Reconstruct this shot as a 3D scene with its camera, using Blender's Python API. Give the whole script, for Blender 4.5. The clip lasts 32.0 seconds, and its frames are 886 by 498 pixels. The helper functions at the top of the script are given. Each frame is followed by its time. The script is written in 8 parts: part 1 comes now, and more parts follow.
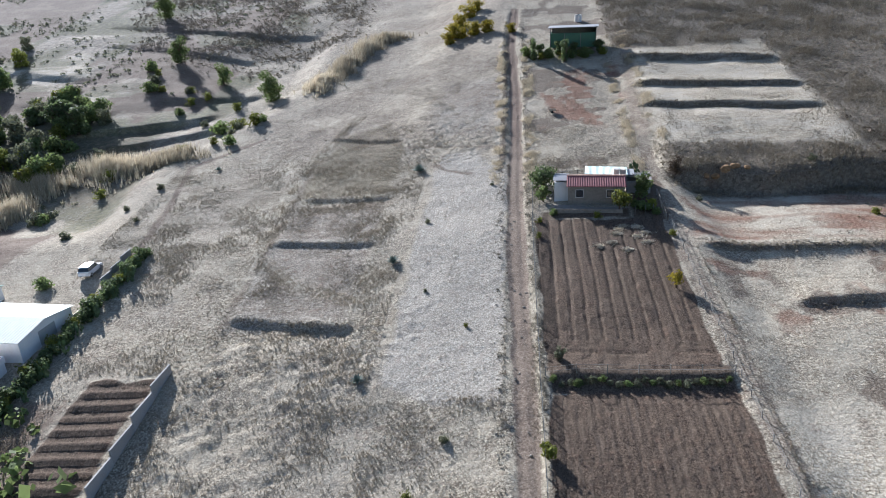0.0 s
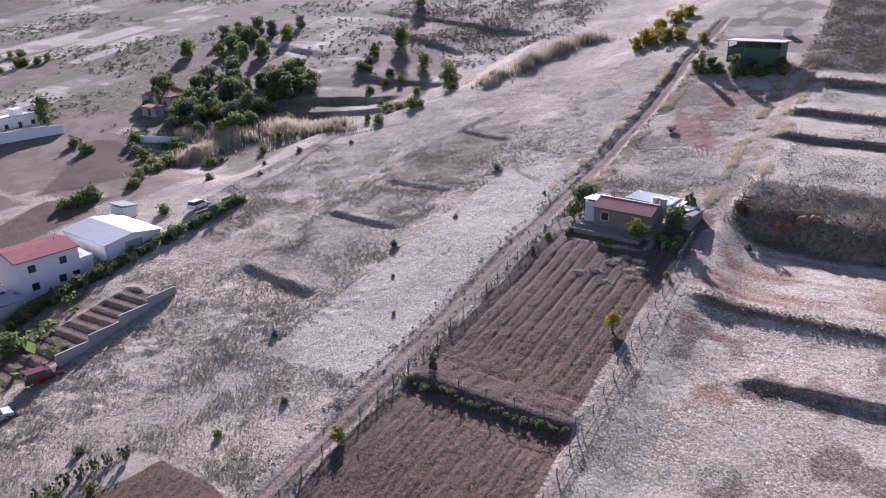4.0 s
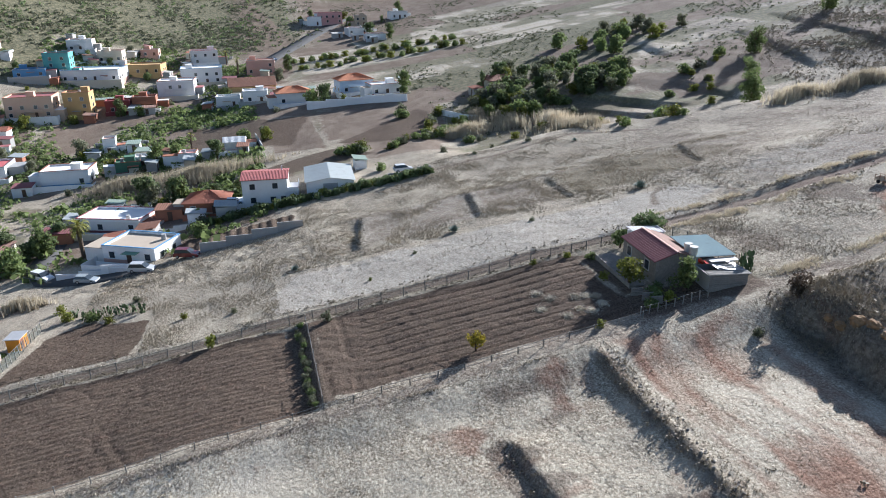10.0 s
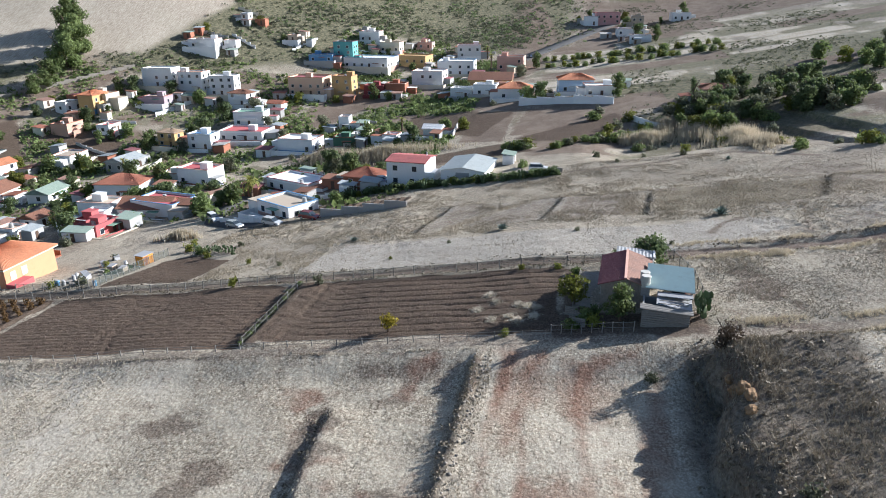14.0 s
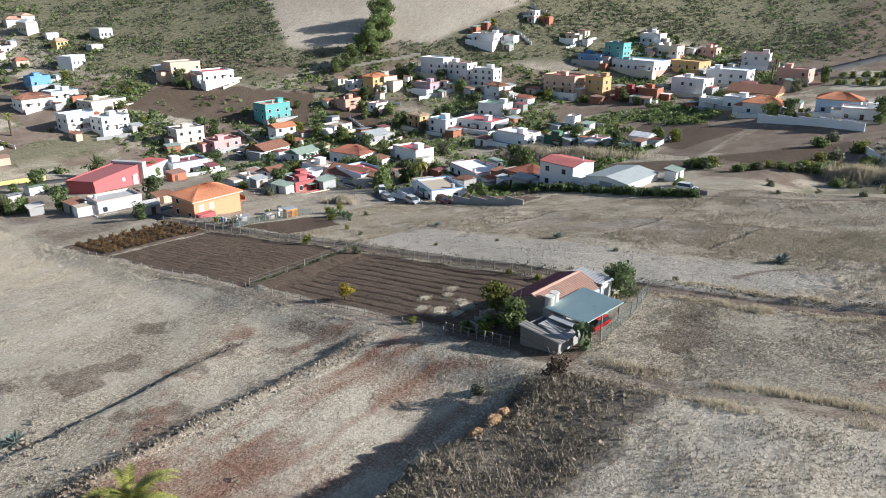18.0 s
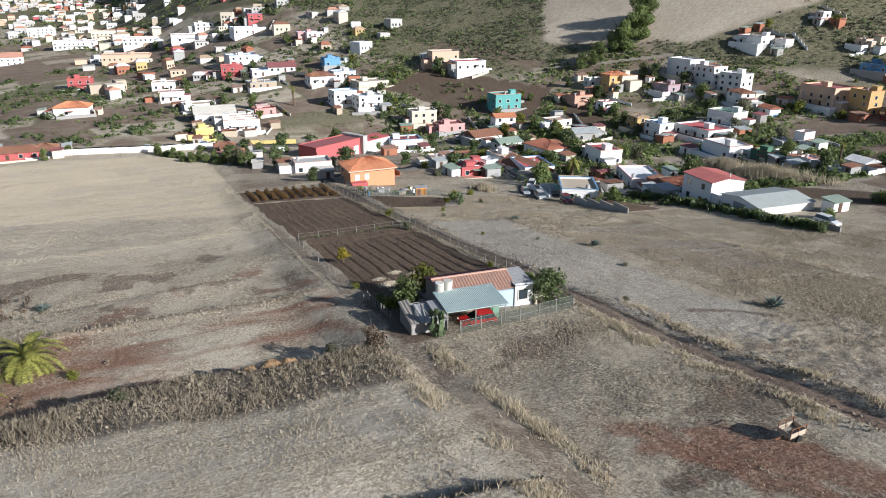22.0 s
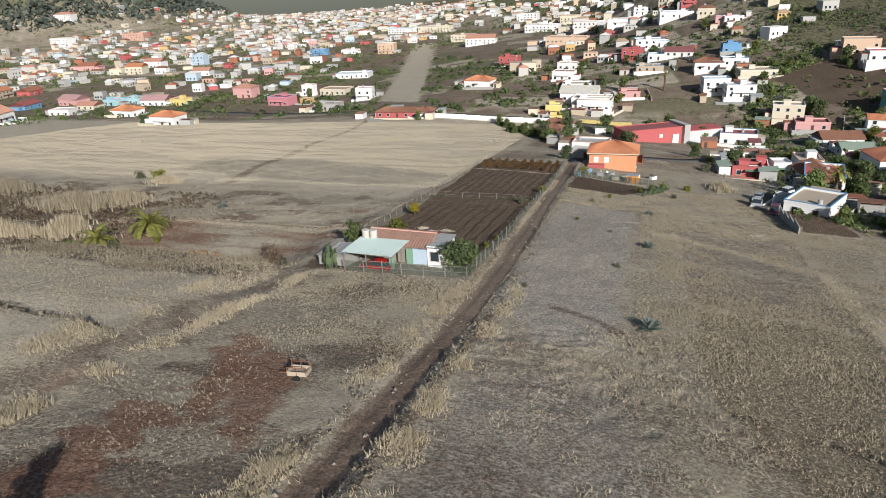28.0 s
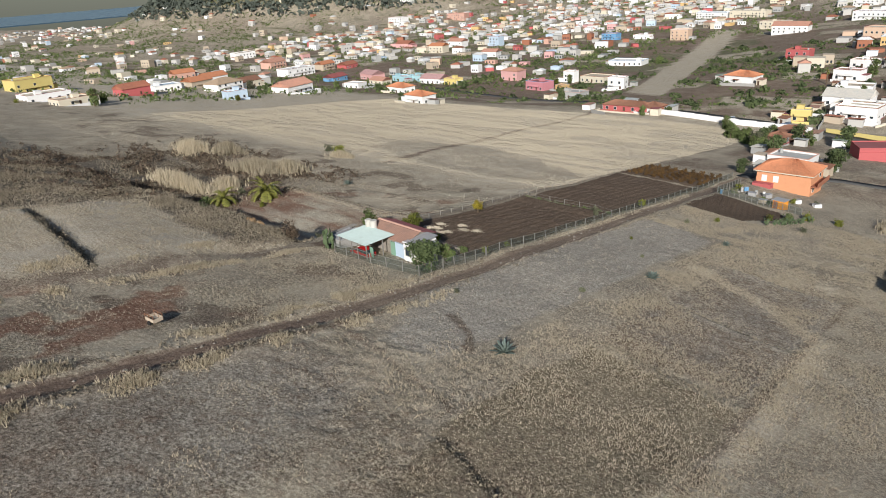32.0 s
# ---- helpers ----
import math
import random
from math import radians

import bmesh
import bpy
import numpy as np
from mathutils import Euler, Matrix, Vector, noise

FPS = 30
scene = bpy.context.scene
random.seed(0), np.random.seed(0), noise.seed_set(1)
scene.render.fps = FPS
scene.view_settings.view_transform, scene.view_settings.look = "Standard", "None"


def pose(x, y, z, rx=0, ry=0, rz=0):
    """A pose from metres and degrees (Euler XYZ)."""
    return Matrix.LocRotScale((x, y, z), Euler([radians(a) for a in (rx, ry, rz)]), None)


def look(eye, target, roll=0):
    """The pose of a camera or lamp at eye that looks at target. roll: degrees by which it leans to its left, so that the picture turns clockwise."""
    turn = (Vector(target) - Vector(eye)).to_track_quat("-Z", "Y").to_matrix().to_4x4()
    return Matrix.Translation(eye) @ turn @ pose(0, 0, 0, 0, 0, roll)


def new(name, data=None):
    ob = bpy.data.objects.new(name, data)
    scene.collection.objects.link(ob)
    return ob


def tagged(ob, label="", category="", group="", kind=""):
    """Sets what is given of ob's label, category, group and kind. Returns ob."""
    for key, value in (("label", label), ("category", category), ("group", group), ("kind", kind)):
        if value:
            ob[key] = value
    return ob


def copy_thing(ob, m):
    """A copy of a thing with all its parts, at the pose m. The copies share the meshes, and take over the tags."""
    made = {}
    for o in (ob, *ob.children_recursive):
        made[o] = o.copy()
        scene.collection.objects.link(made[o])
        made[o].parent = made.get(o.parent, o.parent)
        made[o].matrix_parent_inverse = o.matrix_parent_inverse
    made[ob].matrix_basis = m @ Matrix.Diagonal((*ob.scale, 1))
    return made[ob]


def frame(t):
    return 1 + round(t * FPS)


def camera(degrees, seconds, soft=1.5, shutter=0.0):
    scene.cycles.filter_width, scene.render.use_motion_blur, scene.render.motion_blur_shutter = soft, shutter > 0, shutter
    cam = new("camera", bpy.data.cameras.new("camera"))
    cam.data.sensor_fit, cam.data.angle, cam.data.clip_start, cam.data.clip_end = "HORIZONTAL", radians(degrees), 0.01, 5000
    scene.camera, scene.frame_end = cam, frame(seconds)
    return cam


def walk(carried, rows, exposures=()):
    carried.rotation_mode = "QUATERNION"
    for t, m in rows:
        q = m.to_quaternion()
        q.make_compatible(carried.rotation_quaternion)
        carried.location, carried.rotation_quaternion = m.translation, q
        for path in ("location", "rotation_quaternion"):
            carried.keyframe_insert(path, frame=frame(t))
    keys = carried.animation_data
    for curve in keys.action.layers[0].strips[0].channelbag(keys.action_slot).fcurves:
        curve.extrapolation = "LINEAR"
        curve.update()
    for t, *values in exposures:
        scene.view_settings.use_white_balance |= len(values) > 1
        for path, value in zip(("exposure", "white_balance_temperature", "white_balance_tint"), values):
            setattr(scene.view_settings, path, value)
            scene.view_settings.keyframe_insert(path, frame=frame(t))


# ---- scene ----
# ---------------------------------------------------------------- camera
def aim(x, y, z, yaw, pitch, lean):
    """Camera pose from a heading (from +x, anticlockwise), a pitch and a lean, in degrees."""
    a, b = radians(yaw), radians(pitch)
    d = Vector((math.cos(a) * math.cos(b), math.sin(a) * math.cos(b), math.sin(b)))
    return look((x, y, z), Vector((x, y, z)) + d * 50, lean)


cam = camera(64.973, 32.0, soft=0.95)
walk(cam, [
    (0, aim(-13.39, -114.40, 35.36, 96.708, -21.946, -3.085)),
    (0.5, aim(-7.94, -114.00, 36.00, 99.892, -22.057, -2.848)),
    (1, aim(-2.30, -113.17, 36.32, 103.228, -22.056, -2.538)),
    (1.5, aim(3.37, -112.01, 36.31, 106.647, -21.964, -2.174)),
    (2, aim(8.83, -110.72, 36.15, 109.958, -21.856, -1.802)),
    (2.5, aim(14.13, -109.20, 35.84, 113.193, -21.755, -1.534)),
    (3, aim(19.44, -107.23, 35.41, 116.478, -21.650, -1.362)),
    (3.5, aim(24.79, -104.90, 34.99, 119.836, -21.533, -1.159)),
    (5.5, aim(43.19, -92.79, 34.81, 132.952, -21.549, -1.118)),
    (6, aim(47.23, -88.65, 34.55, 136.412, -21.532, -1.242)),
    (6.5, aim(51.20, -84.60, 34.52, 139.773, -21.529, -1.310)),
    (7, aim(54.92, -80.44, 34.45, 143.209, -21.511, -1.342)),
    (7.5, aim(58.35, -76.08, 34.30, 146.883, -21.466, -1.374)),
    (8, aim(61.56, -71.52, 34.16, 150.671, -21.372, -1.366)),
    (8.5, aim(64.43, -66.79, 34.00, 154.359, -21.243, -1.228)),
    (9, aim(66.94, -61.96, 33.90, 157.884, -21.141, -1.031)),
    (9.5, aim(69.23, -57.03, 33.91, 161.316, -21.084, -0.914)),
    (10, aim(71.05, -51.98, 33.75, 164.705, -20.998, -0.811)),
    (10.5, aim(72.33, -46.79, 33.38, 168.087, -20.879, -0.709)),
    (11, aim(73.51, -41.53, 33.12, 171.484, -20.806, -0.651)),
    (11.5, aim(74.58, -36.22, 32.97, 174.881, -20.780, -0.589)),
    (12, aim(75.32, -30.86, 32.81, 178.239, -20.773, -0.529)),
    (12.5, aim(75.91, -25.46, 32.76, 181.605, -20.781, -0.539)),
    (13, aim(76.37, -20.14, 32.88, 184.981, -20.784, -0.622)),
    (13.5, aim(76.52, -14.99, 33.07, 188.307, -20.754, -0.685)),
    (14, aim(76.38, -9.80, 33.31, 191.635, -20.695, -0.660)),
    (14.5, aim(76.06, -4.65, 33.59, 194.945, -20.615, -0.508)),
    (16.5, aim(69.39, 17.03, 33.68, 209.239, -20.643, -0.180)),
    (17, aim(67.30, 21.98, 33.72, 212.754, -20.667, -0.006)),
    (17.5, aim(64.84, 26.90, 33.87, 216.269, -20.715, 0.122)),
    (18, aim(62.01, 31.66, 34.05, 219.710, -20.760, 0.204)),
    (18.5, aim(58.93, 36.23, 34.21, 223.034, -20.801, 0.234)),
    (19, aim(55.62, 40.63, 34.20, 226.314, -20.793, 0.218)),
    (19.5, aim(52.06, 44.78, 34.02, 229.582, -20.753, 0.189)),
    (20, aim(48.30, 48.61, 33.89, 232.843, -20.761, 0.202)),
    (20.5, aim(44.39, 52.18, 33.94, 236.124, -20.829, 0.269)),
    (21, aim(40.32, 55.57, 34.12, 239.422, -20.938, 0.315)),
    (21.5, aim(36.06, 58.77, 34.37, 242.749, -21.064, 0.334)),
    (22, aim(31.56, 61.77, 34.62, 246.124, -21.184, 0.359)),
    (22.5, aim(26.88, 64.54, 34.73, 249.512, -21.287, 0.361)),
    (23, aim(22.12, 67.03, 34.69, 252.854, -21.359, 0.235)),
    (23.5, aim(17.31, 69.23, 34.61, 256.166, -21.406, -0.036)),
    (24, aim(12.43, 71.12, 34.67, 259.451, -21.483, -0.315)),
    (24.5, aim(7.49, 72.69, 34.77, 262.671, -21.543, -0.578)),
    (25, aim(2.40, 73.98, 34.72, 265.910, -21.538, -0.804)),
    (25.5, aim(-2.89, 75.02, 34.62, 269.235, -21.530, -0.954)),
    (27.5, aim(-24.76, 76.56, 33.69, 283.270, -21.514, -2.308)),
    (28, aim(-30.22, 75.94, 33.94, 286.766, -21.595, -2.549)),
    (28.5, aim(-35.58, 75.18, 34.35, 290.208, -21.711, -2.896)),
    (29, aim(-40.71, 74.18, 34.48, 293.516, -21.728, -3.337)),
    (29.5, aim(-45.76, 72.84, 34.40, 296.772, -21.670, -3.755)),
    (30, aim(-50.88, 71.00, 34.67, 300.130, -21.708, -3.975)),
    (30.5, aim(-55.97, 68.77, 35.21, 303.554, -21.795, -4.073)),
    (31, aim(-61.01, 66.32, 35.68, 306.963, -21.789, -4.143)),
    (31.5, aim(-65.98, 63.58, 36.21, 310.310, -21.768, -4.018)),
    (32, aim(-70.74, 60.60, 36.94, 313.525, -21.829, -3.723)),
], exposures=[(0, 1.22, 5500, 11), (1.3, 1.22, 5500, 11), (2.3, 1.20, 5650, 28), (3.2, 1.22, 5600, 34), (5.5, 1.18, 5600, 30), (6.1, 1.16, 5650, 24), (6.7, 1.18, 5850, 5), (7.6, 1.20, 5800, 6), (9, 1.22, 5600, 11), (13, 1.20, 5650, 10), (16, 1.08, 5750, 10), (19, 0.92, 5900, 9), (22, 0.66, 5950, 10), (25, 0.46, 6150, 9), (28, 0.26, 6200, 9), (32, 0.26, 6200, 9)])

# ---------------------------------------------------------------- sky and sun
SUN_AZ, SUN_EL = 124.0, 23.5
world = bpy.data.worlds.new("sky")
scene.world = world
world.use_nodes = True
wn = world.node_tree
sky = wn.nodes.new("ShaderNodeTexSky")
sky.sky_type, sky.sun_disc = "NISHITA", False
sky.sun_elevation, sky.sun_rotation = radians(SUN_EL), radians(90 - SUN_AZ)
sky.air_density, sky.dust_density, sky.altitude = 1.0, 1.6, 500
wn.links.new(sky.outputs["Color"], wn.nodes["Background"].inputs["Color"])
wn.nodes["Background"].inputs["Strength"].default_value = 0.059
sun = new("sun", bpy.data.lights.new("sun", "SUN"))
sun.data.energy, sun.data.angle, sun.data.color = 5.0, radians(0.6), (1.0, 0.935, 0.86)
_a, _e = radians(SUN_AZ), radians(SUN_EL)
sun.matrix_world = look((0, 0, 0), (-math.cos(_a) * math.cos(_e), -math.sin(_a) * math.cos(_e), -math.sin(_e)))

# ---------------------------------------------------------------- materials
def nodes_of(name, rough=0.9, metal=0.0):
    m = bpy.data.materials.new(name)
    m.use_nodes = True
    nt = m.node_tree
    b = nt.nodes["Principled BSDF"]
    b.inputs["Roughness"].default_value, b.inputs["Metallic"].default_value = rough, metal
    b.inputs["Specular IOR Level"].default_value = 0.3
    return m, nt, b


def coords(nt, scale=(1, 1, 1)):
    g = nt.nodes.new("ShaderNodeNewGeometry")
    mp = nt.nodes.new("ShaderNodeMapping")
    mp.inputs["Scale"].default_value = scale
    nt.links.new(g.outputs["Position"], mp.inputs["Vector"])
    return mp.outputs["Vector"]


def noise_tex(nt, scale, detail=4, rough=0.6, vec=None, distort=0.0):
    n = nt.nodes.new("ShaderNodeTexNoise")
    n.inputs["Scale"].default_value, n.inputs["Detail"].default_value = scale, detail
    n.inputs["Roughness"].default_value, n.inputs["Distortion"].default_value = rough, distort
    if vec is not None:
        nt.links.new(vec, n.inputs["Vector"])
    return n.outputs["Fac"]


def ramp(nt, fac, stops):
    r = nt.nodes.new("ShaderNodeValToRGB")
    while len(r.color_ramp.elements) < len(stops):
        r.color_ramp.elements.new(0.5)
    for e, (p, c) in zip(r.color_ramp.elements, stops):
        e.position, e.color = p, (c if len(c) == 4 else (*c, 1))
    nt.links.new(fac, r.inputs["Fac"])
    return r.outputs["Color"]


def mix(nt, fac, a, b, mode="MIX"):
    n = nt.nodes.new("ShaderNodeMix")
    n.data_type, n.blend_type = "RGBA", mode
    for sock, v in ((n.inputs["Factor"], fac), (n.inputs[6], a), (n.inputs[7], b)):
        if isinstance(v, (int, float)):
            sock.default_value = v
        elif isinstance(v, tuple):
            sock.default_value = (*v, 1)
        else:
            nt.links.new(v, sock)
    return n.outputs[2]


def calc(nt, op, a, b=0.0, clamp=False):
    n = nt.nodes.new("ShaderNodeMath")
    n.operation, n.use_clamp = op, clamp
    for sock, v in zip(n.inputs, (a, b)):
        if isinstance(v, (int, float)):
            sock.default_value = v
        else:
            nt.links.new(v, sock)
    return n.outputs[0]


def bump(nt, b, height, strength, dist=0.05):
    n = nt.nodes.new("ShaderNodeBump")
    n.inputs["Strength"].default_value, n.inputs["Distance"].default_value = strength, dist
    nt.links.new(height, n.inputs["Height"])
    nt.links.new(n.outputs["Normal"], b.inputs["Normal"])


def surface(name, col, rough=0.85, metal=0.0, vary=0.25, fine=6.0, coarse=0.5, relief=0.15, stain=(0.25, 0.22, 0.18), stains=0.25):
    """A worn plain surface: grain, broad fading and stains, and a slight shift from piece to piece."""
    m, nt, b = nodes_of(name, rough, metal)
    v = coords(nt)
    g = noise_tex(nt, fine, 5, 0.65, v)
    c = mix(nt, g, tuple(x * (1 - vary) for x in col), tuple(min(1, x * (1 + vary * 0.6)) for x in col))
    st = noise_tex(nt, coarse, 6, 0.7, v, 0.6)
    mask = ramp(nt, st, [(0.52, (0, 0, 0)), (0.78, (stains, stains, stains))])
    c = mix(nt, mask, c, tuple(x * s * 2 for x, s in zip(col, stain)))
    info = nt.nodes.new("ShaderNodeObjectInfo")
    rnd = calc(nt, "ADD", calc(nt, "MULTIPLY", info.outputs["Random"], 0.2), 0.9)
    hsv = nt.nodes.new("ShaderNodeHueSaturation")
    nt.links.new(rnd, hsv.inputs["Value"])
    nt.links.new(c, hsv.inputs["Color"])
    nt.links.new(hsv.outputs["Color"], b.inputs["Base Color"])
    bump(nt, b, g, relief, 0.03)
    return m


def foliage(name, dark, light, scale=1.2, dry=None, glow=0.35):
    m, nt, b = nodes_of(name, 0.75)
    v = coords(nt)
    g = nt.nodes.new("ShaderNodeNewGeometry")
    a = noise_tex(nt, scale, 3, 0.6, v)
    isl = calc(nt, "ADD", calc(nt, "MULTIPLY", g.outputs["Random Per Island"], 0.6), calc(nt, "MULTIPLY", a, 0.45), True)
    c = mix(nt, isl, dark, light)
    if dry:
        d = ramp(nt, noise_tex(nt, scale * 0.35, 2, 0.5, v), [(0.5, (0, 0, 0)), (0.7, (0.7, 0.7, 0.7))])
        c = mix(nt, d, c, dry)
    info = nt.nodes.new("ShaderNodeObjectInfo")
    hsv = nt.nodes.new("ShaderNodeHueSaturation")
    nt.links.new(calc(nt, "ADD", calc(nt, "MULTIPLY", info.outputs["Random"], 0.5), 0.75), hsv.inputs["Value"])
    nt.links.new(c, hsv.inputs["Color"])
    nt.links.new(hsv.outputs["Color"], b.inputs["Base Color"])
    if glow:
        # thin leaves let the sun through
        tr, sh = nt.nodes.new("ShaderNodeBsdfTranslucent"), nt.nodes.new("ShaderNodeMixShader")
        nt.links.new(hsv.outputs["Color"], tr.inputs["Color"])
        sh.inputs[0].default_value = glow
        nt.links.new(b.outputs[0], sh.inputs[1])
        nt.links.new(tr.outputs[0], sh.inputs[2])
        nt.links.new(sh.outputs[0], nt.nodes["Material Output"].inputs["Surface"])
    return m


MAT = {}
WALLS = dict(white=(0.85, 0.845, 0.825), dull=(0.56, 0.54, 0.50), cream=(0.72, 0.64, 0.48), tan=(0.52, 0.42, 0.30), grey=(0.42, 0.42, 0.40), pink=(0.70, 0.36, 0.34),
             rose=(0.62, 0.22, 0.26), salmon=(0.68, 0.38, 0.28), peach=(0.70, 0.48, 0.32), orange=(0.56, 0.32, 0.215), ochre=(0.66, 0.42, 0.14),
             yellow=(0.75, 0.60, 0.16), red=(0.55, 0.10, 0.10), darkred=(0.30, 0.05, 0.05), rust=(0.42, 0.15, 0.07), brown=(0.22, 0.11, 0.07),
             maroon=(0.34, 0.10, 0.10), teal=(0.10, 0.42, 0.40), blue=(0.12, 0.34, 0.60), paleblue=(0.50, 0.64, 0.78), cyan=(0.36, 0.62, 0.68),
             green=(0.20, 0.38, 0.26), darkgreen=(0.08, 0.20, 0.12), mauve=(0.46, 0.34, 0.38), magenta=(0.55, 0.14, 0.26))
for _n, _c in WALLS.items():
    _g = sum(_c) / 3
    _c = tuple(0.88 * (0.82 * q + 0.18 * _g) for q in _c)  # every paint greyed and dimmed a little
    MAT[_n] = surface("paint_" + _n, _c, 0.85, vary=0.1, fine=3.0, coarse=0.35, relief=0.08, stain=(0.34, 0.32, 0.29), stains=0.3)


def roof_tiles(name, col):
    """Clay tiles: rows of rounded tiles across the slope, with sun-bleached and blackened patches."""
    m, nt, b = nodes_of(name, 0.85)
    v = coords(nt)
    n1, n2 = noise_tex(nt, 2.5, 5, 0.7, v), noise_tex(nt, 0.5, 4, 0.6, v)
    c = mix(nt, n1, tuple(x * 0.55 for x in col), tuple(min(1, x * 1.25) for x in col))
    c = mix(nt, ramp(nt, n2, [(0.5, (0, 0, 0)), (0.75, (0.5, 0.5, 0.5))]), c, (col[0] * 0.5, col[1] * 0.6, col[2] * 0.7))
    nt.links.new(c, b.inputs["Base Color"])
    bump(nt, b, n1, 0.5, 0.05)
    return m


TILES = dict(orange=(0.62, 0.22, 0.08), brown=(0.30, 0.13, 0.07), rust=(0.42, 0.14, 0.07), red=(0.36, 0.09, 0.08), salmon=(0.58, 0.27, 0.17), dusty=(0.37, 0.20, 0.135),
             maroon=(0.28, 0.09, 0.09), green=(0.28, 0.36, 0.28), tan=(0.48, 0.33, 0.20), grey=(0.40, 0.43, 0.42), pink=(0.55, 0.30, 0.28),
             cream=(0.62, 0.58, 0.50), white=(0.70, 0.70, 0.68), blue=(0.15, 0.3, 0.5), magenta=(0.5, 0.12, 0.22))
ROOF = {k: roof_tiles("tiles_" + k, tuple(0.82 * q + 0.18 * sum(c) / 3 for q in c)) for k, c in TILES.items()}


def glass_mat():
    m, nt, b = nodes_of("window_glass", 0.08)
    b.inputs["Base Color"].default_value = (0.03, 0.04, 0.05, 1)
    b.inputs["Specular IOR Level"].default_value = 0.6
    return m


MAT["glass"] = glass_mat()
MAT["frame"] = surface("painted_window_frame", (0.62, 0.60, 0.55), 0.5, vary=0.1)
MAT["darkwood"] = surface("dark_stained_wood", (0.10, 0.06, 0.04), 0.6)
MAT["concrete"] = surface("bare_concrete_block", (0.36, 0.35, 0.33), 0.9, vary=0.3, relief=0.3)

# ---------------------------------------------------------------- lie of the land
def sm(a, b, x):
    t = np.clip((x - a) / (b - a), 0, 1)
    return t * t * (3 - 2 * t)


def soft(v, k):
    return k * np.logaddexp(0, v / k)


def vnoise(x, y, s, seed=0):
    """Smooth value noise, -1 to 1, with features about s metres across."""
    x, y = np.asarray(x, float) / s + seed * 17.3, np.asarray(y, float) / s - seed * 9.1
    xi, yi = np.floor(x), np.floor(y)
    fx, fy = x - xi, y - yi
    fx, fy = fx * fx * (3 - 2 * fx), fy * fy * (3 - 2 * fy)

    def h(a, b):
        v = np.sin(a * 127.1 + b * 311.7 + seed * 74.7) * 43758.5453
        return 2 * (v - np.floor(v)) - 1
    return (h(xi, yi) * (1 - fx) + h(xi + 1, yi) * fx) * (1 - fy) + (h(xi, yi + 1) * (1 - fx) + h(xi + 1, yi + 1) * fx) * fy


def slope(x, y):
    """The bare hillside, without terraces."""
    x, y = np.asarray(x, float), np.asarray(y, float)
    z = 0.135 * y + (0.05 * soft(y - 45, 12)) * sm(-15, -45, x) + 0.11 * soft(y - 38, 8) * sm(-45, -15, x) + 0.135 * soft(-175 - y, 25)
    z = z - 0.06 * soft(-10 - x, 12) + 0.10 * soft(-100 - x, 15)
    z = z + 0.24 * soft(-0.6 * x - 0.8 * y - 215, 18) * sm(60, -110, x)
    z = z + 45 * np.exp(-((x + 350) ** 2 + (y + 290) ** 2) / (2 * 90 ** 2))
    z = z + 0.045 * soft(-560 - y, 60) * sm(420, 150, x)
    z = z + 0.07 * soft(-360 - x, 40) + 0.05 * soft(y - 200, 40) * sm(700, 300, x)
    z = z - 9 * sm(50, 170, x) * sm(-150, -290, y) - 3 * np.exp(-((x + 35) / 60) ** 2 - ((y + 205) / 40) ** 2)
    # the plain that falls away to the coast in the south-east, and the mountain that stands in it
    z = z - 0.015 * soft(x - 320, 60) * sm(300, -100, y)
    z = z + 345 * np.exp(-(np.hypot((x - 1180) / 1.25, y + 950) / 258) ** 2.2)
    z = z - 0.035 * soft(np.hypot(x, y) - 1500, 150) * sm(500, 900, x) * sm(-800, -1150, y)
    z = z + 0.9 * sm(12, 32, y) * sm(-30, -10, x) * sm(100, 65, y) * sm(20, 12, x)
    z = z + 16 * np.exp(-((x - 140) / 35) ** 2 - ((y - 54) / 28) ** 2)
    z = z - 0.5 * sm(-30, -50, x) * sm(-110, -60, x + 0 * y) - 0.9 * sm(-45, -65, y) * sm(-14, -28, x) * sm(-140, -100, y)
    return z


def bank(y, y0, h, width=0.35, reach=6.0):
    """A terrace edge at y0: raised above it, lowered below it."""
    u = y - y0
    return 0.5 * h * np.tanh(u / width) * np.exp(-(u / reach) ** 2)


def span(x, a, b, w=1.5):
    return sm(a - w, a + w, x) * sm(b + w, b - w, x)


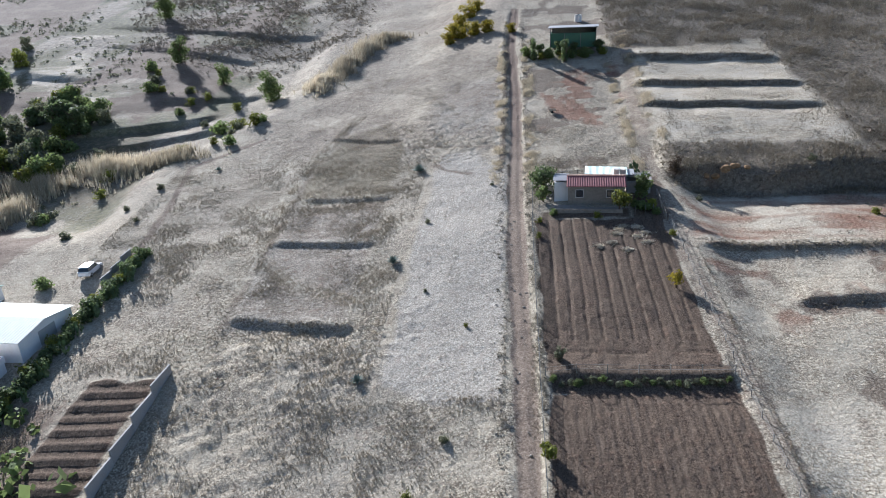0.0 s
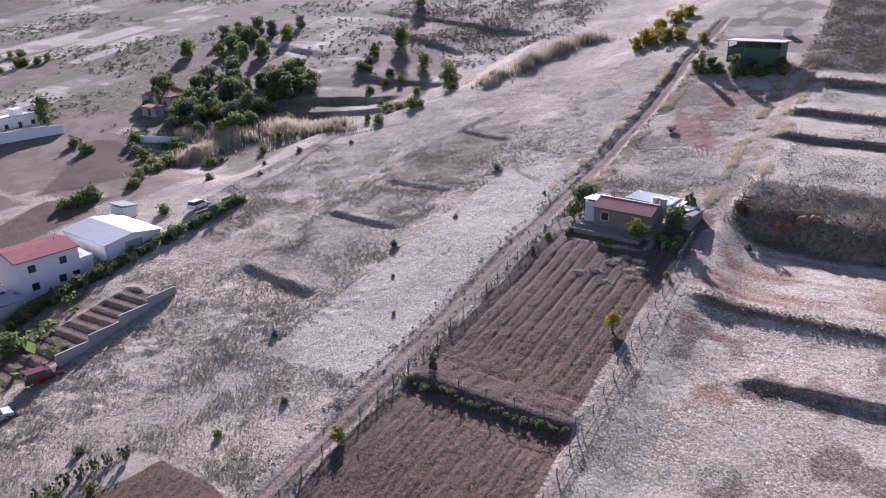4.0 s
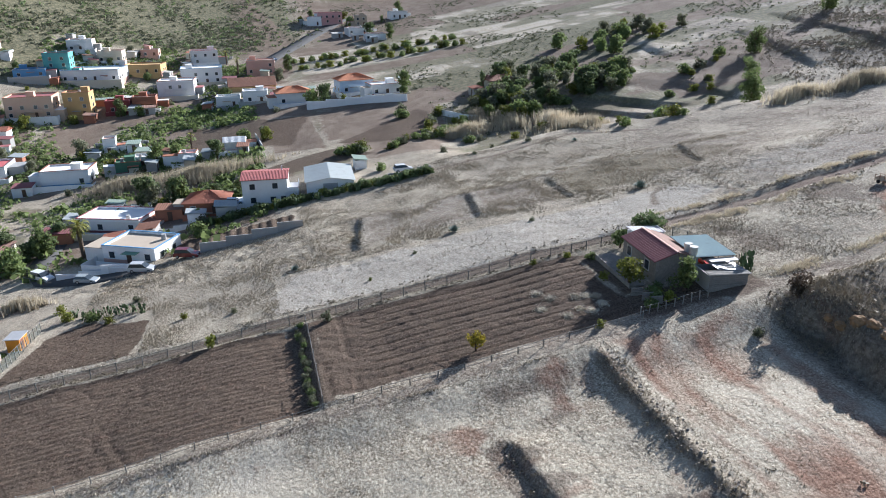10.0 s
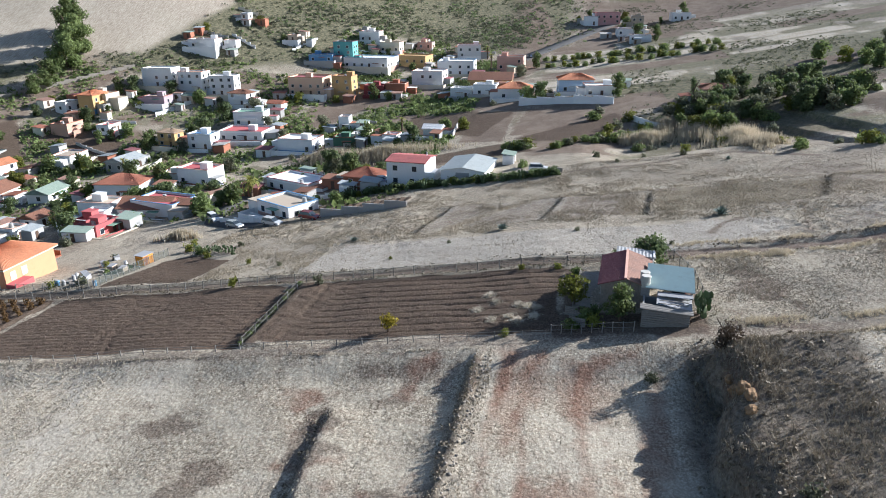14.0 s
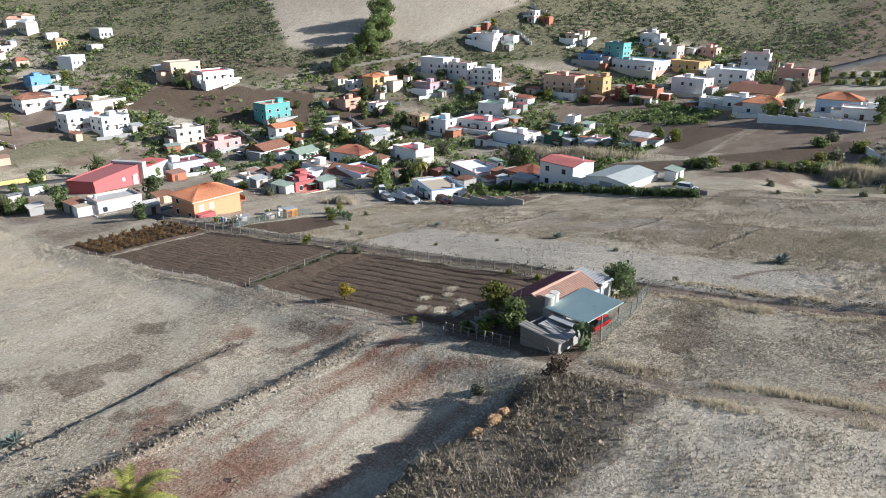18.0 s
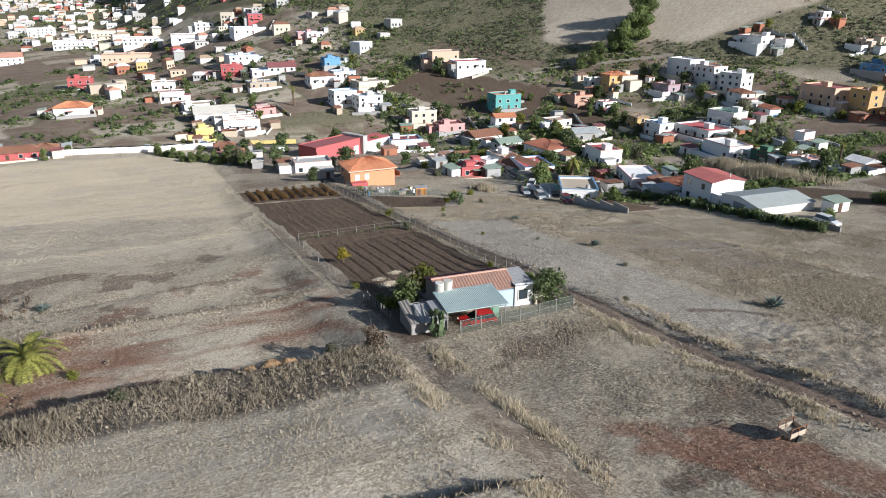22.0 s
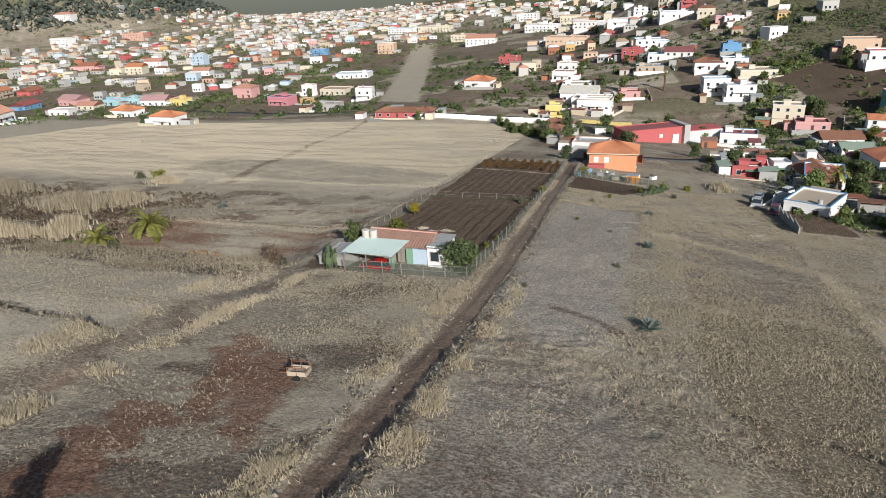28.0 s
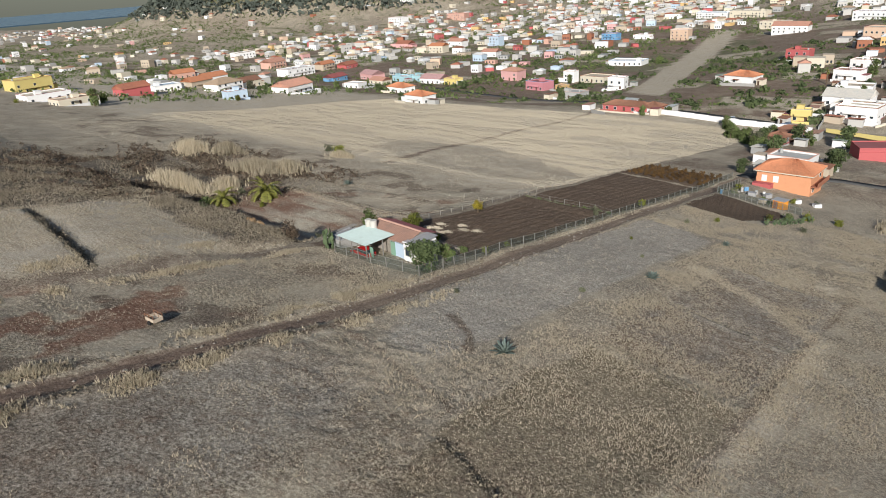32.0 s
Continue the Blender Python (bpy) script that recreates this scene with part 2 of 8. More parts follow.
def height(x, y):
    x, y = np.asarray(x, float), np.asarray(y, float)
    z = slope(x, y)
    wob = 0.6 * vnoise(x, y, 5, 1)
    # small terraces in the western field
    for a, b, y0, y1, h in ((-52, -35, -34.3, -37.5, 0.75), (-52.5, -36, -13.3, -16, 0.6), (-52, -36, 3, 1, 0.45), (-54, -38, 33, 28, 0.4)):
        z = z + bank(y, y0 + (x - a) / (b - a) * (y1 - y0) + wob * 0.4, h, 0.25, 3.5) * span(x, a, b, 0.8)
    # the fields east of the farm track lie lower, and the red one is cut level into the slope
    east = sm(11, 17, x + 0.35 * wob)
    y0 = 3.6 + 1.3 * np.sin(x * 0.33) + wob - 2.2 * sm(19, 24, x) * sm(34, 27, x) + 2.0 * sm(16, 12, x)
    z = z - 0.9 * east * sm(-17, -22, y) * sm(150, 60, x) * sm(-150, -100, y)
    level = -2.75 + 0.032 * (y + 10) - 0.008 * (x - 25) + 0.9 * sm(19, 12, x)
    flat = east * sm(-20.3, -19.6, y + 0.5 * wob) * sm(y0 + 0.8, y0, y) * sm(85, 60, x)
    z = z * (1 - flat) + level * flat
    z = z + bank(y, -33 + 0.1 * (x - 21) + wob * 0.6, 0.75, 0.16, 4) * span(x, 22, 70, 1.2)
    # low stony lip along the edge of the red field
    z = z + 0.28 * np.exp(-((y + 19.1 - 0.5 * wob) / 0.35) ** 2) * span(x, 13, 60, 1)
    # the cut bank above the red field and the shelf over it
    up = sm(y0, y0 + 2.6, y) * (1.25 + 1.15 * sm(6, 24, y) - 0.9 * sm(60, 90, y))
    side = sm(11, 14.5, x + 0.5 * wob) * sm(22, 12, y) + sm(6, 19, x) * sm(12, 22, y)
    z = z + up * side * (1 - 0.5 * sm(70, 140, x))
    for y1, h in ((34.0, 0.9), (46, 0.9), (62, 1.2)):
        z = z + bank(y, y1 - 0.12 * (x - 12) + wob * 0.4, h, 0.25, 4) * span(x, 13, 46, 2)
    # hollow with scrub in the east
    z = z - 2.5 * np.exp(-((x - 82) / 24) ** 2 - ((y + 14) / 22) ** 2)
    # gully behind the western field
    xw = -80 + 14 * sm(20, 70, y) - 4 * sm(0, 20, y) * sm(45, 20, y)
    z = z - 2.6 * sm(xw - 3, xw - 14, x) * sm(xw - 60, xw - 26, x) * sm(-12, 4, y) * sm(150, 110, y)
    # step between the two ploughed plots
    z = z + bank(y, -48.6, 0.9, 0.5, 4) * span(x, -10, 9.5, 0.5)
    # worn farm track with two ruts
    tx = np.interp(y, [-112, -80, -50, -25, 0, 25, 48, 77, 110], [-12, -12.4, -12.8, -13.6, -14, -13.7, -13.8, -15, -14])
    z = z - (0.25 * np.exp(-((x - tx) / 1.5) ** 4) + 0.12 * np.exp(-((np.abs(x - tx) - 0.75) / 0.25) ** 2)) * sm(-112, -104, y) * sm(120, 100, y)
    z = z + 0.35 * np.exp(-((x - tx + 2.3) / 0.6) ** 2) * sm(8, 16, y) * sm(110, 90, y) * (0.6 + 0.6 * vnoise(x, y, 2.5, 51))
    # terraces across the gully
    for a, b, y0, y1, h in ((-121, -92, 44.5, 60, 1.3), (-118, -86, 36, 52, 1.0), (-146, -119, 64, 58, 1.0), (-112, -84, 70, 74, 0.9), (-180, -140, 92, 84, 1.0), (-150, -95, 118, 104, 0.8), (-160, -80, 140, 126, 0.8)):
        z = z + bank(y, y0 + (x - a) / (b - a) * (y1 - y0) + wob * 0.8, h, 0.4, 9) * span(x, a, b, 3)
    # tussocks and unevenness
    near = sm(420, 150, np.hypot(x, y))
    z = z + near * (0.05 * vnoise(x, y, 2.2, 2) + 0.2 * vnoise(x, y, 9, 3) + 0.25 * vnoise(x, y, 25, 4))
    # coarse tussocks where the grass was never mown
    tus = np.maximum(sm(-33, -40, y) * sm(-30, -34, x - 0.5 * (y + 52)) * sm(-58, -50, x), sm(-45, -35, x) * sm(-14, -18, x) * sm(13, 18, y) * sm(33, 28, y + 0.25 * (x + 14)))
    z = z + near * ((0.07 + 0.16 * tus) * np.abs(vnoise(x, y, 1.0, 62)) + 0.10 * tus * vnoise(x, y, 0.65, 63)) - 0.1 * tus
    return z


def zat(x, y):
    return float(height(x, y))

# ---------------------------------------------------------------- building blocks
def part(name, bm, material, parent=None, label=""):
    me = bpy.data.meshes.new(name)
    bm.to_mesh(me)
    bm.free()
    me.materials.append(material)
    ob = new(name, me)
    if parent is not None:
        ob.parent = parent
    if label:
        ob["label"] = label
    return ob


def box(bm, x0, x1, y0, y1, z0, z1):
    vs = [bm.verts.new(p) for p in ((x0, y0, z0), (x1, y0, z0), (x1, y1, z0), (x0, y1, z0), (x0, y0, z1), (x1, y0, z1), (x1, y1, z1), (x0, y1, z1))]
    for f in ((3, 2, 1, 0), (4, 5, 6, 7), (0, 1, 5, 4), (1, 2, 6, 5), (2, 3, 7, 6), (3, 0, 4, 7)):
        bm.faces.new([vs[i] for i in f])
    return vs


def solid(*boxes):
    bm = bmesh.new()
    for b in boxes:
        box(bm, *b)
    return bm


def thing(name, x, y, rz=0, z=None, label="", category="", group="", kind=""):
    ob = new(name)
    ob.matrix_world = pose(x, y, zat(x, y) if z is None else z, 0, 0, rz)
    return tagged(ob, label, category, group, kind)


# ---------------------------------------------------------------- ground
def axis(stops):
    """Grid lines: (start, end, step) stretches, one after another."""
    out = []
    for a, b, s in stops:
        out.extend(np.linspace(a, b, max(1, int(round((b - a) / s))), endpoint=False))
    out.append(stops[-1][1])
    return np.array(out)


GX = axis([(-4500, -1500, 300), (-1500, -600, 60), (-600, -300, 10), (-300, -130, 4), (-130, -88, 0.9), (-88, -34, 0.55), (-34, -11, 0.36), (-11, 9.2, 0.22), (9.2, 12, 0.36), (12, 60, 0.6), (60, 130, 1.4),
           (130, 400, 5), (400, 800, 16), (800, 2600, 50), (2600, 4500, 300)])
GY = axis([(-4500, -1800, 300), (-1800, -700, 45), (-700, -400, 10), (-400, -200, 5), (-200, -110, 1.8), (-110, 56, 0.42), (56, 140, 1.1), (140, 350, 6), (350, 1200, 40), (1200, 4500, 300)])


def inside(x, y, corners, fade=0.5):
    """1 within a convex outline given anticlockwise, with an uneven edge."""
    d = np.full(x.shape, 1e9)
    for (ax, ay), (bx, by) in zip(corners, corners[1:] + corners[:1]):
        n = math.hypot(bx - ax, by - ay)
        d = np.minimum(d, ((bx - ax) * (y - ay) - (by - ay) * (x - ax)) / n)
    return sm(-fade, fade, d + 0.5 * vnoise(x, y, 3, 11))


def along(x, y, line, width, fade=0.6):
    d = np.full(x.shape, 1e9)
    for (ax, ay), (bx, by) in zip(line[:-1], line[1:]):
        vx, vy = bx - ax, by - ay
        t = np.clip(((x - ax) * vx + (y - ay) * vy) / (vx * vx + vy * vy), 0, 1)
        d = np.minimum(d, np.hypot(x - ax - t * vx, y - ay - t * vy))
    return sm(width / 2 + fade, width / 2 - fade, d + 0.3 * vnoise(x, y, 4, 12))


def hillside(x, y):
    """Where low bushes cover the hills behind the village."""
    a = sm(224, 246, -0.75 * x - 0.4 * y + 10 * vnoise(x, y, 40, 21)) * sm(0, -40, y)
    a = a * (1 - sm(-310, -300, x) * sm(-222, -232, x) * sm(-140, -132, y))
    b = sm(232, 258, -0.62 * x - 0.62 * y + 14 * vnoise(x, y, 40, 21)) * sm(-225, -245, y) * sm(-60, -110, x)
    return np.maximum(a, b)


def village_plots(x, y):
    """Brown tilled plots among the houses."""
    return np.maximum.reduce([inside(x, y, q, 2.0) for q in (
        [(-82, -270), (-113, -282), (-148, -218), (-120, -193), (-97, -234)][::-1], [(-121, -325), (-158, -229), (-170, -227), (-155, -287)][::-1],
        [(-122, -30), (-111, -11), (-136, 2), (-145, 0)], [(-180, -73), (-146, -71), (-132, -41), (-165, -33)],
        [(-128, -164), (-166, -186), (-140, -205)], [(-108, -60), (-100, -48), (-104, -22), (-118, -30)])])


TRACK = [(-12, -112), (-12.4, -80), (-12.8, -50), (-13.6, -25), (-14, 0), (-13.7, 25), (-13.8, 48), (-15, 77), (-14, 110)]
PATH = [(12.2, -75), (11, -47), (9.9, -25), (9.7, -6), (10, 13), (10.6, 30), (12, 50), (14, 75), (12, 95)]


STRIP = [(172, -601), (196, -605), (105, -268), (77, -249)]


def patchwork(x, y, turn, w, d, seed):
    """Small holdings: a random number for each plot, and the way to its nearest boundary in metres."""
    c, q = math.cos(radians(turn)), math.sin(radians(turn))
    u, v = x * c + y * q + 4 * vnoise(x, y, 60, seed), -x * q + y * c + 4 * vnoise(x, y, 70, seed + 1)
    r = np.floor(v / d)
    u = u + w * np.mod(r * 0.618 + 0.3 * np.sin(r * 3.1), 1.0)
    i = np.floor(u / w)
    h = np.mod(np.sin(i * 12.9898 + r * 78.233 + seed) * 43758.5453, 1.0)
    return h, np.minimum(np.minimum(u - i * w, (i + 1) * w - u), np.minimum(v - r * d, (r + 1) * d - v))


def build_ground():
    X, Y = np.meshgrid(GX, GY)
    Z = height(X, Y)
    # covers
    f1 = inside(X, Y, [(-10.6, -47.2), (8.6, -47.2), (8.2, -11.5), (-10.8, -11.5)])
    f2 = inside(X, Y, [(-10.2, -89), (10.6, -89), (9.2, -50.4), (-10.2, -50.4)])
    vine = inside(X, Y, [(-9.6, -105), (11.4, -107), (10.8, -90.5), (-9.8, -90.5)])
    plot = inside(X, Y, [(-29, -84), (-15, -86), (-14.8, -70), (-27, -69), (-31.5, -78)])
    crop = inside(X, Y, [(-68, -78), (-58.5, -78), (-57.5, -46), (-66, -46)])
    tilled = np.maximum.reduce([f1, f2, vine, plot, crop])
    # furrows
    fr = lambda u, p: np.abs(np.mod(u / p, 1.0) - 0.5) * 2
    rows1 = np.where(Y > -41.5, fr(X + 0.12 * vnoise(X, Y, 9, 5), 1.75), fr(Y + 0.1 * vnoise(X, Y, 6, 5), 2.6))
    Z = Z - f1 * 0.17 * (rows1 > 0.86) + (f1 + f2 + plot) * 0.05 * vnoise(X, Y, 0.55, 72) + f2 * 0.03 * np.cos((X + 0.2 * vnoise(X, Y, 12, 6)) * 2 * math.pi / 0.9)
    # wheel marks curving over the second plot
    for yy in (-68.4, -70.1):
        Z = Z - f2 * 0.14 * np.exp(-((Y - yy + 1.2 * np.sin(X * 0.45)) / 0.22) ** 2) * sm(-8, -5, X)
    Z = Z + (vine * 0.25 * (fr(Y, 2.4) > 0.7) + plot * 0.1 * np.cos((X + 0.3 * Y) * 2 * math.pi / 1.1) + crop * 0.28 * (fr(Y, 2.0) > 0.6))
    cutf = inside(X, Y, [(11, -19), (60, -19), (58, -4), (44, 0), (30, 3), (13, 6)], 1.5)
    tracks = np.maximum.reduce([along(X, Y, q, w, 0.5) for q, w in (([(12, -2), (14.7, -8), (18.4, -9), (25, -8.4), (32, -7.8), (39, -9.8), (48, -11)], 1.3), ([(13, -12.5), (16.1, -14.2), (22.2, -14.3), (30, -13), (37, -13), (46, -14)], 0.7),
                                                                      ([(13, -15.5), (21.5, -16.7), (33.6, -16.4), (46, -16)], 0.9), ([(18, -8.5), (27, -6.4), (36, -5), (42, -8)], 0.6))])
    red = cutf * np.clip(0.75 * tracks * (0.6 + 0.5 * vnoise(X * 0.3, Y, 2.0, 7)) + 0.75 * sm(30, 44, X + 5 * vnoise(X, Y, 5, 8)) + 0.5 * sm(0.15, 0.6, vnoise(X * 0.2, Y, 1.6, 9)), 0, 1)
    red = np.maximum(red, 0.95 * inside(X, Y, [(-8, 28), (4, 27), (9, 40), (11, 62), (-9, 58)], 3.0) * sm(-0.2, 0.4, vnoise(X * 1.1 + Y * 0.3, Y * 0.35, 4.5, 9) + 0.6 * vnoise(X, Y, 1.6, 10)))
    red = np.maximum(red, 0.7 * inside(X, Y, [(-2, -38), (40, -38), (45, -22), (8, -22)], 2.0) * sm(0.3, 0.8, vnoise(X, Y, 6, 19) + 0.4 * vnoise(X, Y, 1.5, 20)))
    red = np.maximum(red, 0.9 * along(X, Y, TRACK, 2.0) * sm(10, 30, Y))
    track = np.maximum(along(X, Y, TRACK, 2.6), 0.5 * along(X, Y, PATH, 3.0))
    track = np.maximum(track, 0.7 * along(X, Y, [(-75.5, -20), (-76, -14), (-78, 2), (-82, 22), (-70, 36)], 1.8))
    track = np.maximum(track, 0.5 * along(X, Y, [(-36, 24), (-16, 20)], 1.6))
    track = np.maximum(track, 0.8 * along(X, Y, [(62, -60), (68, -80), (77, -130), (80, -170), (84, -200)], 3.0))
    mown = inside(X, Y, [(-29.5, -48), (-24, -51.5), (-15.3, -52), (-15.3, 8), (-22, 19), (-29, 18), (-29.2, -24)], 1.4)
    sc = sm(11, 14, X) * sm(-1, 3, Y + vnoise(X, Y, 4, 13)) * sm(18, 14, Y + 0.12 * (X - 12) + vnoise(X, Y, 3, 14))
    sc = np.maximum(sc, sm(45, 49, X + 2 * vnoise(X, Y, 5, 15)) * sm(-2, 4, Y - 0.6 * soft(X - 95, 8) + 3 * vnoise(X, Y, 8, 16)))
    sc = np.maximum(sc, 0.6 * sm(-92, -104, X) * sm(0, 10, Y) * sm(-0.35, 0.15, vnoise(X * 0.5, Y, 24, 52) + 0.4 * vnoise(X, Y, 9, 53)))
    sc = np.maximum(sc, np.exp(-((X - 80) / 30) ** 4 - ((Y + 12) / 24) ** 4))
    for y1 in (33.5, 46, 62):
        sc = np.maximum(sc, np.exp(-((Y - y1 + 0.12 * (X - 12)) / 1.0) ** 2) * span(X, 13, 46))
    sc = np.maximum(sc, sm(66, 72, Y + 4 * vnoise(X, Y, 9, 17)) * sm(8, 14, X))
    sc = np.maximum(sc, 0.8 * np.exp(-((Y + 19.5) / 1.0) ** 2) * span(X, 13, 70))
    wild = sm(-84, -92, X + 4 * vnoise(X, Y, 10, 18)) * sm(-8, 2, Y)
    hill = hillside(X, Y)
    bare = inside(X, Y, [(-218, -210), (-285, -195), (-340, -260), (-240, -390), (-172, -264)], 4.0)
    hill = hill * (1 - bare)
    hill = np.maximum(hill, sm(-15, 15, slope(X, Y)) * sm(700, 850, X) * sm(-300, -400, Y))
    green = np.maximum(hill, 0.75 * wild * sm(-0.1, 0.5, vnoise(X, Y, 12, 23)))
    village = np.maximum(sm(-62, -72, X) * sm(-46, -52, Y) * (1 - hill), sm(-95, -100, X) * (1 - hill))
    town = sm(-205, -215, Y + 5 * vnoise(X, Y, 30, 24)) * (1 - hill)
    soil = np.maximum(village, town) * sm(-0.35, 0.25, vnoise(X * 0.6, Y, 17, 25) + 0.5 * vnoise(X, Y, 7, 26)) * (1 - 0.6 * sm(300, 500, np.hypot(X, Y)))
    green = np.maximum(green, 0.6 * np.maximum(village, town) * sm(-0.05, 0.35, vnoise(X, Y, 13, 27) + 0.5 * vnoise(X, Y, 5, 28)))
    strips = sm(-140, -160, X) * sm(-70, -45, Y) * sm(0.0, 0.15, vnoise(X * 0.4 + Y * 0.3, Y - X * 0.25, 26, 29))
    soil = np.maximum(soil, 0.75 * strips)
    soil = np.maximum(soil, inside(X, Y, [(-111, -268), (-76, -290), (-74, -236), (-98, -204), (-119, -224)], 1.5))
    soil = np.maximum(soil, 0.7 * inside(X, Y, [(-143, -304), (-119, -318), (-154, -233), (-164, -232)], 1.5))
    soil = np.maximum(soil, 0.75 * inside(X, Y, [(-66, -205), (6, -205), (10, -112), (-66, -112)], 3.0) * (0.55 + 0.45 * vnoise(X, Y, 9, 76)))
    strip = inside(X, Y, STRIP, 2.0)
    # small holdings round the town and long strips in the valley
    h1, e1 = patchwork(X, Y, 12, 38, 24, 5)
    town_ = town * sm(-225, -240, Y) * (1 - 0.5 * sm(500, 900, np.hypot(X, Y))) * (1 - strip)
    h2, e2 = patchwork(X, Y, 94, 75, 17, 9)
    vale = sm(-138, -150, X) * sm(-40, -20, Y) * (1 - hill)
    soil = soil * (1 - 0.9 * town_) * (1 - vale) * (1 - strip)
    soil = np.maximum.reduce([soil, 0.9 * town_ * (h1 < 0.5), 0.85 * vale * (h2 < 0.42)])
    green = np.maximum(green * (1 - 0.9 * town_), town_ * (0.7 * (h1 > 0.8) + 0.8 * sm(3.0, 1.0, e1)))
    green = np.maximum(green * (1 - strip), vale * (0.75 * (h2 > 0.86) + 0.7 * sm(2.4, 0.8, e2)))
    allot = np.maximum.reduce([inside(X, Y, q, 1.5) for q in ([(-166, -30), (-127, -31), (-124, 3), (-151, 5)], [(-164, -49), (-126, -46), (-120, -33), (-162, -33)])])
    soil, green = np.maximum(soil, allot), green * (1 - allot)
    # worn brown cells, pale straw and dark streaks of the open fields
    brown = np.maximum.reduce([0.55 * inside(X, Y, [(-53, -12), (-36, -15), (-36, 0), (-52, 2)], 1.0), 0.5 * inside(X, Y, [(-52, -33), (-36, -36), (-36, -17), (-52, -14)], 1.0)])
    brown = np.maximum(brown, 0.35 * sm(0.1, 0.6, vnoise(X, Y, 11, 54) + 0.5 * vnoise(X, Y, 3.5, 55)) * sm(-14, -17, X) * sm(10, 25, Y))
    brown = np.maximum(brown, 0.8 * sm(0.0, 0.5, vnoise(X * 0.4, Y, 7, 63) + 0.5 * vnoise(X, Y, 2.5, 64)) * sm(-13, -11, X) * sm(13, 11, X) * sm(4, 10, Y))
    south = sm(11, 14, X) * sm(-19.5, -21.5, Y) * sm(-205, -195, Y)
    band = inside(X, Y, [(30, -63), (14, -72), (17, -86), (36, -93), (62, -104), (90, -92), (86, -74), (57, -66)], 3.0)
    band = np.maximum(band, 0.9 * inside(X, Y, [(2, -142), (30, -120), (36, -150), (20, -198), (8, -180)], 4.0))
    streaks = south * sm(0.25, 0.6, vnoise(X * 0.2, Y, 3.0, 58) + 0.45 * vnoise(X * 0.5, Y, 1.2, 59) + 0.3 * vnoise(X, Y, 20, 60))
    pale = np.maximum(south * (1 - 0.35 * band), 0.6 * sm(-14, -15, X) * inside(X, Y, [(-30, 15), (-16, 15), (-16, 21), (-30, 26)], 1.5))
    pale = pale * (1 - 0.85 * sm(-62, -48, Y))
    pale = np.maximum(pale, 0.9 * inside(X, Y, [(13, 14), (46, 10), (46, 60), (14, 66)], 1.5))
    pale = np.maximum(pale, 0.9 * along(X, Y, [(-34, -32), (-44, -27), (-54, -19), (-55.5, 11), (-53.5, 28), (-50, 45)], 2.6, 1.2))
    pale = np.maximum(pale, 0.7 * bare)
    pale = np.maximum.reduce([pale, 0.75 * strip, 0.35 * town_ * (h1 > 0.38) * (h1 < 0.62), 0.9 * vale * (h2 > 0.42) * (h2 < 0.86)])
    pale = np.maximum(pale, 0.75 * sm(-140, -160, X) * sm(-90, -60, Y) * (1 - strips) * (1 - hill) * (1 - vale))
    pale = pale * (1 - allot)
    ledges = np.maximum.reduce([inside(X, Y, q, 2.0) for q in ([(-119, 46), (-97, 58), (-91, 71), (-116, 65)], [(-144, 65), (-122, 57), (-117, 73), (-144, 74)], [(-178, 97), (-159, 85), (-142, 88), (-154, 109)], [(-261, 74), (-211, 71), (-209, 113), (-242, 122)])])
    pale = np.maximum(pale, 0.9 * ledges)
    valley = sm(-84, -92, X) * sm(4, 14, Y) * sm(-190, -150, X) * sm(95, 80, Y) * (1 - ledges)
    soil = np.maximum(soil, 0.42 * valley)
    sc = np.maximum(sc * (1 - ledges), inside(X, Y, [(-125, 88), (-86, 92), (-66, 118), (-66, 190), (-200, 190), (-140, 120)], 5.0) * (0.55 + 0.45 * vnoise(X * 0.6, Y, 9, 65)))
    brown = np.maximum.reduce([brown, south * band * 0.25, streaks * 0.28])
    brown = np.maximum(brown, 0.7 * inside(X, Y, [(13, -33), (21, -30), (22, -23), (13, -23)], 1.5) * sm(-0.2, 0.3, vnoise(X, Y, 2.6, 91)))
    brown = np.maximum(brown, 0.75 * sm(0.35, 0.6, vnoise(X, Y, 7, 92) + 0.35 * vnoise(X, Y, 2, 93)) * south * sm(-62, -50, Y))
    brown = np.maximum(brown, 0.8 * along(X, Y, [(-22.4, 8.9), (-26.5, 10.8), (-29.1, 13.9)], 1.2, 0.5))
    brown = np.maximum(brown, 0.7 * along(X, Y, [(-54.6, 19.2), (-53.9, 7.3), (-53.1, -11.1), (-53, -35.3)], 1.4, 0.7))
    brown = np.maximum(brown, 0.5 * inside(X, Y, [(-72, -46), (-55, -46), (-53, -34), (-57, 40), (-54, 78), (-60, 70), (-70, 20), (-74, -15)], 2.5) * (0.6 + 0.4 * vnoise(X, Y * 0.3, 3, 94)))
    # west verge of the track: dark weeds, and the bank's shade painted in
    brown = np.maximum(brown, 0.8 * np.exp(-((X + 16.3) / 0.7) ** 2) * sm(5, 15, Y) * sm(90, 75, Y))
    pale = np.maximum(pale, 0.4 * cutf * (1 - red))
    brown = np.maximum(brown, 0.55 * np.maximum(sm(-15, -18, X) * sm(14, 30, Y), 0.5 * sm(-36, -40, X) * sm(-20, -5, Y)) * sm(-82, -70, X) * (0.8 + 0.35 * vnoise(X, Y, 8, 95)))
    pale = np.maximum(pale, 0.6 * along(X, Y, [(-17.5, 14), (-17, 40), (-17, 80)], 2.2, 1.2) * (0.6 + 0.4 * vnoise(X, Y, 3, 96)))
